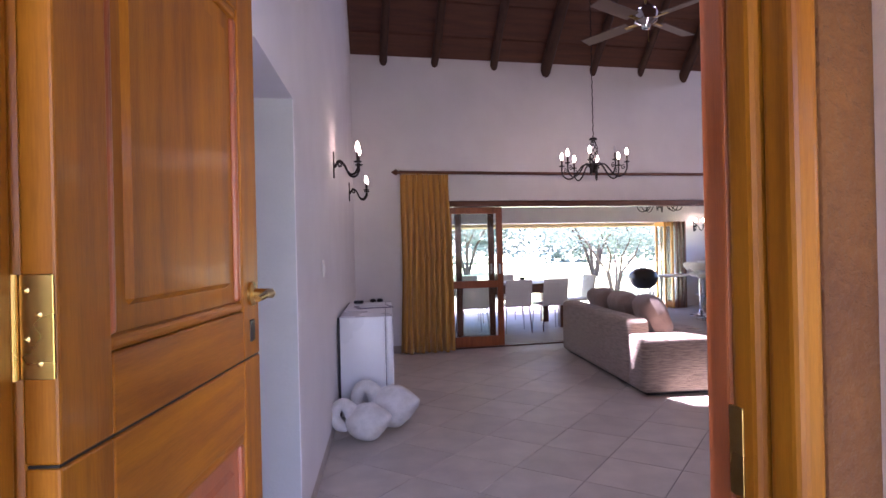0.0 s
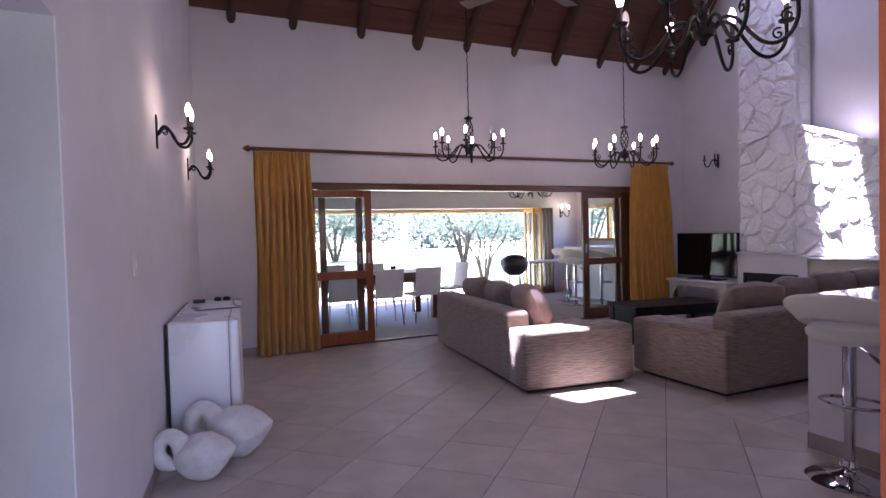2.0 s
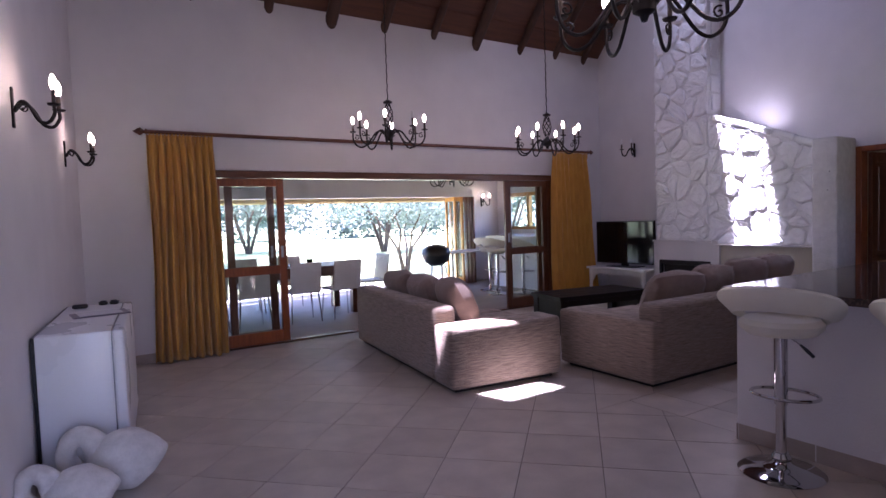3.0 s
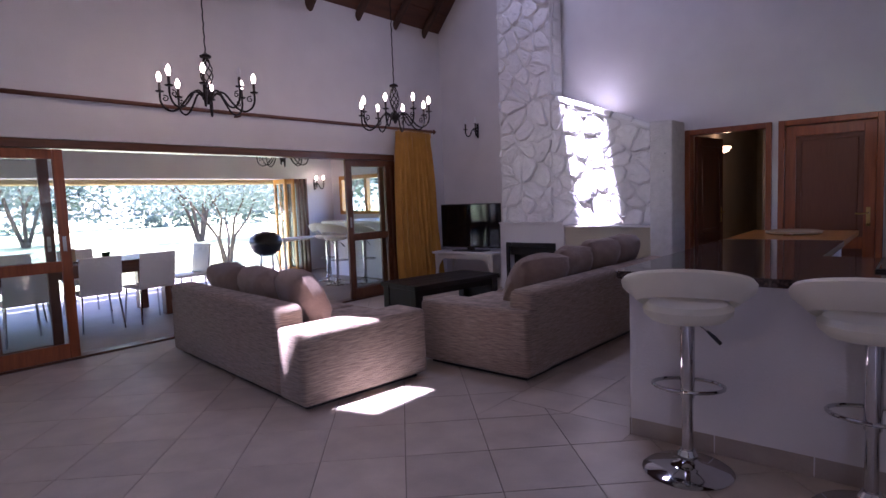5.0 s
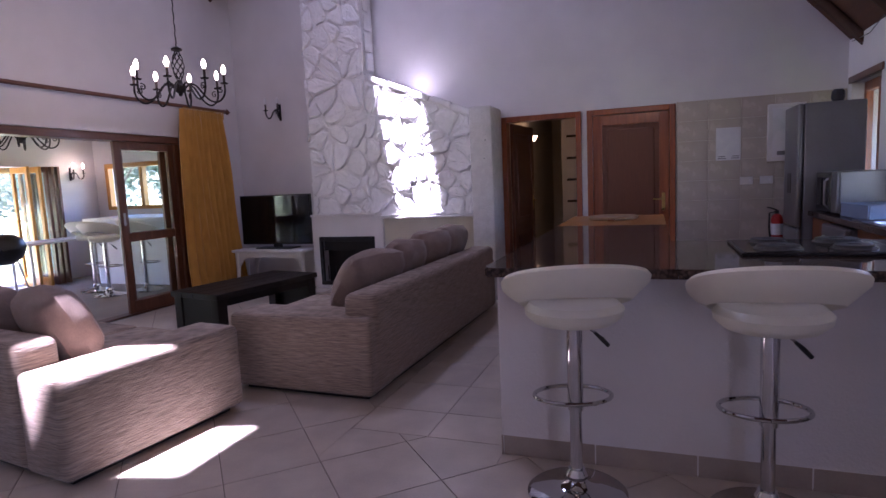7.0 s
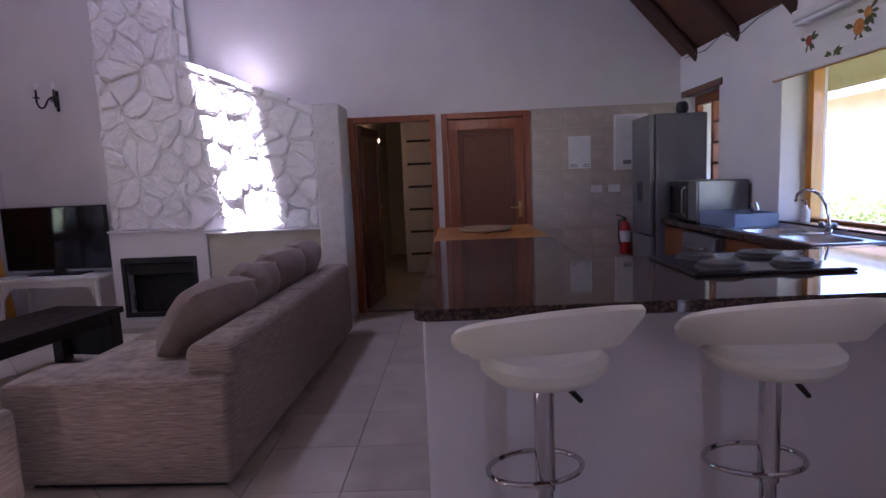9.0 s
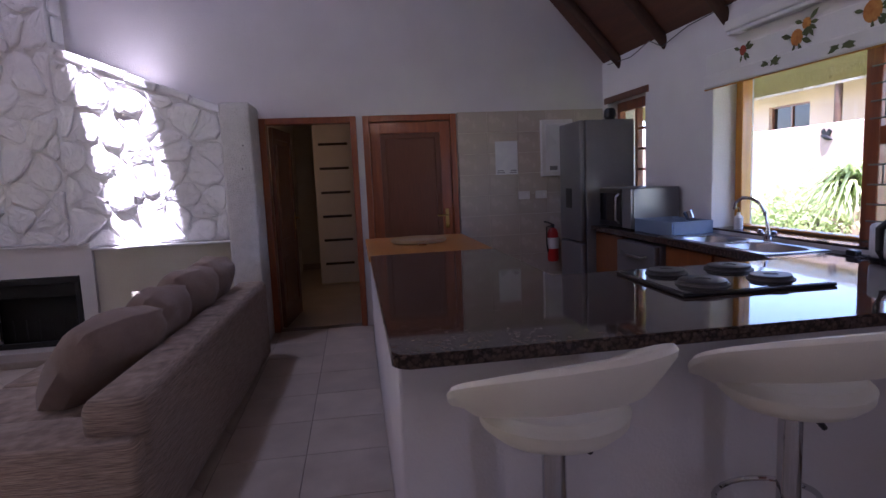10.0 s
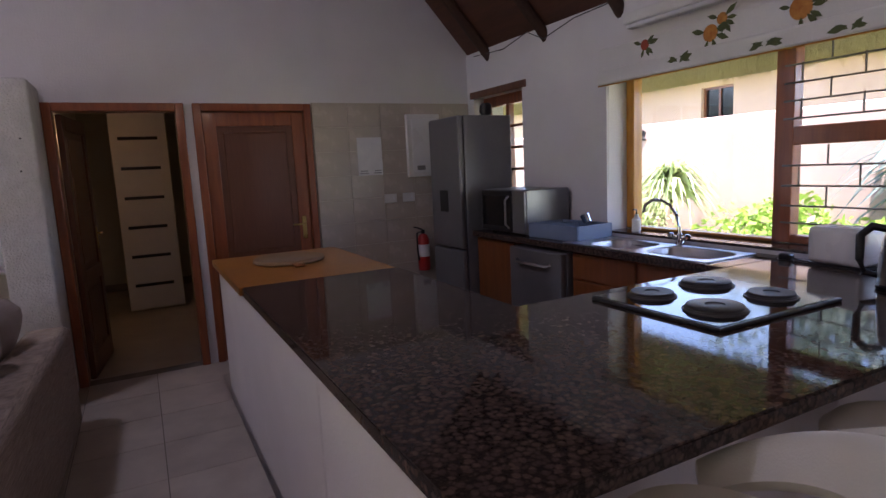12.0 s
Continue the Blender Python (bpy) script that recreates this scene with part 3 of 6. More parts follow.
# out-of-view slab, added to keep sky light off the door and jambs
porch_shade = structure("shade_porch", box(B(), -2.6, 2.2, -1.2, 1.18, 2.42, 2.62, 0.04), THATCH, "unseen thatch slab added to shade the entrance", "roof")
# invented pale ground that reflects sun through the doorway
porch_bounce = structure("bounce_porch", box(B(), -2.6, 2.4, -4.0, 1.19, -0.12, -0.01), PATIO, "unseen pale paving added to bounce sunlight into the entrance", "pavement")
porch_wall = structure("wall_porch_side", box(B(), -2.6, -2.4, -1.9, 1.19, -0.1, 2.4), PLASTER_WARM, "cream plastered side wall of the porch", "wall")
outer_wall = structure("wall_porch", box(B(), 0.806, 2.2, 1.13, 1.196, -0.1, 2.4, 0.01), PINK, "rough pink plaster outside the entrance", "wall")

leaf = tagged(new("door_1"), "open varnished pine stable door with raised panels", "door", kind="structure")
leaf.matrix_basis = pose(-0.300, 1.235, 0, 0, 0, 78.2)
W, T = 0.74, 0.042
for n, (x0, x1, z0, z1, mt) in {"stile": (0.0, 0.11, 0.01, 1.137, DOOR_PINE), "stile.": (W - 0.11, W, 0.01, 1.137, DOOR_PINE), "stile..": (0.0, 0.11, 1.1405, 2.04, DOOR_PINE), "stile...": (W - 0.11, W, 1.1405, 2.04, DOOR_PINE), "rail": (0.11, W - 0.11, 0.01, 0.2, DOOR_PINE_H),
                                "rail.": (0.11, W - 0.11, 0.98, 1.137, DOOR_PINE_H), "rail..": (0.11, W - 0.11, 1.1405, 1.25, DOOR_PINE_H), "rail...": (0.11, W - 0.11, 1.92, 2.04, DOOR_PINE_H)}.items():
    part(n.rstrip("."), box(B(), x0, x1, -T / 2, T / 2, z0, z1, 0.004), mt, leaf)
for z0, z1 in ((0.2, 0.98), (1.25, 1.92)):
    bm = box(B(), 0.11, W - 0.11, -0.008, 0.008, z0, z1)
    box(bm, 0.165, W - 0.165, -0.017, 0.017, z0 + 0.055, z1 - 0.055, 0.012, 1)
    part("panel", bm, PINE_RED if z0 < 1 else DOOR_PINE, leaf)
    for zz in (z0, z1 - 0.022):
        part("bead", box(B(), 0.11, W - 0.11, -0.019, 0.019, zz, zz + 0.022, 0.008, 2), DOOR_PINE_H, leaf)
    for xx in (0.11, W - 0.132):
        part("bead", box(B(), xx, xx + 0.022, -0.0185, 0.0185, z0 + 0.022, z1 - 0.022, 0.008, 2), PINE_RED, leaf)
part("split", box(B(), 0.002, W - 0.002, -T / 2 + 0.003, T / 2 - 0.003, 1.1371, 1.1404), BLACKWOOD, leaf, "dark gap between the two halves of the stable door")
for side in (-1, 1):
    y = side * T / 2
    bm = lathe(B(), [(0.0, 0.0), (0.028, 0.0), (0.028, 0.006), (0.012, 0.009), (0.011, 0.05), (0.0, 0.05)], 16)
    moved(bm, Matrix.Translation((W - 0.055, y, 1.285)) @ Matrix.Rotation(radians(-90 * side), 4, "X"))
    h = part("handle", bm, BRASS, leaf, "worn brass lever handle", True)
    part("lever", tube(B(), [(W - 0.055, y + side * 0.045, 1.285), (W - 0.09, y + side * 0.05, 1.287), (W - 0.16, y + side * 0.048, 1.28)], [0.011, 0.009, 0.007], 10), BRASS, h, smooth=True)
    part("keyhole_plate", box(B(), W - 0.07, W - 0.04, y - 0.004, y + 0.004, 1.175, 1.225, 0.003), IRON, leaf)
for z in (0.4, 1.30, 1.85):
    hg = part("hinge", box(B(), -0.0035, 0.0, -0.019, 0.020, z - 0.06, z + 0.06, 0.001), BRASS, leaf, "brass butt hinge")
    part("knuckle", tube(B(), [(-0.006, 0.026, z - 0.06), (-0.006, 0.026, z + 0.06)], 0.006, 10), BRASS, hg, smooth=True)
    for k, dz in enumerate((-0.042, -0.014, 0.014, 0.042)):
        part("screw", moved(lathe(B(), [(0.0, 0.0), (0.0045, 0.0), (0.0, 0.002)], 8), Matrix.Translation((-0.0036, 0.012 if k % 2 else -0.002, z + dz)) @ Matrix.Rotation(radians(-90), 4, "Y")), BRASS, hg)


def panel_door(name, m, w, h, mat, panel_mat, label, kind="structure"):
    ob = tagged(new(name), label, "door", kind=kind)
    ob.matrix_basis = m
    for x0, x1, z0, z1, n in ((0, 0.1, 0, h, "stile"), (w - 0.1, w, 0, h, "stile"), (0.1, w - 0.1, 0, 0.18, "rail"), (0.1, w - 0.1, 0.70, 0.82, "rail"), (0.1, w - 0.1, h - 0.11, h, "rail")):
        part(n, box(B(), x0, x1, -0.02, 0.02, z0, z1, 0.004), mat, ob)
    for z0, z1 in ((0.18, 0.70), (0.82, h - 0.11)):
        bm = box(B(), 0.1, w - 0.1, -0.006, 0.006, z0, z1)
        box(bm, 0.145, w - 0.145, -0.013, 0.013, z0 + 0.045, z1 - 0.045, 0.009, 1)
        part("panel", bm, panel_mat, ob)
    pl = part("handle", box(B(), w - 0.075, w - 0.04, -0.025, 0.025, 0.93, 1.12, 0.003), BRASS, ob, "brass lever handle on a long plate")
    for s in (-1, 1):
        part("lever", tube(B(), [(w - 0.057, s * 0.025, 1.06), (w - 0.057, s * 0.06, 1.06), (w - 0.12, s * 0.062, 1.055), (w - 0.16, s * 0.06, 1.058)], 0.008, 8), BRASS, pl, smooth=True)
    return ob


panel_door("door_2", pose(7.80, 3.318, 0.005, 0, 0, -90), 0.785, 1.98, PINE_RED, DOOR_PANEL, "closed varnished red-brown panel door with brass handle")
panel_door("door_3", pose(7.92, 4.262, 0.005, 0, 0, -7), 0.75, 1.98, DARKWOOD, DARKWOOD, "dark wooden door standing open into the passage")

# skirting tiles along the visible walls
def skirting(name, p, q, label):
    p, q = Vector(p), Vector(q)
    ob = tagged(new(name), label, "skirting", kind="structure")
    d, n = q - p, max(1, round((q - p).length / 0.45))
    ob.matrix_basis = Matrix.Translation(p) @ Matrix.Rotation(math.atan2(d.y, d.x), 4, "Z")
    me = None
    for k in range(n):
        a, b = d.length * k / n + 0.002, d.length * (k + 1) / n - 0.002
        if me is None:
            first = part("skirting_tile", box(B(), 0, b - a, -0.009, 0.0, 0.0, 0.1, 0.002, 1), SKIRT, ob)
            first.location = (a, 0, 0)
            me = first.data
        else:
            t = new("skirting_tile", me)
            t.parent, t.location = ob, (a, 0, 0)


skirting("baseboard_left", (left_x(8.19), 8.19, 0), (left_x(3.31), 3.31, 0), "beige tile skirting along the wall")
skirting("baseboard_back", (1.66, 8.199, 0), (0.52, 8.199, 0), "beige tile skirting along the wall")
skirting("baseboard_back_right", (7.9, 8.199, 0), (6.87, 8.199, 0), "beige tile skirting along the wall")
skirting("baseboard_island", (3.749, 1.2, 0), (3.749, 3.39, 0), "beige tile skirting along the breakfast bar")
skirting("baseboard_island_side", (3.74, 3.399, 0), (6.9, 3.399, 0), "beige tile skirting along the breakfast bar")

# ---- sliding doors in the end wall ----
sl = tagged(new("door_sliding"), "dark wooden sliding doors standing open to the patio", "sliding door", kind="structure")
part("head", box(B(), 1.662, 6.858, 8.21, 8.40, 1.955, 2.036, 0.006), DARKWOOD_H, sl)
part("jamb", box(B(), 1.662, 1.742, 8.21, 8.40, 0, 1.954, 0.006), DARKWOOD, sl)
part("jamb", box(B(), 6.778, 6.858, 8.21, 8.40, 0, 1.954, 0.006), DARKWOOD, sl)
part("track", box(B(), 1.742, 6.778, 8.24, 8.38, 0.0, 0.016, 0.003), DARKWOOD_H, sl)


def slider(x0, x1, y, outer, wood):
    p = part("panel", box(B(), x0, x0 + 0.085, y - 0.02, y + 0.02, 0.02, 1.95, 0.005), wood, sl)
    part("stile", box(B(), x1 - 0.085, x1, y - 0.02, y + 0.02, 0.02, 1.95, 0.005), wood, p)
    for z0, z1 in ((0.02, 0.16), (0.83, 0.93), (1.86, 1.95)):
        part("rail", box(B(), x0 + 0.085, x1 - 0.085, y - 0.019, y + 0.019, z0, z1, 0.004), wood, p)
    for z0, z1 in ((0.16, 0.83), (0.93, 1.86)):
        g = part("pane", box(B(), x0 + 0.085, x1 - 0.085, y - 0.003, y + 0.003, z0, z1), GLASS, p)
        g.visible_shadow = False
    xh = x1 - 0.05 if outer else x0 + 0.05
    part("pull", box(B(), xh - 0.015, xh + 0.015, y - 0.026, y - 0.019, 1.02, 1.16, 0.004), STEEL, p, "small metal flush pull")


slider(1.75, 2.56, 8.255, True, PINE_RED)
slider(1.90, 2.46, 8.335, True, DARKWOOD)
slider(5.93, 6.77, 8.255, False, DARKWOOD)
slider(6.02, 6.72, 8.335, False, DARKWOOD)

# ---- stone fireplace wall ----
fp = tagged(new("fireplace"), "white-painted rough stone chimney with a plastered hearth", "fireplace")
part("core", box(B(), 7.543, 7.93, 5.97, 6.78, 0.98, 6.3), MORTAR, fp)
bm = B()
lo = [(7.543, 4.635), (7.78, 4.635), (7.78, 5.968), (7.543, 5.968)]
v0 = [bm.verts.new((x, y, 0.95)) for x, y in lo]
v1 = [bm.verts.new((x, y, 2.13 + (y - 4.63) * 0.40)) for x, y in lo]
bm.faces.new(v0)
bm.faces.new(v1)
for i in range(4):
    bm.faces.new((v0[i], v0[(i + 1) % 4], v1[(i + 1) % 4], v1[i]))
bmesh.ops.recalc_face_normals(bm, faces=bm.faces)
part("core", bm, MORTAR, fp)
bm = B()
wall_with_holes(bm, 5.80, 6.80, 0.0, 0.975, [(5.92, 6.71, 0.10, 0.72)], lambda u, s, z: (7.95 if s else 7.50, u, z))
part("surround", bm, PLASTER, fp, "smooth white plaster surround")
part("mantel", box(B(), 7.485, 7.58, 5.80, 6.81, 0.976, 1.0, 0.004), PLASTER, fp)
part("log_box", box(B(), 7.53, 7.78, 4.61, 5.798, 0.0, 0.938, 0.01), PLASTER_WARM, fp, "plain cream plastered base beside the hearth")
part("ledge", box(B(), 7.41, 7.70, 4.605, 5.798, 0.9385, 0.956, 0.004), PLASTER, fp)
part("hearth", box(B(), 7.22, 7.499, 5.80, 6.82, 0.0, 0.06, 0.008), SKIRT, fp, "low tiled hearth slab")
ins = part("firebox", box(B(), 7.70, 7.94, 5.925, 6.705, 0.102, 0.718), SOOT, fp, "black cast-iron firebox")
for y0, y1, z0, z1 in ((5.922, 6.708, 0.66, 0.718), (5.922, 6.708, 0.102, 0.15), (5.922, 5.965, 0.15, 0.66), (6.665, 6.708, 0.15, 0.66)):
    part("firebox_rim", box(B(), 7.492, 7.53, y0, y1, z0, z1, 0.004), SOOT, ins)
for k in range(7):
    y = 6.0 + k * 0.105
    part("grate_bar", tube(B(), [(7.55, y, 0.17), (7.55, y, 0.34)], 0.007, 6), SOOT, ins)
part("hood", box(B(), 7.535, 7.6, 5.97, 6.66, 0.54, 0.655, 0.006), SOOT, ins)

# wing wall beside the doorway
pillar = structure("wall_wing", box(B(), 7.33, 7.779, 4.345, 4.6, -0.1, 2.15, 0.02, 3), PLASTER_ROUGH, "free-standing textured white wing wall", "wall", True)

# ---- kitchen structure ----
isl = tagged(new("breakfast_bar"), "white plastered breakfast bar base", "bar counter")
part("base", box(B(), 3.75, 4.55, 0.95, 3.399, 0, 0.905, 0.012), PLASTER, isl)
part("base", box(B(), 4.551, 6.9, 2.72, 3.399, 0, 0.905, 0.012), PLASTER, isl)
top = tagged(new("granite_worktop"), "polished dark brown granite worktop with rounded corners", "worktop")


def rounded(poly, r=0.05, n=4):
    out = []
    k = len(poly)
    for i, p in enumerate(poly):
        p, a, b = Vector(p), Vector(poly[i - 1]), Vector(poly[(i + 1) % k])
        u, v = (a - p).normalized(), (b - p).normalized()
        for j in range(n + 1):
            s = j / n
            out.append(tuple(p + u * r * (1 - s) ** 2 + v * r * s ** 2))
    return out


def slab_part(poly):
    bm = prism(B(), poly, 0.908, 0.95)
    bmesh.ops.bevel(bm, geom=[e for e in bm.edges if abs(e.verts[0].co.z - e.verts[1].co.z) < 1e-4 and abs(e.verts[0].co.y + e.verts[1].co.y - 5.2) > 0.01], offset=0.006, segments=2, affect="EDGES")
    return part("slab", bm, GRANITE, top)


slab_part([(3.60, 0.95), (4.66, 0.95), (4.66, 2.5995)] + [(3.60, 2.5995)])
slab_part([(3.60, 2.6005), (5.795, 2.6005), (5.795, 3.42)] + rounded([(3.75, 3.42), (3.60, 3.42), (3.60, 3.27)], 0.05)[5:10])
wt = tagged(new("wooden_worktop"), "honey-brown wooden worktop section at the end of the bar", "worktop")
part("slab", box(B(), 5.799, 6.945, 2.60, 3.43, 0.906, 0.948, 0.006), PINE_H, wt)
run = tagged(new("sink_worktop"), "polished dark granite worktop under the window", "worktop")
part("slab", wall_with_holes(B(), 4.664, 6.97, 0.945, 1.42, [(4.79, 5.72, 1.03, 1.37)], lambda u, s, v: (u, v, 0.91 + 0.04 * s)), GRANITE, run)
part("window_ledge", box(B(), 3.46, 5.925, 0.66, 0.942, 0.971, 0.986, 0.003), GRANITE, run, "dark granite window ledge")
part("upstand", box(B(), 5.93, 6.97, 0.9405, 0.955, 0.951, 1.0, 0.002), GRANITE, run)

# wall tiles on the kitchen side of the gable wall
tl = tagged(new("wall_tiling"), "cream wall tiles with thin joints up to door height", "tiling", kind="structure")
part("bed", box(B(), 7.772, 7.779, 0.945, 2.46, 0.0, 2.06), PLASTER_WARM, tl)
nx, nz, me = 5, 10, None
for i in range(nx):
    for j in range(nz):
        w, h = 1.515 / nx, 2.06 / nz
        if me is None:
            o = part("wall_tile", box(B(), -0.006, 0.0, 0.002, w - 0.002, 0.002, h - 0.002, 0.0015, 1), WALLTILE, tl)
            me = o.data
        else:
            o = new("wall_tile", me)
            o.parent = tl
        o.location = (7.7715, 0.945 + i * w, j * h)


# ---- windows ----
lint = structure("lintel", box(B(), 6.84, 7.72, 0.90, 0.955, 2.09, 2.15, 0.006), DARKWOOD, "dark wooden lintel over the small window", "lintel")
kw = tagged(new("window_1"), "wide wooden kitchen window with a fixed pane and barred casement", "window", kind="structure")
for x0, x1, z0, z1, n in ((5.86, 5.93, 0.99, 2.16, "frame"), (4.76, 4.86, 0.99, 2.16, "mullion"), (3.46, 3.55, 0.99, 2.16, "frame"),
                          (4.86, 5.86, 0.988, 1.004, "sill"), (3.55, 4.76, 0.988, 1.03, "sill"), (4.86, 5.86, 2.08, 2.16, "head"), (3.55, 4.76, 2.08, 2.16, "head"),
                          (3.55, 4.76, 1.505, 1.60, "transom")):
    part(n, box(B(), x0, x1, 0.68, 0.76, z0, z1, 0.006), PINE_RED if x0 in (4.76, 3.55) else PINE, kw)
for x0, x1, z0, z1 in ((4.86, 5.86, 1.004, 2.08), (3.55, 4.76, 1.03, 1.505), (3.55, 4.76, 1.60, 2.08)):
    g = part("pane", box(B(), x0, x1, 0.717, 0.723, z0, z1), GLASS, kw)
    g.visible_shadow = False
gr = part("burglar_bars", tube(B(), [(3.56, 0.78, 1.10), (4.80, 0.78, 1.10)], 0.005, 6), BARS, kw, "thin grey burglar bars")
for k, z in enumerate((1.19, 1.295, 1.40, 1.64, 1.73, 1.82, 1.91)):
    part("bar", tube(B(), [(3.56, 0.78, z), (4.80, 0.78, z)], 0.005, 6), BARS, gr)
    for j in range(4):
        x = 3.7 + j * 0.29 + (0.14 if k % 2 else 0)
        part("bar", tube(B(), [(x, 0.78, z), (x, 0.78, z + 0.1)], 0.005, 6), BARS, gr)
sw = tagged(new("window_2"), "small cottage-pane wooden window behind the fridge", "window", kind="structure")
for x0, x1, z0, z1 in ((6.9, 6.96, 1.2, 2.09), (7.6, 7.66, 1.2, 2.09), (6.96, 7.6, 1.2, 1.26), (6.96, 7.6, 2.0, 2.09), (7.25, 7.29, 1.26, 2.0)):
    part("frame", box(B(), x0, x1, 0.78, 0.84, z0, z1, 0.005), PINE_RED, sw)
for z in (1.43, 1.62, 1.81):
    part("glazing_bar", box(B(), 6.96, 7.25, 0.79, 0.83, z - 0.012, z + 0.012, 0.003), PINE_RED, sw)
g = part("pane", box(B(), 6.96, 7.6, 0.808, 0.812, 1.26, 2.0), GLASS, sw)
g.visible_shadow = False
bw = tagged(new("window_3"), "bedroom window with dark frame facing the garden", "window", kind="structure")
for x0, x1, z0, z1 in ((-3.2, -3.12, 0.48, 2.0), (-1.08, -1.0, 0.48, 2.0), (-3.12, -1.08, 0.48, 0.55), (-3.12, -1.08, 1.93, 2.0), (-3.12, -1.08, 0.92, 0.97), (-2.15, -2.08, 0.55, 1.93)):
    part("frame", box(B(), x0, x1, 8.28, 8.36, z0, z1, 0.004), DARKWOOD, bw)
g = part("pane", box(B(), -3.12, -1.08, 8.318, 8.322, 0.55, 1.93), GLASS, bw)
g.visible_shadow = False
pw = tagged(new("window_4"), "pine-framed patio side window", "window", kind="structure")
for y0, y1, z0, z1 in ((9.3, 9.38, 1.12, 1.92), (11.67, 11.75, 1.12, 1.92), (9.38, 11.67, 1.12, 1.18), (9.38, 11.67, 1.84, 1.92), (10.1, 10.17, 1.18, 1.84), (10.9, 10.97, 1.18, 1.84)):
    part("frame", box(B(), 8.76, 8.86, y0, y1, z0, z1, 0.004), PINE, pw)
g = part("pane", box(B(), 8.81, 8.814, 9.38, 11.67, 1.18, 1.84), GLASS, pw)
g.visible_shadow = False

# blind with printed fruit over the kitchen window
bl = thing("roman_blind", Matrix(), "white roman blind printed with oranges and leaves", "blind")
part("fold", box(B(), 3.3, 5.95, 0.955, 0.985, 2.02, 2.20, 0.01), WHITE_PAINT, bl, "white blind cloth")
part("fold", box(B(), 3.3, 5.955, 0.96, 1.0, 1.965, 2.06, 0.012), WHITE_PAINT, bl)
part("batten", tube(B(), [(3.3, 0.985, 1.965), (5.955, 0.985, 1.965)], 0.007, 6), PINE, bl)
part("cord", tube(B(), [(5.90, 0.95, 1.97), (5.905, 0.95, 1.3)], 0.003, 6), WHITE_PAINT, bl)
ORANGE = material("orange_print", (0.58, 0.27, 0.06), (0.40, 0.13, 0.02), 28, 0.8)
REDP = material("red_print", (0.40, 0.07, 0.03), (0.30, 0.05, 0.02), 20, 0.8)
GREENP = material("green_print", (0.10, 0.12, 0.04), (0.06, 0.08, 0.03), 20, 0.8)
rnd = random.Random(4)
LEAF_ANGLES = (-1.75, -1.1, -0.6, -0.05, 0.45, 2.75)
for k, (x, z, r) in enumerate(((5.55, 2.155, 0.032), (5.09, 2.125, 0.046), (5.02, 2.185, 0.032), (4.605, 2.135, 0.055), (4.13, 2.15, 0.034), (3.70, 2.125, 0.046), (5.285, 2.025, 0.0), (4.77, 2.005, 0.0), (4.38, 2.0, 0.0), (3.9, 2.01, 0.0))):
    y = 0.9865 if z > 2.06 else 1.0015
    if r:
        m = Matrix.Translation((x, y, z)) @ Matrix.Rotation(radians(-90), 4, "X")
        part("printed_fruit", moved(lathe(B(), [(0.0, 0.0008), (r, 0.0008), (r, -0.0005)], 16), m), REDP if k in (0, 4) else ORANGE, bl)
    for j, a in enumerate(LEAF_ANGLES if r else (-2.9, -0.3, 0.1, 0.7, 2.8)):
        a += rnd.uniform(-0.25, 0.25)
        q, size = B(), rnd.uniform(0.03, 0.046)
        p = Vector((x - (r + size * 0.8) * math.cos(a) * (1.0 if r else 1.5), y + 0.0009 + 0.0004 * j, z + (r + size * 0.6) * math.sin(a) * (1.0 if r else 0.35)))
        d = Vector((-math.cos(a), 0, math.sin(a) * 0.9)) * size
        n = Vector((-d.z, 0, d.x)) * 0.36
        q.faces.new([q.verts.new(p + w) for w in (-d, -d * 0.4 + n * 0.8, d * 0.2 + n, d, d * 0.2 - n, -d * 0.4 - n * 0.8)])
        part("printed_leaf", q, GREENP, bl)
fl = thing("strip_light", pose(0, 0, 0), "unlit white fluorescent strip light above the blind", "light")
part("casing", box(B(), 4.2, 5.70, 0.945, 1.02, 2.30, 2.37, 0.012), WHITE_PAINT, fl)
part("diffuser", box(B(), 4.22, 5.68, 0.95, 1.015, 2.272, 2.299, 0.01), WHITE_ENAMEL, fl)

# ---- curtains and rail ----
rail = thing("curtain_rail", Matrix(), "long dark wooden curtain pole with spear finials", "curtain pole")
part("pole", tube(B(), [(1.12, 8.07, 2.405), (4.3, 8.07, 2.40), (7.55, 8.07, 2.405)], 0.021, 12), DARKWOOD_H, rail, smooth=True)
for s, x in ((-1, 1.12), (1, 7.55)):
    prof = [(0.0, 0.0), (0.03, 0.0), (0.03, 0.012), (0.014, 0.02), (0.018, 0.035), (0.042, 0.06), (0.03, 0.085), (0.0, 0.13)]
    part("finial", moved(lathe(B(), prof, 4), Matrix.Translation((x, 8.07, 2.405)) @ Matrix.Rotation(radians(90 * s), 4, "Y")), DARKWOOD_H, rail)
for x in (1.35, 4.3, 7.35):
    part("bracket", tube(B(), [(x, 8.199, 2.38), (x, 8.1, 2.375), (x, 8.07, 2.385)], 0.012, 8), DARKWOOD_H, rail, smooth=True)


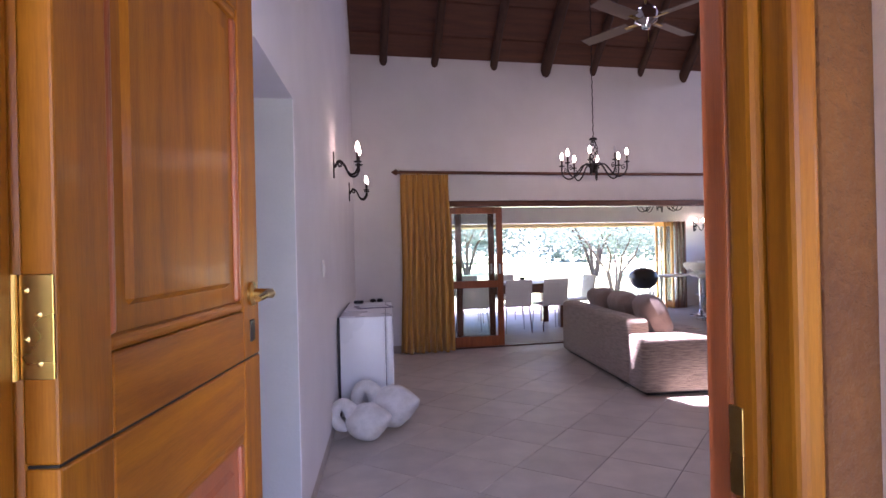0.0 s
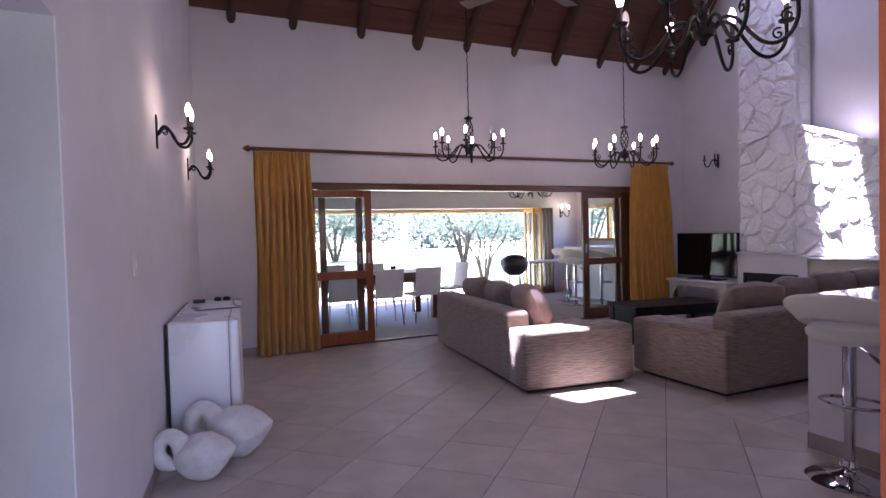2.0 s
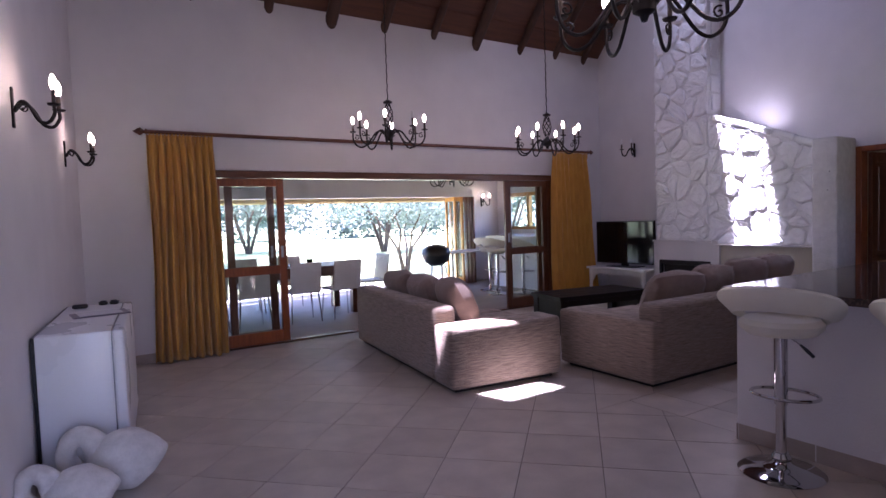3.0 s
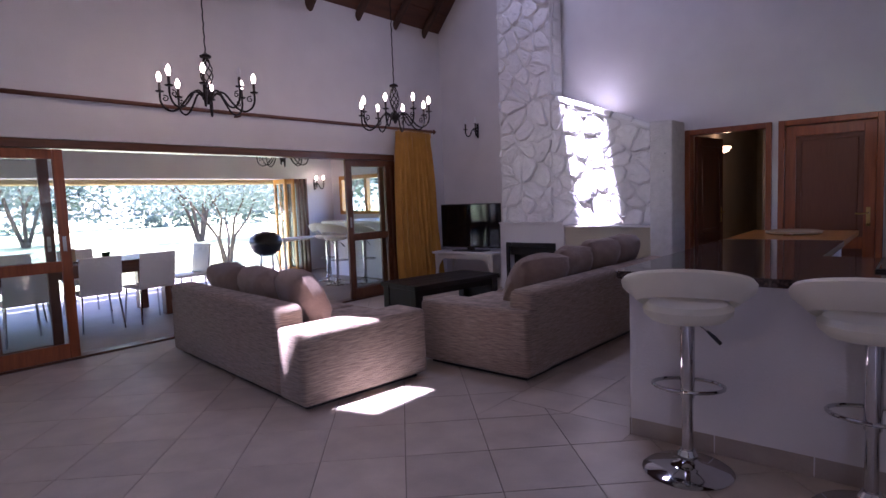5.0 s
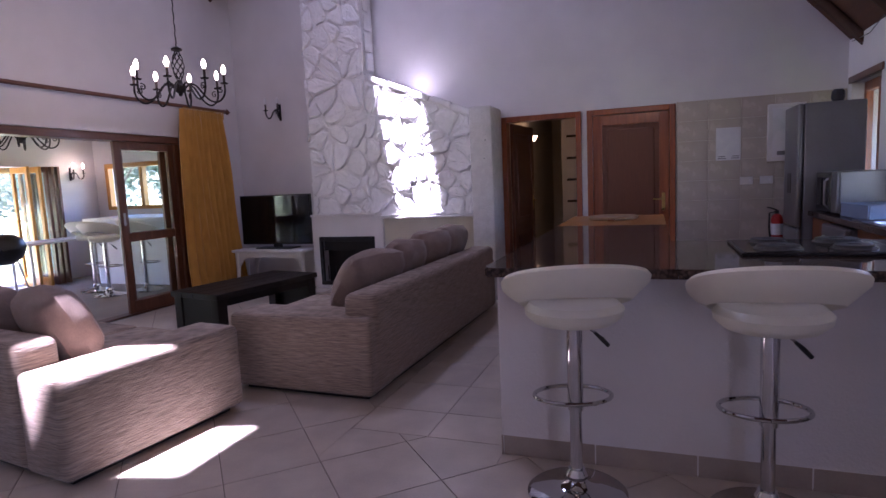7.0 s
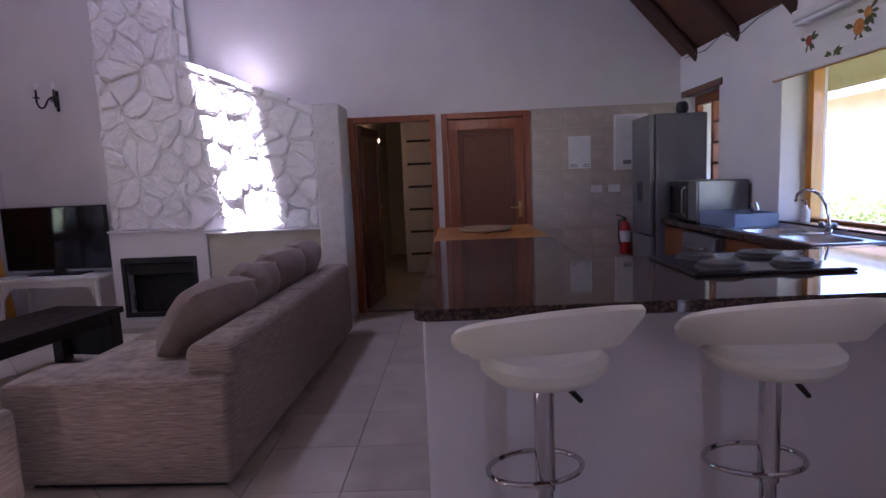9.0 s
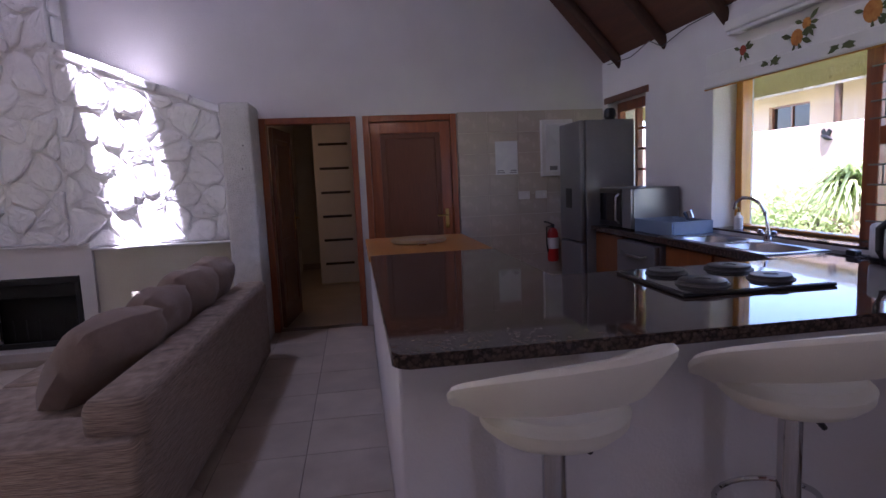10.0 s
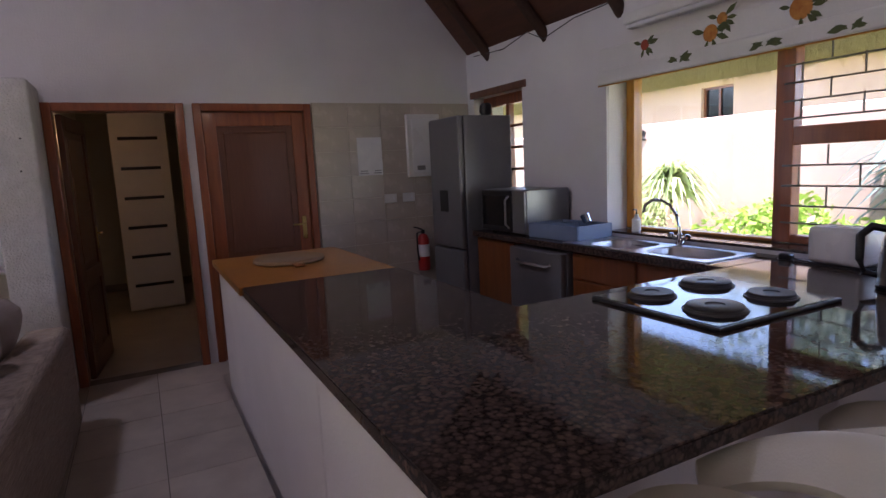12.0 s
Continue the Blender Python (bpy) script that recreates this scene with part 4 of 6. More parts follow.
def curtain(x0, x1, zt, folds, seed, label, flare=0.13, drift=0.0):
    rnd = random.Random(seed)
    ob = thing("curtain", Matrix(), label, "curtain", "curtains")
    bm, cols, rows, g = B(), folds * 8, 14, []
    ph = [rnd.uniform(-0.6, 0.6) for _ in range(folds + 1)]
    am = [rnd.uniform(0.6, 1.2) for _ in range(folds + 1)]
    for i in range(cols + 1):
        u = i / cols
        f = u * folds
        k = int(min(f, folds - 1))
        col = []
        for j in range(rows + 1):
            v = j / rows
            a = (0.022 + 0.035 * min(1, v * 3)) * (am[k] * (1 - f + k) + am[k + 1] * (f - k))
            spread = 1 + flare * v
            x = (x0 + x1) / 2 + (u - 0.5) * (x1 - x0) * spread + drift * v * v + 0.012 * math.sin(5 * v + ph[k] * 3)
            y = 8.065 + a * math.sin(6.2832 * f + ph[k] * v) + 0.01 * math.sin(9 * v + f)
            col.append(bm.verts.new((x, y, zt - v * (zt - 0.015) + 0.008 * math.sin(f * 3) * (v == 1))))
        g.append(col)
    for a, b in zip(g, g[1:]):
        for j in range(rows):
            bm.faces.new((a[j], b[j], b[j + 1], a[j + 1]))
    bmesh.ops.recalc_face_normals(bm, faces=bm.faces)
    c = part("cloth", bm, CURTAIN, ob, smooth=True)
    c.modifiers.new("thick", "SOLIDIFY").thickness = 0.006
    hd = B()
    for k in range(folds * 2):
        x = x0 + (x1 - x0) * (k + 0.5) / (folds * 2)
        tube(hd, [(x, 8.03, zt + 0.012), (x, 8.028, zt - 0.08)], 0.008, 6)
    part("heading_pleats", hd, CURTAIN, ob, smooth=True)


curtain(1.12, 1.76, 2.375, 9, 1, "full-length mustard yellow pleated curtain drawn aside")
curtain(6.76, 7.50, 2.375, 9, 2, "full-length mustard yellow pleated curtain drawn aside", 0.34, 0.12)


# ---- lights ----
def candle_bulb(parent, x, y, z, lit=True):
    part("candle", tube(B(), [(x, y, z), (x, y, z + 0.085)], 0.011, 8), CANDLE, parent, smooth=True)
    part("drip_pan", lathe(B(), [(0.0, z - 0.004), (0.028, z), (0.034, z + 0.01), (0.028, z + 0.006), (0.0, z + 0.003)], 12, x, y), IRON, parent, smooth=True)
    prof = [(0.008, 0.0), (0.014, 0.016), (0.018, 0.036), (0.015, 0.058), (0.008, 0.076), (0.0, 0.086)]
    part("bulb", lathe(B(), [(r, z + 0.085 + h) for r, h in prof], 12, x, y), BULB if lit else WHITE_ENAMEL, parent, "" if lit else "unlit candle bulb", True)


def smooth_line(keys, n=4):
    """Points of a soft curve through the given ones."""
    keys, out = [Vector(k) for k in keys], []
    for i in range(len(keys) - 1):
        p0, p1, p2, p3 = keys[max(i - 1, 0)], keys[i], keys[i + 1], keys[min(i + 2, len(keys) - 1)]
        for j in range(n):
            t = j / n
            out.append(tuple(0.5 * (2 * p1 + (p2 - p0) * t + (2 * p0 - 5 * p1 + 4 * p2 - p3) * t * t + (3 * p1 - p0 - 3 * p2 + p3) * t ** 3)))
    return out + [tuple(keys[-1])]


def chandelier(x, y, z0, ztop, turn, dark=()):
    ob = thing("chandelier", pose(x, y, z0, 0, 0, turn) @ Matrix.Diagonal((1.07, 1.07, 1, 1)), "black wrought-iron chandelier with eight lit candle bulbs", "chandelier", "chandeliers")
    bm = B()
    n = int((ztop - z0 - 0.5) / 0.035)
    tube(bm, [(0.004 * math.sin(k * 2.1), 0.004 * math.cos(k * 2.1), 0.5 + k * 0.035) for k in range(n + 2)], 0.0055, 6)
    part("chain", bm, IRON, ob)
    part("top_disc", lathe(B(), [(0.0, 0.50), (0.02, 0.49), (0.045, 0.475), (0.045, 0.46), (0.015, 0.45), (0.0, 0.45)], 16), IRON, ob, smooth=True)
    part("hub", lathe(B(), [(0.0, 0.055), (0.012, 0.06), (0.02, 0.085), (0.045, 0.10), (0.05, 0.15), (0.03, 0.17), (0.018, 0.2), (0.0, 0.2)], 16), IRON, ob, smooth=True)
    for k in range(6):
        pts = []
        for j in range(13):
            s = j / 12
            r, a = 0.012 + 0.036 * math.sin(math.pi * s), k * 1.0472 + s * 3.6
            pts.append((r * math.cos(a), r * math.sin(a), 0.19 + 0.27 * s))
        part("cage_bar", tube(B(), pts, 0.005, 6), IRON, ob, smooth=True)
    for k in range(8):
        a = k * math.pi / 4
        c, s = math.cos(a), math.sin(a)
        prof = [(0.045, 0.13), (0.08, 0.165), (0.13, 0.15), (0.18, 0.08), (0.23, 0.02), (0.285, 0.0), (0.335, 0.03), (0.36, 0.09), (0.36, 0.155)]
        arm = part("arm", tube(B(), smooth_line([(r * c, r * s, z) for r, z in prof], 3), 0.0085, 6), IRON, ob, smooth=True)
        sc = [((0.325 + 0.03 * (1 - t / 14) * math.cos(1.2 + t * 0.62)), 0.105 + 0.03 * (1 - t / 14) * math.sin(1.2 + t * 0.62)) for t in range(13)]
        part("scroll", tube(B(), [(r * c, r * s, z) for r, z in sc], 0.005, 5), IRON, arm, smooth=True)
        candle_bulb(arm, 0.36 * c, 0.36 * s, 0.16, k not in dark)
    return ob


chandelier(3.34, 7.0, 2.21, roof_z(7.0) - 0.1, 12, (6,))
chandelier(5.38, 6.72, 2.165, roof_z(6.72) - 0.1, 30)
chandelier(2.49, 3.06, 2.165, roof_z(3.06) - 0.02, 20, (2,))
chandelier(6.1, 9.9, 1.98, 2.75, 5)


def sconce(m, lit, label):
    ob = thing("wall_lamp", m, label, "wall lamp", "wall lamps")
    part("backplate", box(B(), -0.018, 0.018, -0.012, 0.0, -0.11, 0.11, 0.006), IRON, ob)
    for s in (-1, 1):
        pts = [(s * 0.005, -0.012, -0.02), (s * 0.03, -0.05, 0.03), (s * 0.05, -0.09, 0.0), (s * 0.065, -0.13, -0.075), (s * 0.08, -0.175, -0.085), (s * 0.09, -0.205, -0.04), (s * 0.09, -0.205, 0.0)]
        arm = part("arm", tube(B(), smooth_line(pts), 0.0095, 8), IRON, ob, smooth=True)
        sc = [(s * 0.03, -0.05 + 0.026 * (1 - t / 16) * math.cos(t * 0.6), 0.0 + 0.026 * (1 - t / 16) * math.sin(t * 0.6)) for t in range(14)]
        part("scroll", tube(B(), sc, 0.004, 5), IRON, arm, smooth=True)
        candle_bulb(arm, s * 0.09, -0.205, 0.005, lit)
    return ob


sconce(pose(left_x(5.32) + 0.001, 5.32, 2.09, 0, 0, 83.2), True, "black wrought-iron wall lamp with two lit candle bulbs")
sconce(pose(left_x(7.30) + 0.001, 7.30, 2.07, 0, 0, 83.2), True, "black wrought-iron wall lamp with two lit candle bulbs")
sconce(pose(right_x(7.45) - 0.001, 7.45, 2.38, 0, 0, -87), False, "black wrought-iron wall lamp with bulbs unlit")
sconce(pose(8.3, 11.999, 1.76, 0, 0, 0), True, "small lit wall lamp on the patio wall")
sc = thing("bowl_lamp", pose(9.30, 4.42, 1.90), "glowing half-bowl wall lamp in the passage", "wall lamp")
part("bowl", lathe(B(), [(0.0, -0.06), (0.06, -0.04), (0.09, 0.0), (0.1, 0.03), (0.09, 0.03), (0.0, 0.01)], 18, 0, -0.11), glow("warm_bowl", (1.0, 0.62, 0.28), 1.0), sc, smooth=True)
part("bracket", box(B(), -0.02, 0.02, -0.02, 0.0, -0.05, 0.03, 0.004), WHITE_PAINT, sc)

fan = thing("ceiling_fan", pose(2.65, 4.70, 3.12), "brass ceiling fan with light brown blades on a long rod", "ceiling fan")
part("rod", tube(B(), [(0, 0, 0.2), (0, 0, roof_z(4.7) - 3.2)], 0.012, 8), BRASS, fan, smooth=True)
part("motor", lathe(B(), [(0.0, 0.0), (0.03, 0.0), (0.04, 0.03), (0.09, 0.06), (0.1, 0.12), (0.07, 0.17), (0.02, 0.21), (0.0, 0.21)], 20), CHROME, fan, smooth=True)
part("pull_chain", tube(B(), [(0.02, 0, 0.0), (0.02, 0, -0.1)], 0.002, 5), BRASS, fan)
PALE = material("fan_blade", (0.13, 0.085, 0.055), (0.09, 0.06, 0.04), 4, 0.5)
for k in range(4):
    m = Matrix.Rotation(radians(25 + 90 * k), 4, "Z") @ Matrix.Rotation(radians(10), 4, "X")
    bl_ = part("blade", moved(box(B(), 0.16, 0.62, -0.06, 0.06, 0.068, 0.076, 0.003), m), PALE, fan)
    part("blade_arm", moved(box(B(), 0.08, 0.2, -0.015, 0.015, 0.060, 0.067, 0.002), m), BRASS, bl_)


# ---- sofas ----
def sofa(m, length, depth, label, b0, b1, cushions, scatter):
    """A low boxy sofa: x along its length, the back at y = 0, open towards +y."""
    ob = thing("sofa", m, label, "sofa", "living room sofas")
    # black base paints in the shadow gap under the sofa
    part("plinth", box(B(), 0.06, length - 0.06, 0.06, depth - 0.06, 0.0, 0.045), BLACK, ob, "black recessed base standing in for the shadow gap")
    arm = 0.34
    part("seat_base", box(B(), arm, length - arm, 0.2, depth, 0.035, 0.32, 0.02, 3), SOFA, ob, smooth=True)
    part("arm", box(B(), 0.0, arm, 0.004, depth + 0.01, 0.03, 0.53, 0.035, 4), SOFA, ob, smooth=True)
    part("arm", box(B(), length - arm, length, 0.004, depth + 0.01, 0.03, 0.53, 0.035, 4), SOFA, ob, smooth=True)
    bk = box(B(), b0, b1, 0.0, 0.24, 0.03, 0.67, 0.055, 4)
    for v in bk.verts:
        if v.co.z > 0.3:
            v.co.y += (v.co.z - 0.3) * -0.04
    part("backrest", bk, SOFA, ob, smooth=True)
    n = cushions
    w = (length - 2 * arm) / n
    for k in range(n):
        part("seat_cushion", box(B(), arm + k * w + 0.004, arm + (k + 1) * w - 0.004, 0.24, depth + 0.015, 0.322, 0.46, 0.04, 4), SOFA, ob, smooth=True)
    for k, (x, y, z, tilt, turn, w, h) in enumerate(scatter):
        c = thing("scatter_cushion", m @ pose(x, y, z, tilt, 0, turn), "taupe fabric cushion leaning on the sofa back", "cushion", "sofa cushions")
        part("cover", pillow(B(), w, h, 0.28, seed=k * 1.7 + length, power=3.0, wrinkle=0.018), CUSHION, c, smooth=True)


sofa(pose(3.17, 7.66, 0, 0, 0, -97), 2.45, 1.08, "low boxy sofa in taupe woven fabric, sunlit at one arm", 0.05, 2.13, 3,
     [(0.62, 0.36, 0.66, 20, 3, 0.62, 0.42), (1.22, 0.37, 0.66, 22, -4, 0.64, 0.42), (1.80, 0.40, 0.66, 24, -12, 0.6, 0.44)])
sofa(pose(4.19, 4.33, 0, 0, 0, -1.5), 2.77, 1.06, "low boxy sofa in taupe woven fabric with a row of cushions", 0.08, 2.70, 3,
     [(0.80, 0.43, 0.635, 40, -22, 0.54, 0.54), (1.25, 0.37, 0.67, 30, -12, 0.46, 0.50), (1.78, 0.35, 0.69, 27, -18, 0.46, 0.50), (2.24, 0.34, 0.70, 25, -10, 0.46, 0.50)])

# ---- coffee table, television, hearth corner ----
ctb = thing("coffee_table", pose(5.78, 6.47, 0, 0, 0, -10), "low black wooden chest-like coffee table", "coffee table")
for k in range(4):
    part("plank", box(B(), -0.64, 0.64, -0.32 + k * 0.161, -0.32 + k * 0.161 + 0.158, 0.405, 0.455, 0.005), BLACKWOOD, ctb)
for sx in (-1, 1):
    for sy in (-1, 1):
        part("leg", box(B(), sx * 0.57 - 0.05, sx * 0.57 + 0.05, sy * 0.25 - 0.05, sy * 0.25 + 0.05, 0, 0.404, 0.005), BLACKWOOD, ctb)
for s in (-1, 1):
    part("apron", box(B(), -0.519, 0.519, s * 0.275 - 0.012, s * 0.275 + 0.012, 0.33, 0.404, 0.003), BLACKWOOD, ctb)
    part("side_panel", box(B(), s * 0.595 - 0.012, s * 0.595 + 0.012, -0.199, 0.199, 0.05, 0.404, 0.003), BLACKWOOD, ctb)

stand = thing("tv_table", pose(7.62, 7.44, 0, 0, 0, 90), "low white painted side table with shaped apron", "side table")
part("top", box(B(), -0.56, 0.56, -0.24, 0.24, 0.53, 0.565, 0.008), WHITE_PAINT, stand)
for sx in (-1, 1):
    for sy in (-1, 1):
        part("leg", tube(B(), [(sx * 0.50, sy * 0.19, 0.53), (sx * 0.505, sy * 0.19, 0.3), (sx * 0.52, sy * 0.20, 0.0)], [0.035, 0.026, 0.022], 8), WHITE_PAINT, stand, smooth=True)
        bm = B()
        prism(bm, [(0, 0), (0.13, 0), (0.06, -0.04), (0.0, -0.13)], -0.01, 0.01)
        moved(bm, Matrix.Translation((sx * 0.47, sy * 0.19, 0.465)) @ Matrix.Diagonal((-sx, 1, 1, 1)) @ Matrix.Rotation(radians(90), 4, "X"))
        bmesh.ops.recalc_face_normals(bm, faces=bm.faces)
        part("apron_bracket", bm, WHITE_PAINT, stand)
for s in (-1, 1):
    part("apron", box(B(), -0.47, 0.47, s * 0.2 - 0.01, s * 0.2 + 0.01, 0.46, 0.529, 0.003), WHITE_PAINT, stand)
tv = thing("television", pose(7.62, 7.43, 0.566, 0, 0, -90), "large black flat-screen television, switched off", "television")
part("casing", box(B(), -0.55, 0.55, -0.012, 0.035, 0.05, 0.71, 0.008), BLACK, tv)
part("screen", box(B(), -0.535, 0.535, -0.016, -0.0125, 0.072, 0.695), SCREEN, tv, "glossy dark screen")
part("neck", box(B(), -0.06, 0.06, -0.01, 0.03, 0.012, 0.06, 0.004), BLACK, tv)
part("foot", box(B(), -0.28, 0.28, -0.1, 0.12, 0.0, 0.014, 0.005), BLACK, tv)

# ---- little fridge, papers, sacks ----
FZ = pose(left_x(5.3) + 0.025, 5.3, 0, 0, 0, -6.75)
fz = thing("chest_freezer", FZ, "long white enamel chest freezer standing against the wall", "freezer")
part("cabinet", box(B(), 0.0, 0.37, 0.0, 1.42, 0.02, 0.84, 0.01, 3), WHITE_ENAMEL, fz, smooth=True)
part("door", box(B(), 0.376, 0.435, 0.0, 1.42, 0.03, 0.84, 0.014, 3), WHITE_ENAMEL, fz, "white enamel door", True)
part("gasket", box(B(), 0.3695, 0.3765, 0.006, 1.41, 0.04, 0.834), SILVER, fz)
part("back_grille", box(B(), -0.016, 0.002, 0.002, 1.418, 0.03, 0.836, 0.003), BLACK, fz, "black back panel")
for x in (0.05, 0.33):
    for y in (0.06, 1.36):
        part("foot", lathe(B(), [(0.0, 0.0), (0.02, 0.0), (0.02, 0.022), (0.0, 0.022)], 10, x, y), BLACK, fz)
fb = FZ @ pose(0, 0, 0.841)
pp = thing("folder", fb @ pose(0.26, 0.78, 0, 0, 0, 12), "grey plastic folder with papers on the white freezer", "folder")
part("cover", box(B(), -0.17, 0.17, -0.13, 0.13, 0, 0.006, 0.002), material("grey_folder", (0.16, 0.15, 0.20), None, 6, 0.4), pp)
part("sheet", box(B(), -0.13, 0.13, -0.09, 0.11, 0.0065, 0.009), PAPER, pp)
sg = thing("sunglasses", fb @ pose(0.28, 1.30, 0.0), "folded black sunglasses on the white freezer", "sunglasses")
for s in (-1, 1):
    part("lens", lathe(B(), [(0.0, 0.0), (0.03, 0.004), (0.032, 0.02), (0.02, 0.036), (0.0, 0.038)], 12, s * 0.036, 0), BLACK, sg, smooth=True)
    part("temple", tube(B(), [(s * 0.066, 0, 0.025), (s * 0.07, 0.06, 0.02), (s * 0.05, 0.11, 0.006)], 0.004, 6), BLACK, sg)
bk = thing("black_pouch", fb @ pose(0.10, 1.22, 0.0), "small black pouch on the white freezer", "pouch")
part("pouch", box(B(), -0.05, 0.05, -0.03, 0.03, 0.0, 0.03, 0.012, 3), BLACK, bk, smooth=True)


def duck(x, y, turn, size, seed, label):
    """A carved duck with its neck bent back to the breast; the tail points along +x."""
    bm = B()
    bmesh.ops.create_uvsphere(bm, u_segments=32, v_segments=20, radius=1)
    for v in bm.verts:
        p = v.co.copy()
        tail = max(0.0, p.x - 0.15) / 0.85
        p.y *= 1 - 0.62 * tail ** 1.6
        p.z *= 1 - 0.55 * tail ** 1.4
        p.z += 0.22 * tail ** 2
        if p.x > -0.45 and -0.15 < p.z < 0.72 and abs(p.y) > 0.2:
            p.y *= 1.09
            p.x += 0.05 * tail
        p += 0.03 * noise.noise_vector(p * 3 + Vector((seed, 0, 0)))
        v.co = Vector((p.x * 0.235, p.y * 0.19, max(0.0, p.z * 0.19 + 0.18)))
    keys = [Vector(q) for q in ((-0.06, 0, 0.16), (-0.14, 0, 0.23), (-0.20, 0, 0.33), (-0.27, 0, 0.365), (-0.33, 0, 0.32), (-0.345, 0, 0.23), (-0.30, 0, 0.155), (-0.245, 0, 0.12), (-0.215, 0, 0.105))]
    wide = [0.115, 0.095, 0.07, 0.062, 0.058, 0.058, 0.062, 0.036, 0.014]
    pts, rad = [], []
    for i in range(len(keys) - 1):
        p0, p1, p2, p3 = keys[max(i - 1, 0)], keys[i], keys[i + 1], keys[min(i + 2, len(keys) - 1)]
        for t in (0, 0.25, 0.5, 0.75):
            pts.append(0.5 * (2 * p1 + (p2 - p0) * t + (2 * p0 - 5 * p1 + 4 * p2 - p3) * t * t + (3 * p1 - p0 - 3 * p2 + p3) * t ** 3))
            rad.append(wide[i] + (wide[i + 1] - wide[i]) * t)
    tube(bm, [tuple(q) for q in pts], rad, 16)
    ob = part("duck_statue", bm, SACK, None, "", True)
    ob.matrix_basis = pose(x, y, 0, 0, 0, turn) @ Matrix.Diagonal((size, size, size, 1))
    return tagged(ob, label, "statue", "white ducks by the wall")


duck(0.36, 4.75, -10, 0.72, 1.0, "white carved duck figure with bent neck on the floor")
duck(0.585, 5.03, -14, 0.86, 5.3, "white carved duck figure standing before the freezer")
swt = thing("light_switch", pose(left_x(4.4) + 0.001, 4.4, 1.27, 0, 0, 83.2), "white wall light switch", "light switch")
part("plate", box(B(), -0.035, 0.035, -0.01, 0.0, -0.055, 0.055, 0.003), WHITE_PAINT, swt)
part("rocker", box(B(), -0.012, 0.012, -0.015, -0.0105, -0.02, 0.02, 0.002), WHITE_ENAMEL, swt)


# ---- bar stools ----
def stool(x, y, turn):
    ob = thing("bar_stool", pose(x, y, 0, 0, 0, turn), "white leatherette bar stool on a chrome pedestal", "bar stool", "bar stools at the counter")
    part("base", lathe(B(), [(0.0, 0.0), (0.205, 0.0), (0.21, 0.006), (0.19, 0.018), (0.10, 0.034), (0.05, 0.055), (0.038, 0.075), (0.0, 0.075)], 40), CHROME, ob, smooth=True)
    part("collar", lathe(B(), [(0.0, 0.07), (0.045, 0.07), (0.05, 0.085), (0.035, 0.11), (0.0, 0.11)], 24), CHROME, ob, smooth=True)
    part("piston", tube(B(), [(0, 0, 0.1), (0, 0, 0.375)], 0.026, 20), CHROME, ob, smooth=True)
    part("column", tube(B(), [(0, 0, 0.37), (0, 0, 0.735)], 0.033, 20), CHROME, ob, smooth=True)
    ring = [(0.0, 0.0)] + [(0.085 + 0.115 * math.cos(t), 0.165 * math.sin(t)) for t in [math.pi + k * 2 * math.pi / 24 for k in range(25)]]
    part("footrest", tube(B(), [(p[0] - 0.0, p[1], 0.40) for p in ring[1:]], 0.0095, 8), CHROME, ob, smooth=True)
    lv = part("lever", tube(B(), [(0.01, -0.03, 0.735), (0.015, -0.065, 0.71), (0.02, -0.09, 0.69)], 0.004, 8), CHROME, ob, smooth=True)
    part("grip", tube(B(), [(0.02, -0.085, 0.694), (0.025, -0.115, 0.665), (0.03, -0.145, 0.632)], [0.006, 0.010, 0.009], 8), BLACK, lv, "black plastic lever grip", True)
    part("seat", lathe(B(), [(0.0, 0.735), (0.09, 0.738), (0.165, 0.752), (0.198, 0.782), (0.202, 0.808), (0.178, 0.832), (0.09, 0.828), (0.0, 0.822)], 36), WHITE_LEATHER, ob, smooth=True)
    bm, n, g = B(), 40, []
    for i in range(n + 1):
        a = radians(-122 + 244 * i / n)
        e = abs(2 * i / n - 1)
        hi = 0.838 + 0.194 * (1 - e ** 1.8)
        lo = 0.900 - 0.120 * e ** 1.6
        col = []
        for (rr, zz) in ((0.235 - 0.05 * e, lo + 0.012), (0.262 - 0.066 * e, lo), (0.292 - 0.062 * e, lo + 0.35 * (hi - lo)), (0.325 - 0.06 * e, hi - 0.03), (0.328 - 0.06 * e, hi - 0.012), (0.318 - 0.06 * e, hi), (0.292 - 0.055 * e, hi - 0.004), (0.270 - 0.05 * e, hi - 0.022), (0.238 - 0.05 * e, lo + 0.45 * (hi - lo)), (0.222 - 0.045 * e, lo + 0.03)):
            col.append(bm.verts.new((-rr * math.cos(a), rr * math.sin(a) * 1.04, zz)))
        g.append(col)
    k = len(g[0])
    for p, q in zip(g, g[1:]):
        for j in range(k):
            bm.faces.new((p[j], q[j], q[(j + 1) % k], p[(j + 1) % k]))
    bm.faces.new(g[0])
    bm.faces.new(g[-1])
    bmesh.ops.recalc_face_normals(bm, faces=bm.faces)
    part("backrest", bm, WHITE_LEATHER, ob, smooth=True)
    return ob


first = stool(3.49, 3.005, 15)
copy_thing(first, pose(3.50, 2.285, 0, 0, 0, 2))
copy_thing(first, pose(3.48, 1.55, 0, 0, 0, 6))
for x, y, a in ((6.95, 9.75, 15), (7.35, 9.5, -10), (7.2, 10.3, 20)):
    copy_thing(first, pose(x, y, 0, 0, 0, a)).name = "bar_stool"

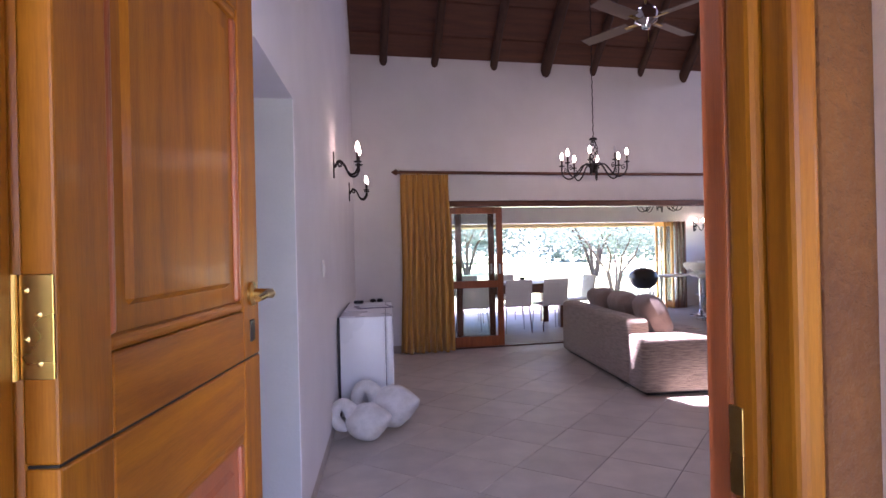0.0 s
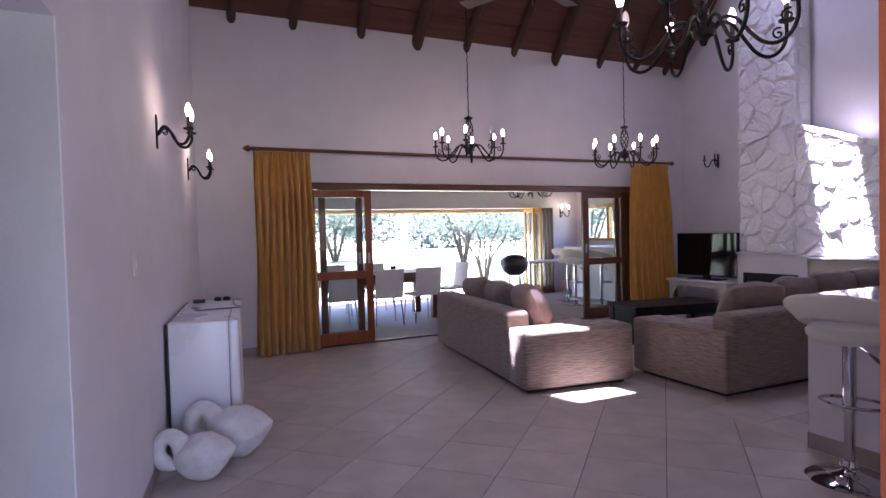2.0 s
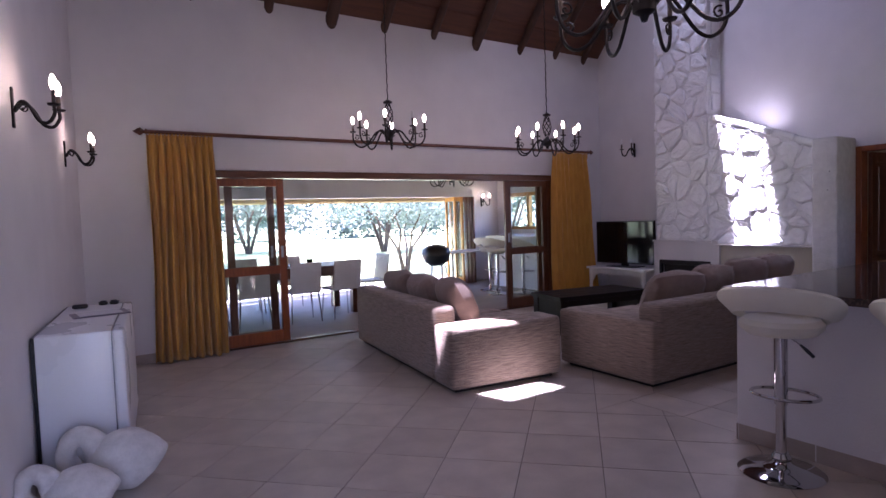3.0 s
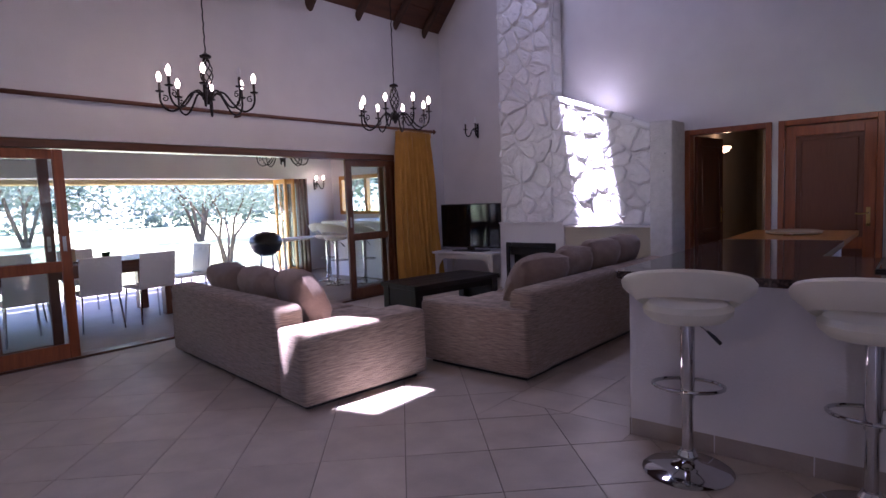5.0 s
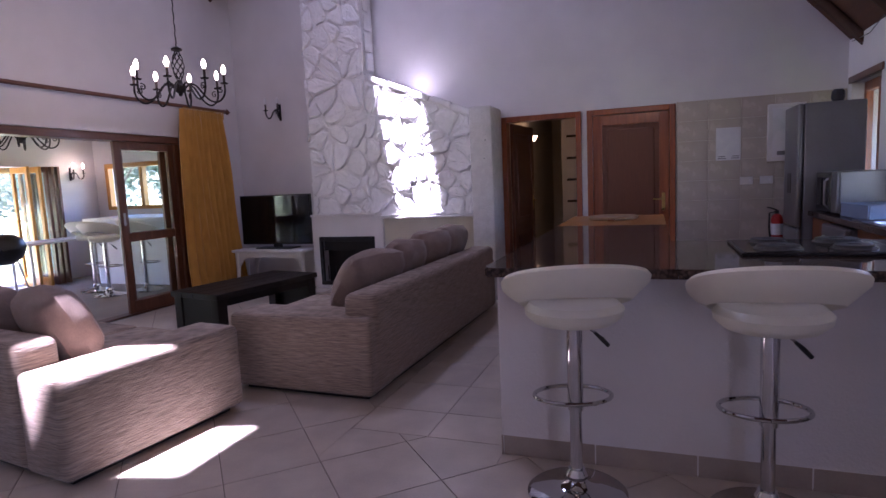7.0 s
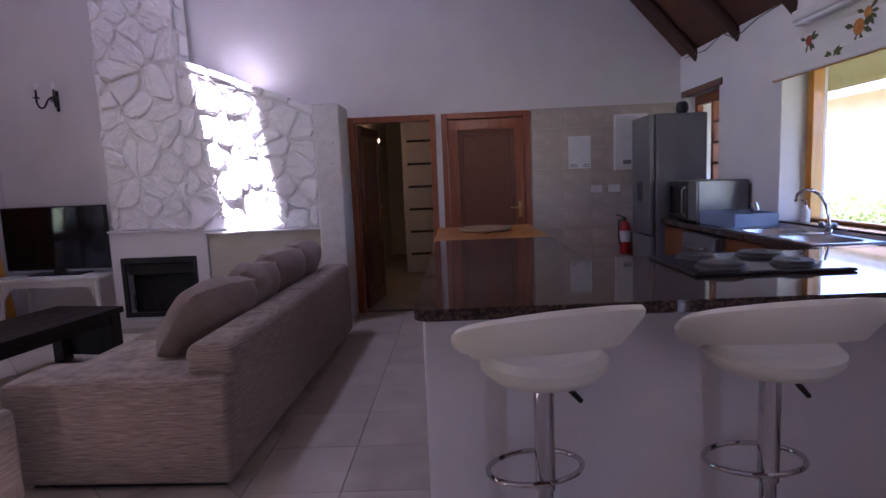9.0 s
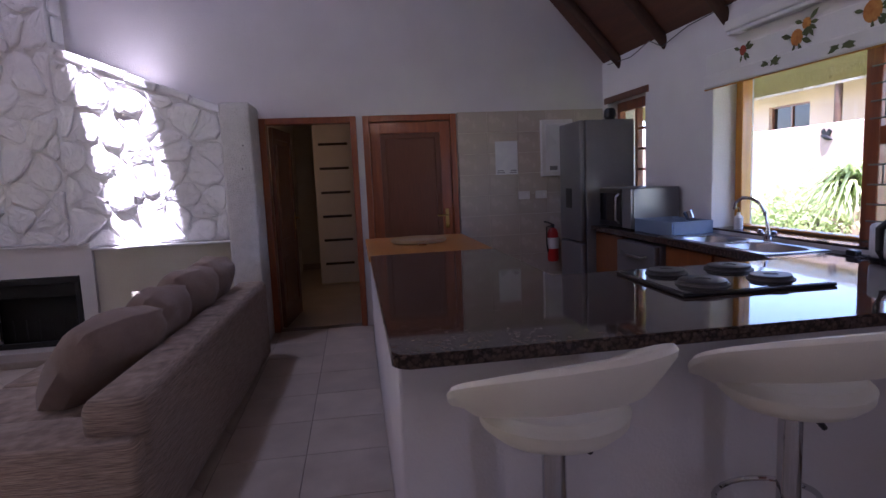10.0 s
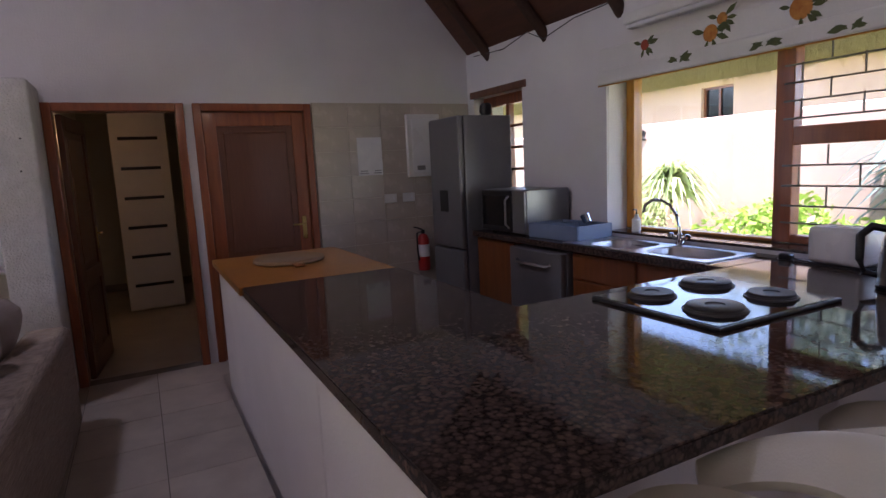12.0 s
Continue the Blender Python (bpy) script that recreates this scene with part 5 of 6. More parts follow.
# ---- kitchen things ----
hob = thing("electric_hob", Matrix(), "black electric hob with four solid hot plates", "hob")
part("tray", box(B(), 4.00, 4.56, 1.68, 2.32, 0.951, 0.964, 0.005), BLACK, hob)
part("rim", box(B(), 4.015, 4.545, 1.695, 2.305, 0.9642, 0.966, 0.001), SCREEN, hob, "glossy black hob top")
for x, y, r in ((4.15, 1.85, 0.078), (4.42, 1.85, 0.092), (4.15, 2.15, 0.092), (4.42, 2.15, 0.078)):
    pl = part("hot_plate", lathe(B(), [(0.0, 0.967), (r + 0.006, 0.967), (r + 0.004, 0.975), (r, 0.977), (r, 0.983), (r * 0.96, 0.986), (r * 0.36, 0.986), (r * 0.32, 0.982), (0.0, 0.982)], 28, x, y), HOTPLATE, hob, "cast-iron hot plate with steel ring", True)
    part("plate_ring", lathe(B(), [(r + 0.001, 0.9665), (r + 0.012, 0.9665), (r + 0.011, 0.971), (r + 0.002, 0.972)], 28, x, y), HOTPLATE, pl, smooth=True)

sink = thing("sink", Matrix(), "double-bowl stainless steel kitchen sink", "sink")
BOWLS = ((5.03, 0.225), (5.51, 0.195))


def oval(bm, cx, cy, rx, ry, z, n=28):
    """A rounded rectangle of points."""
    ring = []
    for k in range(n):
        c, q = math.cos(6.2832 * k / n), math.sin(6.2832 * k / n)
        ring.append(bm.verts.new((cx + rx * math.copysign(abs(c) ** 0.55, c), cy + ry * math.copysign(abs(q) ** 0.55, q), z)))
    return ring


bm = B()
loops = [[bm.verts.new(p) for p in ((4.78, 1.0, 0.957), (5.86, 1.0, 0.957), (5.86, 1.395, 0.957), (4.78, 1.395, 0.957))]]
loops += [oval(bm, cx, 1.20, rx, 0.155, 0.957) for cx, rx in BOWLS]
edges = [bm.edges.new((lp[k], lp[(k + 1) % len(lp)])) for lp in loops for k in range(len(lp))]
bmesh.ops.triangle_fill(bm, use_beauty=True, edges=edges)
bmesh.ops.recalc_face_normals(bm, faces=bm.faces)
part("rim", bm, STEEL, sink).modifiers.new("thick", "SOLIDIFY").thickness = 0.006
for cx, rx in BOWLS:
    bm = B()
    rings = [oval(bm, cx, 1.20, rx * f, 0.155 * f, z) for f, z in ((1.0, 0.958), (0.985, 0.950), (0.96, 0.88), (0.90, 0.825), (0.75, 0.808), (0.2, 0.805))]
    for p, q in zip(rings, rings[1:]):
        for k in range(28):
            bm.faces.new((p[k], p[(k + 1) % 28], q[(k + 1) % 28], q[k]))
    bm.faces.new(rings[-1])
    bmesh.ops.recalc_face_normals(bm, faces=bm.faces)
    part("bowl", bm, STEEL, sink, "deep rounded steel bowl", True).modifiers.new("thick", "SOLIDIFY").thickness = 0.002
    part("drain", lathe(B(), [(0.0, 0.809), (0.035, 0.809), (0.035, 0.812), (0.0, 0.811)], 16, cx, 1.2), CHROME, sink)
tap = thing("mixer_tap", pose(5.265, 1.0, 0.957), "chrome swan-neck mixer tap behind the sink", "tap")
part("body", lathe(B(), [(0.0, 0.0), (0.026, 0.0), (0.024, 0.02), (0.017, 0.03), (0.017, 0.06), (0.0, 0.065)], 16), CHROME, tap, smooth=True)
part("spout", tube(B(), [(0, 0, 0.05), (0.005, 0.0, 0.11), (0.02, 0.012, 0.18), (0.05, 0.03, 0.235), (0.095, 0.05, 0.262), (0.145, 0.07, 0.265), (0.185, 0.085, 0.235), (0.195, 0.09, 0.19)], [0.012, 0.011, 0.0105, 0.0105, 0.0105, 0.0105, 0.0105, 0.0115], 12), CHROME, tap, smooth=True)
for s in (-1, 1):
    part("valve", tube(B(), [(s * 0.015, 0, 0.03), (s * 0.055, 0.005, 0.045)], 0.009, 8), CHROME, tap, smooth=True)
    part("tap_head", lathe(B(), [(0.0, 0.038), (0.018, 0.04), (0.02, 0.055), (0.012, 0.066), (0.0, 0.068)], 8, s * 0.06, 0.006), CHROME, tap, smooth=True)
soap = thing("soap_bottle", pose(5.74, 0.86, 0.987), "small clear soap bottle with white pump", "bottle")
part("bottle", lathe(B(), [(0.0, 0.0), (0.028, 0.0), (0.03, 0.01), (0.03, 0.08), (0.012, 0.10), (0.012, 0.115), (0.0, 0.115)], 16), WHITE_ENAMEL, soap, smooth=True)
part("pump", tube(B(), [(0, 0, 0.115), (0, 0, 0.145), (0.0, 0.03, 0.148)], 0.006, 8), BLACK, soap, smooth=True)

rack = thing("dish_rack", pose(6.06, 1.17, 0.951, 0, 0, 4), "blue-grey plastic dish drainer on the worktop", "dish rack")
bm = B()
wall_with_holes(bm, -0.23, 0.23, -0.16, 0.16, [], lambda u, s, v: (u, v, 0.004 + 0.008 * s))
part("tray", bm, BLUEGREY, rack)
for y in (-0.165, 0.155):
    part("side", box(B(), -0.24, 0.24, y, y + 0.012, 0.0, 0.10, 0.004), BLUEGREY, rack)
for x in (-0.24, 0.228, 0.06):
    part("side", box(B(), x, x + 0.012, -0.153, 0.153, 0.005, 0.10, 0.004), BLUEGREY, rack)
for k in range(8):
    part("rib", box(B(), -0.2 + k * 0.033, -0.195 + k * 0.033, -0.15, 0.15, 0.012, 0.06, 0.002), BLUEGREY, rack)
mug = thing("steel_mug", pose(5.98, 1.07, 1.052, 0, 25, 30), "small upturned steel mug drying in the rack", "mug")
part("cup", lathe(B(), [(0.0, 0.0), (0.03, 0.0), (0.035, 0.06), (0.03, 0.062), (0.026, 0.01), (0.0, 0.008)], 16), CHROME, mug, smooth=True)

mw = thing("microwave", pose(6.61, 1.17, 0.951), "silver microwave oven with a dark door", "microwave")
part("casing", box(B(), -0.31, 0.26, -0.20, 0.19, 0.012, 0.335, 0.008), SILVER, mw)
dr = part("door", box(B(), -0.15, 0.262, 0.191, 0.214, 0.02, 0.33, 0.010, 3), BLACK, mw, "black microwave door with a dark window")
part("window", box(B(), -0.08, 0.235, 0.2145, 0.2165, 0.06, 0.29, 0.001), SCREEN, dr)
part("handle", tube(B(), [(-0.12, 0.215, 0.05), (-0.12, 0.245, 0.08), (-0.12, 0.245, 0.26), (-0.12, 0.215, 0.29)], 0.009, 8), STEEL, dr, smooth=True)
part("control_panel", box(B(), -0.308, -0.155, 0.191, 0.208, 0.02, 0.33, 0.004), SILVER, mw)
for x in (-0.2, 0.2):
    for y in (-0.15, 0.14):
        part("foot", lathe(B(), [(0.0, 0.0), (0.014, 0.0), (0.014, 0.012), (0.0, 0.012)], 8, x, y), BLACK, mw)

fr = thing("fridge_freezer", pose(7.25, 1.0, 0), "tall silver-grey fridge freezer with a water dispenser", "fridge")
part("cabinet", box(B(), -0.26, 0.26, 0.0, 0.455, 0.03, 1.88, 0.01, 3), SILVER, fr, smooth=True)
d1 = part("upper_door", box(B(), -0.26, 0.26, 0.461, 0.51, 0.80, 1.88, 0.016, 3), SILVER, fr, "silver upper fridge door", True)
d2 = part("lower_door", box(B(), -0.26, 0.26, 0.461, 0.51, 0.05, 0.785, 0.016, 3), SILVER, fr, "silver freezer door", True)
part("dispenser", box(B(), -0.05, 0.09, 0.5105, 0.514, 1.10, 1.28, 0.001), BLACK, d1, "black water dispenser recess")
part("kickplate", box(B(), -0.25, 0.25, 0.02, 0.46, 0.0, 0.045), BLACK, fr)
clock = thing("dark_pot", pose(7.05, 1.2, 1.881), "small dark pot standing on the fridge", "pot")
part("pot", lathe(B(), [(0.0, 0.0), (0.04, 0.0), (0.055, 0.03), (0.05, 0.08), (0.035, 0.1), (0.03, 0.098), (0.0, 0.09)], 16), BLACK, clock, smooth=True)

cab = thing("kitchen_cabinet", Matrix(), "honey-brown wooden base cabinets under the sink", "cabinet")
part("body", box(B(), 4.68, 5.80, 0.95, 1.36, 0.1, 0.905), PINE_RED, cab)
part("plinth", box(B(), 4.68, 5.80, 0.96, 1.31, 0.0, 0.099), BLACK, cab)
for x0 in (4.70, 5.25):
    d = part("door", box(B(), x0, x0 + 0.53, 1.362, 1.382, 0.12, 0.72, 0.005), CABINET, cab)
    part("handle", tube(B(), [(x0 + 0.2, 1.385, 0.66), (x0 + 0.2, 1.405, 0.66), (x0 + 0.33, 1.405, 0.66), (x0 + 0.33, 1.385, 0.66)], 0.005, 6), STEEL, d)
    part("drawer", box(B(), x0, x0 + 0.53, 1.362, 1.382, 0.73, 0.895, 0.005), CABINET, cab)
cab2 = thing("kitchen_cabinet", Matrix(), "honey-brown wooden end cabinet beside the fridge", "cabinet")
part("body", box(B(), 6.42, 6.965, 0.95, 1.36, 0.1, 0.905), PINE_RED, cab2)
part("door", box(B(), 6.43, 6.955, 1.362, 1.385, 0.12, 0.895, 0.005), CABINET, cab2)
part("plinth", box(B(), 6.42, 6.965, 0.96, 1.31, 0.0, 0.099), BLACK, cab2)
dw = thing("dishwasher", Matrix(), "silver-grey appliance built in under the worktop", "appliance")
part("cabinet", box(B(), 5.82, 6.40, 0.96, 1.40, 0.02, 0.885, 0.008), SILVER, dw)
dd = part("door", box(B(), 5.82, 6.40, 1.403, 1.45, 0.06, 0.885, 0.012, 3), SILVER, dw, "", True)
part("handle", tube(B(), [(5.92, 1.452, 0.80), (5.95, 1.48, 0.79), (6.27, 1.48, 0.79), (6.30, 1.452, 0.80)], 0.01, 8), STEEL, dd, smooth=True)
part("plinth", box(B(), 5.84, 6.38, 0.98, 1.38, 0.0, 0.019), BLACK, dw)

ket = thing("kettle", pose(3.97, 1.35, 0.951, 0, 0, 32), "brushed steel electric kettle with black handle", "kettle")
part("stand", lathe(B(), [(0.0, 0.0), (0.08, 0.0), (0.085, 0.012), (0.0, 0.02)], 24), BLACK, ket, smooth=True)
part("body", lathe(B(), [(0.0, 0.02), (0.078, 0.02), (0.08, 0.05), (0.07, 0.18), (0.062, 0.21), (0.0, 0.215)], 28), STEEL, ket, smooth=True)
part("lid", lathe(B(), [(0.0, 0.235), (0.045, 0.225), (0.06, 0.212), (0.0, 0.21)], 24), BLACK, ket, smooth=True)
part("handle", tube(B(), [(0.05, 0, 0.225), (0.10, 0, 0.235), (0.135, 0, 0.20), (0.135, 0, 0.11), (0.12, 0, 0.06), (0.075, 0, 0.05)], [0.014, 0.016, 0.016, 0.014, 0.013, 0.012], 10), BLACK, ket, smooth=True)
part("spout", tube(B(), [(-0.055, 0, 0.17), (-0.085, 0, 0.20), (-0.095, 0, 0.21)], [0.024, 0.017, 0.012], 10), STEEL, ket, smooth=True)
toa = thing("toaster", pose(4.36, 1.03, 0.951, 0, 0, -8), "white two-slice toaster on the dark worktop", "toaster")
part("body", box(B(), -0.15, 0.11, -0.075, 0.075, 0.012, 0.18, 0.025, 3), WHITE_ENAMEL, toa, smooth=True)
part("slot", box(B(), -0.10, 0.07, -0.04, -0.015, 0.176, 0.1815), BLACK, toa)
part("slot", box(B(), -0.10, 0.07, 0.015, 0.04, 0.176, 0.1815), BLACK, toa)
part("knob", box(B(), 0.11, 0.128, -0.015, 0.015, 0.11, 0.13, 0.004), BLACK, toa)
part("base", box(B(), -0.14, 0.10, -0.068, 0.068, 0.0, 0.0125), BLACK, toa)
plug = thing("plug", pose(4.60, 1.04, 0.951), "black plug with cable lying on the worktop", "plug")
part("body", box(B(), -0.03, 0.03, -0.02, 0.02, 0, 0.03, 0.006), BLACK, plug)
part("cable", tube(B(), [(-0.03, 0, 0.012), (-0.08, 0.01, 0.005), (-0.12, -0.01, 0.005), (-0.16, -0.02, 0.006)], 0.004, 6), BLACK, plug)
brd = thing("round_board", pose(6.48, 3.03, 0.949), "round pale wooden serving board", "serving board")
part("disc", lathe(B(), [(0.0, 0.0), (0.20, 0.0), (0.215, 0.01), (0.212, 0.026), (0.195, 0.030), (0.18, 0.024), (0.0, 0.024)], 36), material("pale_board", (0.36, 0.235, 0.125), (0.25, 0.155, 0.08), 6, 0.5), brd, smooth=True)
part("handle", box(B(), -0.29, -0.18, -0.03, 0.03, 0.002, 0.016, 0.006), CABINET, brd)

ext = thing("fire_extinguisher", pose(7.69, 1.53, 0.54), "red fire extinguisher hanging on the wall", "fire extinguisher")
part("cylinder", lathe(B(), [(0.0, 0.0), (0.05, 0.0), (0.056, 0.02), (0.056, 0.28), (0.04, 0.325), (0.018, 0.34), (0.0, 0.34)], 20), RED, ext, smooth=True)
part("label", lathe(B(), [(0.0565, 0.13), (0.057, 0.132), (0.057, 0.24), (0.0565, 0.242)], 20), PAPER, ext)
part("valve", lathe(B(), [(0.0, 0.335), (0.018, 0.335), (0.018, 0.375), (0.0, 0.375)], 12), BLACK, ext)
part("lever", tube(B(), [(0.0, 0.0, 0.375), (0.0, 0.06, 0.40), (0, 0.09, 0.405)], 0.007, 6), BLACK, ext)
part("hose", tube(B(), [(0, 0.01, 0.36), (-0.02, 0.07, 0.35), (-0.03, 0.075, 0.2), (-0.02, 0.06, 0.1)], 0.008, 8), BLACK, ext, smooth=True)
part("bracket", box(B(), 0.05, 0.081, -0.02, 0.02, 0.2, 0.3, 0.003), BLACK, ext)
nb = thing("notice", pose(7.7645, 1.97, 1.60), "white notice sheet with small print on the tiles", "notice")
part("sheet", box(B(), -0.003, 0.0, -0.115, 0.115, -0.165, 0.165), PAPER, nb)
for k, (y0, y1, z) in enumerate(((-0.1, -0.03, -0.15), (0.02, 0.1, -0.15), (-0.1, -0.04, -0.13), (0.03, 0.095, -0.13))):
    part("print_line", box(B(), -0.004, -0.0031, y0, y1, z, z + 0.009), SILVER, nb)
db = thing("distribution_board", pose(7.764, 1.46, 1.68), "white wall-mounted electrical panel", "electrical panel")
part("case", box(B(), -0.05, 0.0, -0.17, 0.16, -0.28, 0.28, 0.008), WHITE_PAINT, db)
part("cover", box(B(), -0.056, -0.0505, -0.13, 0.12, -0.24, 0.24, 0.003), WHITE_ENAMEL, db)
part("sticker", box(B(), -0.058, -0.0563, 0.0, 0.08, -0.22, -0.18), SILVER, db)
for y, z in ((1.80, 1.22), (1.62, 1.22)):
    so = thing("wall_socket", pose(7.764, y, z), "white double wall socket on the tiles", "socket")
    part("plate", box(B(), -0.01, 0.0, -0.06, 0.06, -0.04, 0.04, 0.003), WHITE_PAINT, so)
    part("switch", box(B(), -0.013, -0.0105, -0.04, -0.02, -0.015, 0.015, 0.001), WHITE_ENAMEL, so)
ps = thing("light_switch", pose(7.42, 4.3445, 1.2), "small white switch on the wing wall", "light switch")
part("plate", box(B(), -0.035, 0.035, -0.008, 0.0, -0.05, 0.05, 0.002), WHITE_PAINT, ps)

wire = thing("cable", Matrix(), "thin dark cable sagging along the kitchen wall plate", "cable")
part("cable", tube(B(), [(7.6, 0.965, 2.46), (7.1, 0.975, 2.43), (6.75, 0.985, 2.49), (6.55, 0.98, 2.40), (6.2, 0.975, 2.47), (5.7, 0.965, 2.49)], 0.004, 6), BLACK, wire, smooth=True)
for y, z in ((4.42, 1.78), (4.44, 1.58)):
    nail = thing("nail", pose(7.329, y, z), "small dark nail in the textured white wall", "nail")
    part("head", moved(lathe(B(), [(0.0, 0.0), (0.006, 0.001), (0.005, 0.006), (0.0, 0.008)], 8), Matrix.Rotation(radians(-90), 4, "Y")), IRON, nail)

shelf = thing("slatted_cupboard", pose(10.3, 3.7, 0), "tall white ventilated cupboard with dark slots in the dim passage", "cupboard")
part("body", box(B(), 0.03, 0.6, -0.25, 0.33, 0.0, 2.38, 0.006), PLASTER_WARM, shelf)
part("door", box(B(), 0.0, 0.028, -0.245, 0.325, 0.02, 2.36, 0.006), WHITE_PAINT, shelf, "white louvred cupboard door")
for k in range(6):
    part("slot", box(B(), -0.004, 0.0, -0.15, 0.25, 0.28 + k * 0.332, 0.315 + k * 0.332), BLACK, shelf)
skirting("baseboard_passage", (11.899, 4.42, 0), (11.899, 2.16, 0), "dark tile skirting in the passage")

# ---- bedroom ----
bed = thing("bed", pose(-1.25, 6.15, 0, 0, 0, 28), "low wooden bed with pale rumpled bedding", "bed")
part("side_rail", box(B(), -1.9, 0.0, 0.0, 0.04, 0.26, 0.36, 0.006), PINE, bed)
part("side_rail", box(B(), -1.9, 0.0, 1.36, 1.40, 0.26, 0.36, 0.006), PINE, bed)
part("foot_rail", box(B(), -0.04, 0.0, 0.041, 1.359, 0.26, 0.36, 0.006), PINE, bed)
for x in (-1.8, -0.08):
    for y in (0.07, 1.33):
        part("leg", box(B(), x - 0.03, x + 0.03, y - 0.03, y + 0.03, 0, 0.259, 0.004), PINE, bed)
part("mattress", box(B(), -1.88, -0.02, 0.03, 1.37, 0.30, 0.56, 0.05, 4), BEDDING, bed, "white rumpled bedding", True)

# ---- patio things ----
tab = thing("dining_table", pose(3.0, 10.2, 0), "dark wooden dining table with thick square legs", "dining table")
for k in range(5):
    part("plank", box(B(), -1.2, 1.2, -0.48 + k * 0.192, -0.48 + k * 0.192 + 0.189, 0.70, 0.76, 0.004), DARKWOOD_H, tab)
for sx in (-1, 1):
    for sy in (-1, 1):
        part("leg", box(B(), sx * 1.12 - 0.06, sx * 1.12 + 0.06, sy * 0.40 - 0.06, sy * 0.40 + 0.06, 0, 0.699, 0.006), DARKWOOD, tab)
for s in (-1, 1):
    part("apron", box(B(), -1.06, 1.06, s * 0.42 - 0.015, s * 0.42 + 0.015, 0.60, 0.699, 0.003), DARKWOOD_H, tab)
    part("apron", box(B(), s * 1.13 - 0.015, s * 1.13 + 0.015, -0.34, 0.34, 0.60, 0.699, 0.003), DARKWOOD, tab)


def dining_chair(m):
    ob = thing("dining_chair", m, "white moulded dining chair on slim metal legs", "chair", "chairs round the patio table")
    part("seat", box(B(), -0.22, 0.22, -0.21, 0.22, 0.42, 0.455, 0.016, 3), WHITE_ENAMEL, ob, smooth=True)
    bm = box(B(), -0.22, 0.22, -0.235, -0.205, 0.44, 0.86, 0.014, 3)
    for v in bm.verts:
        v.co.y -= (v.co.z - 0.44) * 0.16 - 0.25 * v.co.x ** 2
    part("backrest", bm, WHITE_ENAMEL, ob, smooth=True)
    for sx in (-1, 1):
        for sy in (-1, 1):
            part("leg", tube(B(), [(sx * 0.19, sy * 0.17, 0.43), (sx * 0.22, sy * 0.21, 0.0)], 0.011, 8), CHROME, ob, smooth=True)
    return ob


ch = dining_chair(pose(3.78, 9.55, 0, 0, 0, 4))
for x, y, a in ((3.18, 9.56, -3), (2.45, 9.55, 2), (1.9, 9.6, 0), (2.0, 10.85, 180), (2.75, 10.86, 177), (3.5, 10.84, 182), (4.55, 10.15, 92)):
    copy_thing(ch, pose(x, y, 0, 0, 0, a))
cd = thing("candle_stand", pose(3.1, 10.1, 0.761), "brown block candle on a dark dish", "candle")
part("dish", lathe(B(), [(0.0, 0.0), (0.11, 0.0), (0.12, 0.015), (0.0, 0.02)], 20), DARKWOOD, cd, smooth=True)
part("candle", lathe(B(), [(0.0, 0.02), (0.075, 0.02), (0.075, 0.17), (0.06, 0.175), (0.0, 0.165)], 20), material("brown_wax", (0.36, 0.22, 0.10), None, 8, 0.5), cd, smooth=True)
gb = thing("glass_tumbler", pose(3.5, 10.05, 0.761), "dark green glass tumbler on the table", "tumbler")
part("tumbler", lathe(B(), [(0.0, 0.0), (0.035, 0.0), (0.05, 0.10), (0.045, 0.10), (0.0, 0.01)], 16), material("green_glass", (0.02, 0.06, 0.02), None, 5, 0.1), gb, smooth=True)
bbq = thing("kettle_barbecue", pose(6.35, 10.9, 0), "black kettle barbecue on three legs", "barbecue")
part("bowl", lathe(B(), [(0.0, 0.50), (0.12, 0.51), (0.22, 0.58), (0.27, 0.68), (0.275, 0.72), (0.0, 0.72)], 28), BLACK, bbq, smooth=True)
part("lid", lathe(B(), [(0.28, 0.715), (0.28, 0.73), (0.25, 0.83), (0.16, 0.90), (0.0, 0.925)], 28), BLACK, bbq, smooth=True)
part("lid_handle", tube(B(), [(-0.05, 0, 0.92), (-0.05, 0, 0.96), (0.05, 0, 0.96), (0.05, 0, 0.92)], 0.01, 8), BLACK, bbq)
for k in range(3):
    a = radians(90 + 120 * k)
    part("leg", tube(B(), [(0.16 * math.cos(a), 0.16 * math.sin(a), 0.54), (0.27 * math.cos(a), 0.27 * math.sin(a), 0.0)], 0.011, 8), STEEL, bbq, smooth=True)
    if k:
        part("wheel", moved(lathe(B(), [(0.03, -0.015), (0.075, -0.015), (0.075, 0.015), (0.03, 0.015)], 18), Matrix.Translation((0.29 * math.cos(a), 0.27 * math.sin(a) - 0.02, 0.075)) @ Matrix.Rotation(radians(90), 4, "Y")), BLACK, bbq, smooth=True)
wtab = thing("white_table", pose(7.35, 11.2, 0), "narrow white table in the patio corner", "table")
part("top", box(B(), -0.6, 0.75, -0.25, 0.25, 0.71, 0.745, 0.006), WHITE_PAINT, wtab)
for sx in (-0.55, 0.7):
    for sy in (-0.2, 0.2):
        part("leg", tube(B(), [(sx, sy, 0.71), (sx, sy, 0.0)], 0.02, 8), WHITE_PAINT, wtab)
bar = thing("patio_bar", Matrix(), "white patio bar counter below the side window", "bar counter")
part("base", box(B(), 7.75, 8.77, 8.75, 10.9, 0.0, 0.98, 0.01), PLASTER, bar)
part("top", box(B(), 7.6, 8.77, 8.7, 10.95, 0.981, 1.03, 0.008), WHITE_PAINT, bar)
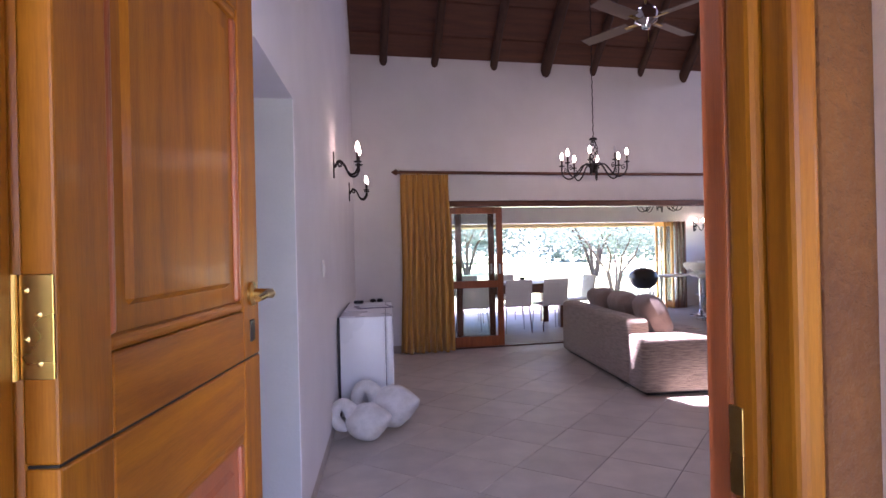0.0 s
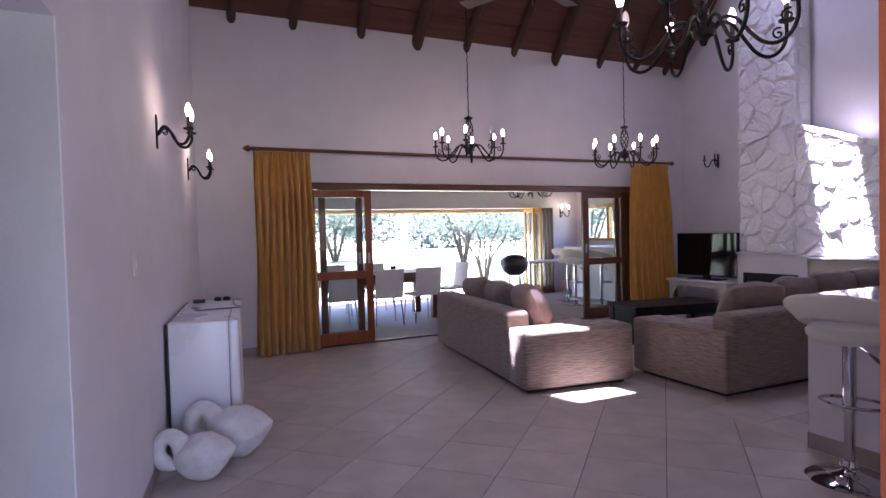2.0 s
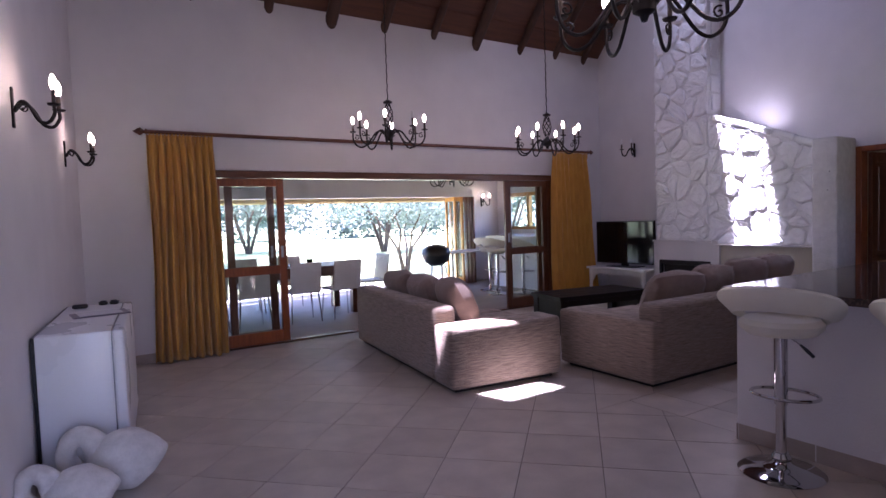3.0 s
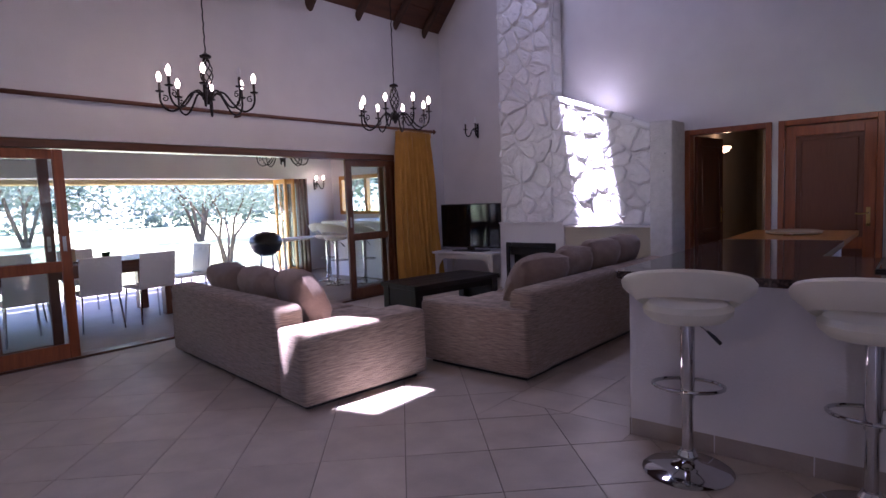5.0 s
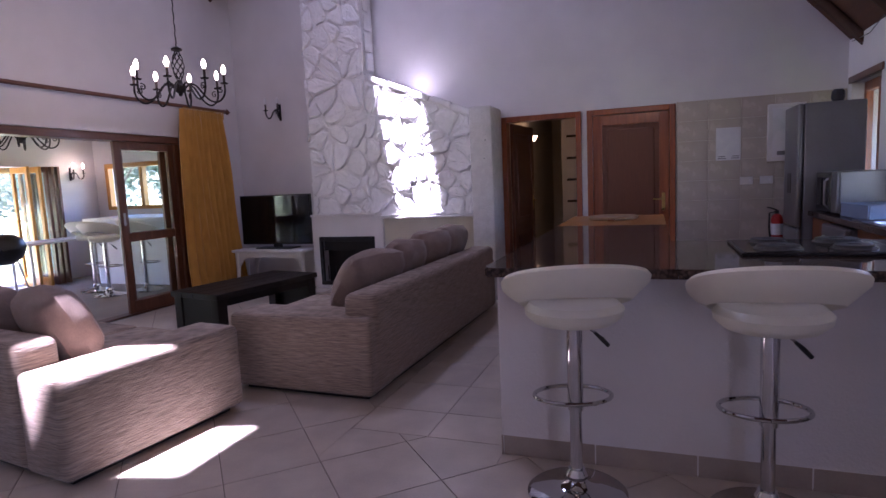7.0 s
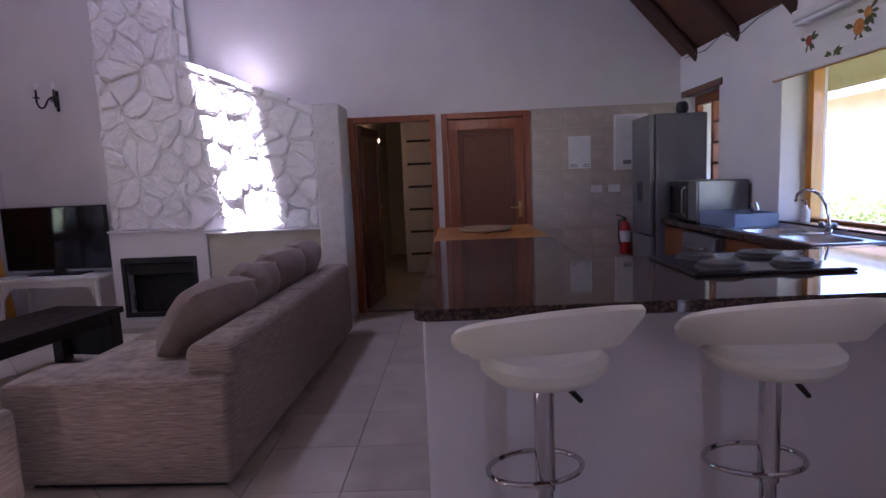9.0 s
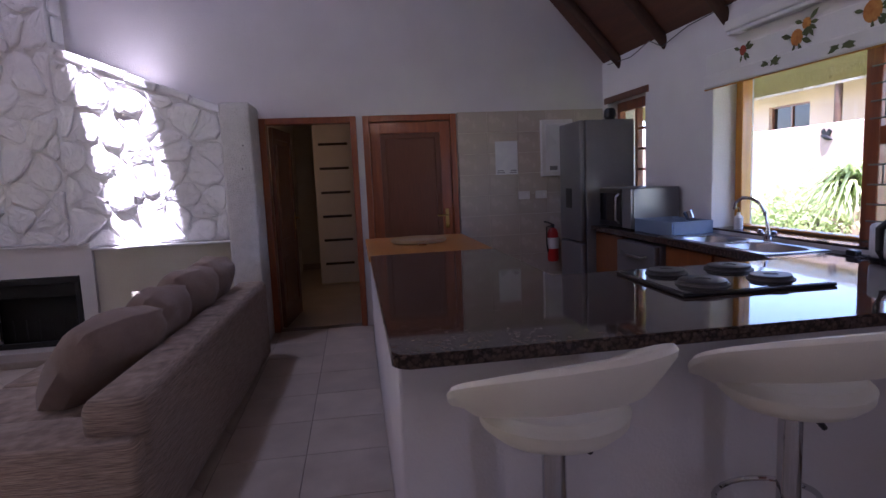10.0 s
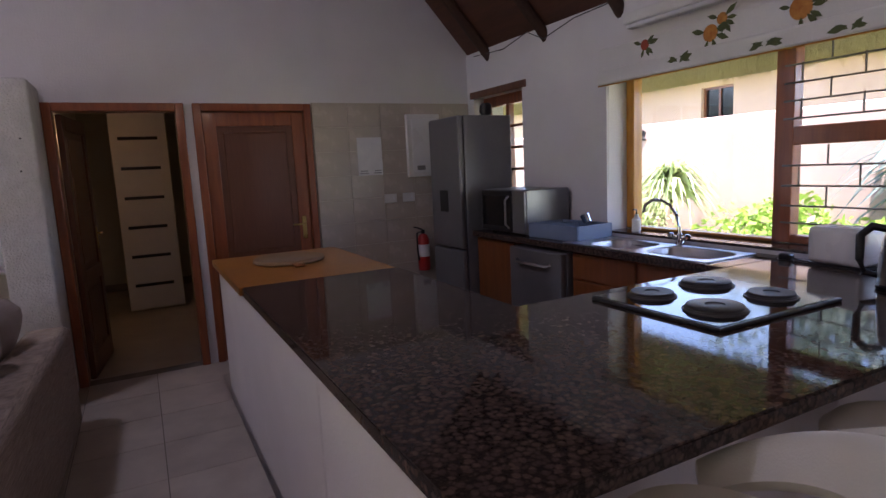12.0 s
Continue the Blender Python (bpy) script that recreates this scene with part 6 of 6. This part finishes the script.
for x, y, a, wood in ((7.42, 12.12, 76, PINE), (7.53, 12.12, 82, PINE), (7.62, 12.12, 84, DARKWOOD), (7.69, 12.12, 86, DARKWOOD), (7.76, 12.12, 88, DARKWOOD)):
    fd = thing("folding_door", pose(x, y, 0.0, 0, 0, a - 180), "folded-back wooden patio door leaf with glass", "door", "folding patio doors")
    for x0, x1, z0, z1, n in ((0, 0.08, 0.01, 1.86, "stile"), (0.52, 0.60, 0.01, 1.86, "stile"), (0.08, 0.52, 0.01, 0.14, "rail"), (0.08, 0.52, 1.77, 1.86, "rail")):
        part(n, box(B(), x0, x1, -0.02, 0.02, z0, z1, 0.004), wood, fd)
    g = part("pane", box(B(), 0.08, 0.52, -0.003, 0.003, 0.14, 1.77), GLASS, fd)
    g.visible_shadow = False

# ---- garden ----
def crown(bm, centres, count, size, rnd, flat=0.75):
    for _ in range(count):
        c, r = rnd.choice(centres)
        d = Vector((rnd.gauss(0, 1), rnd.gauss(0, 1), rnd.gauss(0, 1))).normalized()
        p = Vector(c) + Vector((d.x, d.y, d.z * flat)) * r * rnd.uniform(0.55, 1.05)
        s = size * rnd.uniform(0.6, 1.4)
        a = Vector((rnd.gauss(0, 1), rnd.gauss(0, 1), rnd.gauss(0, 0.6))).normalized() * s
        b = a.cross(Vector((rnd.gauss(0, 1), rnd.gauss(0, 1), rnd.gauss(0, 1)))).normalized() * s * 0.55
        bm.faces.new([bm.verts.new(p + w) for w in (-a, b * 0.8 - a * 0.1, a, -b)])


def tree(x, y, h, spread, seed, label, leaves=5200, size=0.11, fork=0.28):
    rnd = random.Random(seed)
    ob = thing("tree", pose(x, y, -0.12), label, "tree", "garden trees")
    trunk, centres = B(), []
    n = 5
    for k in range(n):
        a = 6.2832 * k / n + rnd.uniform(-0.4, 0.4)
        lean = spread * rnd.uniform(0.45, 0.8)
        pts = [(0.08 * math.cos(a), 0.08 * math.sin(a), 0.0)]
        for j in range(1, 6):
            s = j / 5
            pts.append((lean * s ** 1.2 * math.cos(a) + rnd.uniform(-0.12, 0.12) * h * 0.2, lean * s ** 1.2 * math.sin(a) + rnd.uniform(-0.12, 0.12) * h * 0.2, h * 0.75 * s ** 0.8))
        tube(trunk, pts, [0.17 * h / 5 * (1 - 0.75 * j / 5) * 0.36 for j in range(6)], 7)
        centres.append((pts[-1], spread * rnd.uniform(0.4, 0.6)))
        for j in (3, 4):
            q = Vector(pts[j]) + Vector((rnd.uniform(-1, 1), rnd.uniform(-1, 1), rnd.uniform(0.0, 0.6))) * spread * 0.5
            tube(trunk, [pts[j], (Vector(pts[j]) + q) / 2 + Vector((0, 0, 0.15)), q], [0.05 * h / 5, 0.035 * h / 5, 0.012 * h / 5], 5)
            centres.append((tuple(q), spread * rnd.uniform(0.28, 0.45)))
    part("trunk", trunk, BARK, ob, smooth=True)
    bm = B()
    crown(bm, centres, leaves, size, rnd)
    part("crown", bm, LEAF, ob)
    return ob


tree(8.85, 16.6, 3.3, 2.7, 3, "gnarled low-forking garden tree with airy grey-green leaves", 12000, 0.05)
tree(4.2, 25, 6.0, 4.2, 5, "broad dark evergreen garden tree", 18000, 0.075)
tree(13.5, 27, 6.5, 4.4, 8, "broad grey-green garden tree", 18000, 0.075)
tree(-2.5, 21, 5.2, 3.4, 11, "dense green garden tree", 14000, 0.07)
tree(8.5, 33, 7.5, 5.2, 14, "tall garden tree at the edge of the lawn", 15000, 0.09)
tree(19, 24, 6, 4.2, 17, "tall garden tree at the edge of the lawn", 12000, 0.085)
tree(-8, 27, 6.5, 4.5, 21, "tall garden tree at the edge of the lawn", 12000, 0.085)
tree(0.5, 36, 8, 5.5, 23, "tall garden tree at the edge of the lawn", 13000, 0.1)
tree(13, -16, 8.5, 4.8, 41, "tall tree behind the pink cottage", 7000, 0.16)
tree(6, -17, 8.0, 4.5, 43, "tall tree behind the pink cottage", 7000, 0.16)
bm, rnd = B(), random.Random(9)
for k in range(60):
    a = radians(20 + 140 * k / 59)
    c = (4 + 52 * math.cos(a), 8 + 48 * math.sin(a), 0)
    crown(bm, [((c[0], c[1], rnd.uniform(1.5, 6.5)), rnd.uniform(2.2, 3.6)) for _ in range(3)], 1300, 0.24, rnd)
tagged(part("far_woods", bm, LEAF), "far belt of trees beyond the lawn", "woods", kind="stuff")

# courtyard outside the kitchen window
court = structure("pavement_court", box(B(), -2, 16, -3.2, 0.55, -0.13, -0.06), LAWN_COURT, "short courtyard grass outside the kitchen", "ground")
hs = tagged(new("outbuilding"), "pink plastered thatched cottage across the courtyard", "building")
part("wall", wall_with_holes(B(), 2.0, 22.0, -0.1, 3.45, [(7.6, 8.5, 1.9, 2.9), (12.2, 13.1, 2.3, 3.1), (16.6, 18.2, 2.2, 3.1)], lambda u, s, z: (u, -9.3 if s else -9.0, z)), PINK, hs)
for x0, x1, z0, z1 in ((7.6, 8.5, 1.9, 2.9), (12.2, 13.1, 2.3, 3.1), (16.6, 18.2, 2.2, 3.1)):
    w = part("window", box(B(), x0, x1, -9.2, -9.1, z0, z0 + 0.06), DARKWOOD, hs)
    part("frame", box(B(), x0, x1, -9.2, -9.1, z1 - 0.06, z1), DARKWOOD, w)
    for xx in (x0, (x0 + x1) / 2 - 0.03, x1 - 0.06):
        part("frame", box(B(), xx, xx + 0.06, -9.19, -9.11, z0 + 0.06, z1 - 0.06), DARKWOOD, w)
    part("pane", box(B(), x0, x1, -9.16, -9.15, z0, z1), SCREEN, w)
bm = B()
v = [bm.verts.new(p) for p in ((1, -8.3, 3.3), (23, -8.3, 3.3), (23, -12, 4.3), (1, -12, 4.3), (1, -8.3, 3.5), (23, -8.3, 3.5), (23, -12, 4.5), (1, -12, 4.5))]
for f in ((3, 2, 1, 0), (4, 5, 6, 7), (0, 1, 5, 4), (1, 2, 6, 5), (2, 3, 7, 6), (3, 0, 4, 7)):
    bm.faces.new([v[i] for i in f])
part("roof", bm, material("weathered_thatch", (0.26, 0.23, 0.19), (0.16, 0.14, 0.11), 15, 0.95, bump=0.8, bscale=50), hs)
for x in (6.2, 10.6, 15.0):
    part("post", tube(B(), [(x, -8.4, -0.1), (x, -8.4, 3.3)], 0.09, 10), POLE, hs, smooth=True)
gw = structure("garden_wall", box(B(), 1.5, 20, -3.6, -3.4, -0.1, 1.98, 0.02), PINK, "sunlit pink garden wall across the courtyard", "wall")
eave = structure("roof_eave", prism_x(B(), -2, 12.0, [(-0.24, 2.04), (0.60, 2.36), (0.60, 2.75), (-0.34, 2.30)]), THATCH, "shaggy golden thatch edge above the kitchen window", "roof")
bm, rnd = B(), random.Random(6)
for _ in range(5200):
    x, y = rnd.uniform(2.5, 10.5), rnd.uniform(-0.28, 0.0)
    d = Vector((rnd.uniform(-0.03, 0.03), rnd.uniform(-0.03, 0.03), -rnd.uniform(0.04, 0.11)))
    p = Vector((x, y, 2.09 + 0.38 * (y + 0.24)))
    bm.faces.new([bm.verts.new(q) for q in (p, p + Vector((0.006, 0.003, 0)), p + d)])
tagged(part("thatch_fringe", bm, THATCH), "ragged straw ends of the thatch", "thatch", kind="stuff")


def spiky_plant(x, y, z, r, n, seed, wood, label, width=0.035):
    rnd = random.Random(seed)
    ob = thing("shrub", pose(x, y, z), label, "shrub", "courtyard plants")
    bm = B()
    for _ in range(n):
        a, up, ln = rnd.uniform(0, 6.28), rnd.uniform(0.2, 1.2), r * rnd.uniform(0.6, 1.1)
        c0 = Vector((0.2 * r * rnd.uniform(-1, 1), 0.2 * r * rnd.uniform(-1, 1), rnd.uniform(0, 0.6) * r))
        pts = [c0 + Vector((math.cos(a) * ln * s, math.sin(a) * ln * s, ln * up * s - ln * 1.0 * s * s)) for s in (0, 0.35, 0.7, 1.0)]
        sd = Vector((-math.sin(a), math.cos(a), 0)) * width
        rows = [(bm.verts.new(p - sd * w), bm.verts.new(p + sd * w)) for p, w in zip(pts, (0.5, 1.0, 0.7, 0.08))]
        for p, q in zip(rows, rows[1:]):
            bm.faces.new((p[0], p[1], q[1], q[0]))
    part("leaves", bm, wood, ob)
    part("stem", tube(B(), [(0, 0, -0.1), (0, 0, r * 0.4)], 0.03, 6), BARK, ob)


def leafy_bush(x, y, r, seed, wood, label):
    rnd = random.Random(seed)
    ob = thing("shrub", pose(x, y, -0.1), label, "shrub", "courtyard plants")
    bm = B()
    crown(bm, [((rnd.uniform(-0.5, 0.5) * r, rnd.uniform(-0.4, 0.4) * r, r * rnd.uniform(0.4, 0.9)), r * rnd.uniform(0.35, 0.6)) for _ in range(7)], 1500, 0.055, rnd)
    part("leaves", bm, wood, ob)
    st = B()
    for k in range(5):
        tube(st, [(0, 0, 0), (rnd.uniform(-0.3, 0.3) * r, rnd.uniform(-0.3, 0.3) * r, r * 0.7)], 0.012, 5)
    part("stems", st, BARK, ob)


spiky_plant(8.45, -2.6, 0.95, 0.62, 320, 2, YUCCA, "spiky pale green yucca in the courtyard", 0.022)
spiky_plant(5.6, -3.0, 1.0, 0.9, 150, 4, LEAF, "tall spiky plant against the garden wall")
spiky_plant(7.0, -1.6, -0.05, 0.45, 90, 7, LEAF_B, "bright green fern by the window")
spiky_plant(6.1, -1.2, -0.05, 0.4, 90, 8, LEAF_B, "bright green fern by the window")
leafy_bush(7.4, -2.6, 0.95, 31, LEAF_B, "bright green leafy shrub in the sun")
leafy_bush(6.35, -2.3, 0.75, 32, LEAF_B, "bright green leafy shrub in the sun")
leafy_bush(5.5, -2.2, 0.75, 33, LEAF_B, "bright green leafy shrub in the sun")
leafy_bush(9.7, -3.1, 0.95, 34, YUCCA, "pale creeper against the garden wall")
leafy_bush(10.9, -3.1, 0.95, 35, YUCCA, "pale creeper against the garden wall")
leafy_bush(4.6, -2.4, 0.9, 36, LEAF_B, "bright green leafy shrub in the sun")
orn = thing("wall_ornament", pose(9.75, -3.395, 1.78), "small dark metal bird on the garden wall", "ornament")
part("body", moved(lathe(B(), [(0.0, -0.13), (0.03, -0.07), (0.04, 0.0), (0.025, 0.07), (0.0, 0.12)], 8), Matrix.Rotation(radians(70), 4, "Y")), IRON, orn, smooth=True)
for sg in (-1, 1):
    part("wing", moved(box(B(), -0.05, 0.03, 0.0, 0.012, 0.0, 0.13, 0.01), Matrix.Rotation(radians(sg * 35), 4, "Y")), IRON, orn)


# ---- stones of the chimney ----
def stones(region, seeds, rnd, face_x):
    for k, (sy, sz) in enumerate(seeds):
        poly = list(region)
        for j, (ty, tz) in enumerate(seeds):
            if j != k and abs(ty - sy) < 0.9 and abs(tz - sz) < 0.9:
                a, b = ty - sy, tz - sz
                poly = clip(poly, a, b, (ty * ty + tz * tz - sy * sy - sz * sz) / 2)
                if len(poly) < 3:
                    break
        if len(poly) < 3:
            continue
        cy, cz = sum(p[0] for p in poly) / len(poly), sum(p[1] for p in poly) / len(poly)
        gap, deep = rnd.uniform(0.004, 0.013), rnd.uniform(0.040, 0.062)
        rings, bm = [], B()
        tilt_y, tilt_z = rnd.uniform(-0.30, 0.30), rnd.uniform(-0.34, 0.10)
        fine = []
        for i, p in enumerate(poly):
            q = poly[(i + 1) % len(poly)]
            ln = math.dist(p, q)
            k = min(0.36, 0.045 / max(ln, 0.02))
            for f in ((k, 0.5, 1 - k) if ln > 0.1 else (0.3, 0.7)):
                fine.append((p[0] + f * (q[0] - p[0]) + rnd.uniform(-0.010, 0.010), p[1] + f * (q[1] - p[1]) + rnd.uniform(-0.010, 0.010)))
        for shrink, d in ((gap, 0.0), (gap + 0.002, deep * 0.62), (gap + 0.010, deep * 0.9), (gap + 0.03, deep), (0.085, deep)):
            ring = []
            for y, z in fine:
                r = max(0.02, math.hypot(y - cy, z - cz))
                f = max(0.25, 1 - shrink / r)
                yy, zz = cy + (y - cy) * f, cz + (z - cz) * f
                x = face_x - d * (1 + tilt_y * (yy - cy) * 8 + tilt_z * (zz - cz) * 8) - (rnd.uniform(-0.005, 0.005) if d else 0)
                ring.append(bm.verts.new((x, yy, zz)))
            rings.append(ring)
        mid = bm.verts.new((face_x - deep * rnd.uniform(0.95, 1.12), cy, cz))
        n = len(fine)
        for a, b in zip(rings, rings[1:]):
            for i in range(n):
                bm.faces.new((a[i], a[(i + 1) % n], b[(i + 1) % n], b[i]))
        for i in range(n):
            bm.faces.new((rings[-1][i], rings[-1][(i + 1) % n], mid))
        bmesh.ops.recalc_face_normals(bm, faces=bm.faces)
        part("stone", bm, STONE, fp)


rnd = random.Random(12)
seeds = [(6.02 + 0.25 * (i + 0.5 * (j % 2)) + rnd.uniform(-0.11, 0.11), 1.06 + 0.175 * j + rnd.uniform(-0.08, 0.08)) for j in range(22) for i in range(4) if rnd.random() > 0.12]
stones([(5.965, 1.0), (6.785, 1.0), (6.785, 4.85), (5.965, 4.85)], seeds, rnd, 7.566)
seeds = [(4.68 + 0.25 * (i + 0.5 * (j % 2)) + rnd.uniform(-0.11, 0.11), 1.02 + 0.175 * j + rnd.uniform(-0.08, 0.08)) for j in range(10) for i in range(6) if rnd.random() > 0.12]
stones([(4.632, 0.956), (5.962, 0.956), (5.962, 2.60), (4.632, 2.07)], seeds, rnd, 7.566)
# flat capping stones along the sloping top
y = 4.632
while y < 5.93:
    ln = min(rnd.uniform(0.20, 0.36), 5.96 - y)
    bm = box(B(), 7.515 + rnd.uniform(-0.012, 0.012), 7.60, 0.004, ln - 0.006, rnd.uniform(0.0, 0.012), rnd.uniform(0.062, 0.082), 0.012, 2)
    for v in bm.verts:
        v.co += 0.008 * noise.noise_vector(v.co * 11 + Vector((0, y * 7, 0)))
    moved(bm, Matrix.Translation((0, y, 2.073 + (y - 4.632) * 0.3985)) @ Matrix.Rotation(math.atan(0.3985), 4, "X"))
    part("stone", bm, STONE, fp)
    y += ln

# stones on the narrow side of the stack
for j in range(15):
    z = 2.72 + j * 0.235
    w0, w1, d = rnd.uniform(0.0, 0.05), rnd.uniform(0.0, 0.05), rnd.uniform(0.02, 0.05)
    bm = box(B(), 7.575 + w0, 7.77 - w1 * 0.3, 5.972 - d, 5.972, z + rnd.uniform(0.0, 0.02), z + 0.235 - rnd.uniform(0.005, 0.03), 0.018, 2)
    for v in bm.verts:
        v.co += 0.012 * noise.noise_vector(v.co * 9)
    part("stone", bm, STONE, fp)

# ---- floor tiles, laid diagonally ----
ROOM = [(-0.40, 1.38), (7.78, 0.96), (7.95, 8.2), (0.48, 8.2)]
edges = []
for i, p in enumerate(ROOM):
    q = ROOM[(i + 1) % 4]
    a, b = q[1] - p[1], p[0] - q[0]
    edges.append((a, b, a * p[0] + b * p[1]))
S, ANG = 0.452, radians(44)
ux, uy = (math.cos(ANG), math.sin(ANG)), (-math.sin(ANG), math.cos(ANG))
PASSAGE = (3.84, 3.40, 4.285)


def beside_passage(poly):
    """The pieces of a tile outside the passage beside the bar."""
    if max(p[0] for p in poly) < PASSAGE[0] or max(p[1] for p in poly) < PASSAGE[1] or min(p[1] for p in poly) > PASSAGE[2]:
        return [poly]
    band = clip(clip(poly, 0, 1, PASSAGE[2]), 0, -1, -PASSAGE[1])
    out = [clip(poly, 0, -1, -PASSAGE[2] - 0.0025), clip(poly, 0, 1, PASSAGE[1] - 0.0025), clip(band, 1, 0, PASSAGE[0] - 0.0025) if len(band) > 2 else []]
    return [p for p in out if len(p) > 2]


whole = None
rest = B()
for i in range(-8, 28):
    for j in range(-14, 20):
        cx, cy = 3.12 + S * (i * ux[0] + j * uy[0]), 3.93 + S * (i * ux[1] + j * uy[1])
        cx, cy = cx + 0.5 * S * (ux[0] + uy[0]), cy + 0.5 * S * (ux[1] + uy[1])
        if not (-0.9 < cx < 8.4 and 0.5 < cy < 8.7):
            continue
        h = S / 2 - 0.0025
        poly = [(cx + h * (a * ux[0] + b * uy[0]), cy + h * (a * ux[1] + b * uy[1])) for a, b in ((-1, -1), (1, -1), (1, 1), (-1, 1))]
        for part_poly in beside_passage(poly):
            cut = part_poly
            for a, b, c in edges:
                cut = clip(cut, a, b, c)
                if len(cut) < 3:
                    break
            if len(cut) < 3:
                continue
            if (cx > 4.6 and cy < 2.7) or (cx > 4.4 and cy > 4.5 and cx < 6.8 and cy < 5.2):
                prism(rest, cut, -0.006, 0.0)
                continue
            if len(cut) == 4 and all(math.dist(p, q) < 1e-6 for p, q in zip(cut, poly)):
                if whole is None:
                    o = part("tile", box(B(), -h, h, -h, h, -0.006, 0.0, 0.0012, 1), TILE, floor)
                    whole = o.data
                else:
                    o = new("tile", whole)
                    o.parent = floor
                o.location, o.rotation_euler = (cx, cy, 0), (0, 0, ANG + (math.pi / 2) * ((i * 7 + j * 3) % 4))
            else:
                part("tile", prism(B(), cut, -0.006, 0.0), TILE, floor)
tagged(part("tile_rest", rest, TILE, floor), kind="stuff")
# the passage beside the bar is laid square
px = [PASSAGE[0]] + [6.873 + S * k for k in range(-6, 3)]
for x0, x1 in zip(px, px[1:]):
    for y0, y1 in ((3.385, 3.832), (3.832, PASSAGE[2])):
        part("tile", box(B(), x0 + 0.0025, min(x1, 7.78) - 0.0025, y0 + 0.0025, y1 - 0.0025, -0.006, 0.0, 0.0012, 1), TILE, floor)
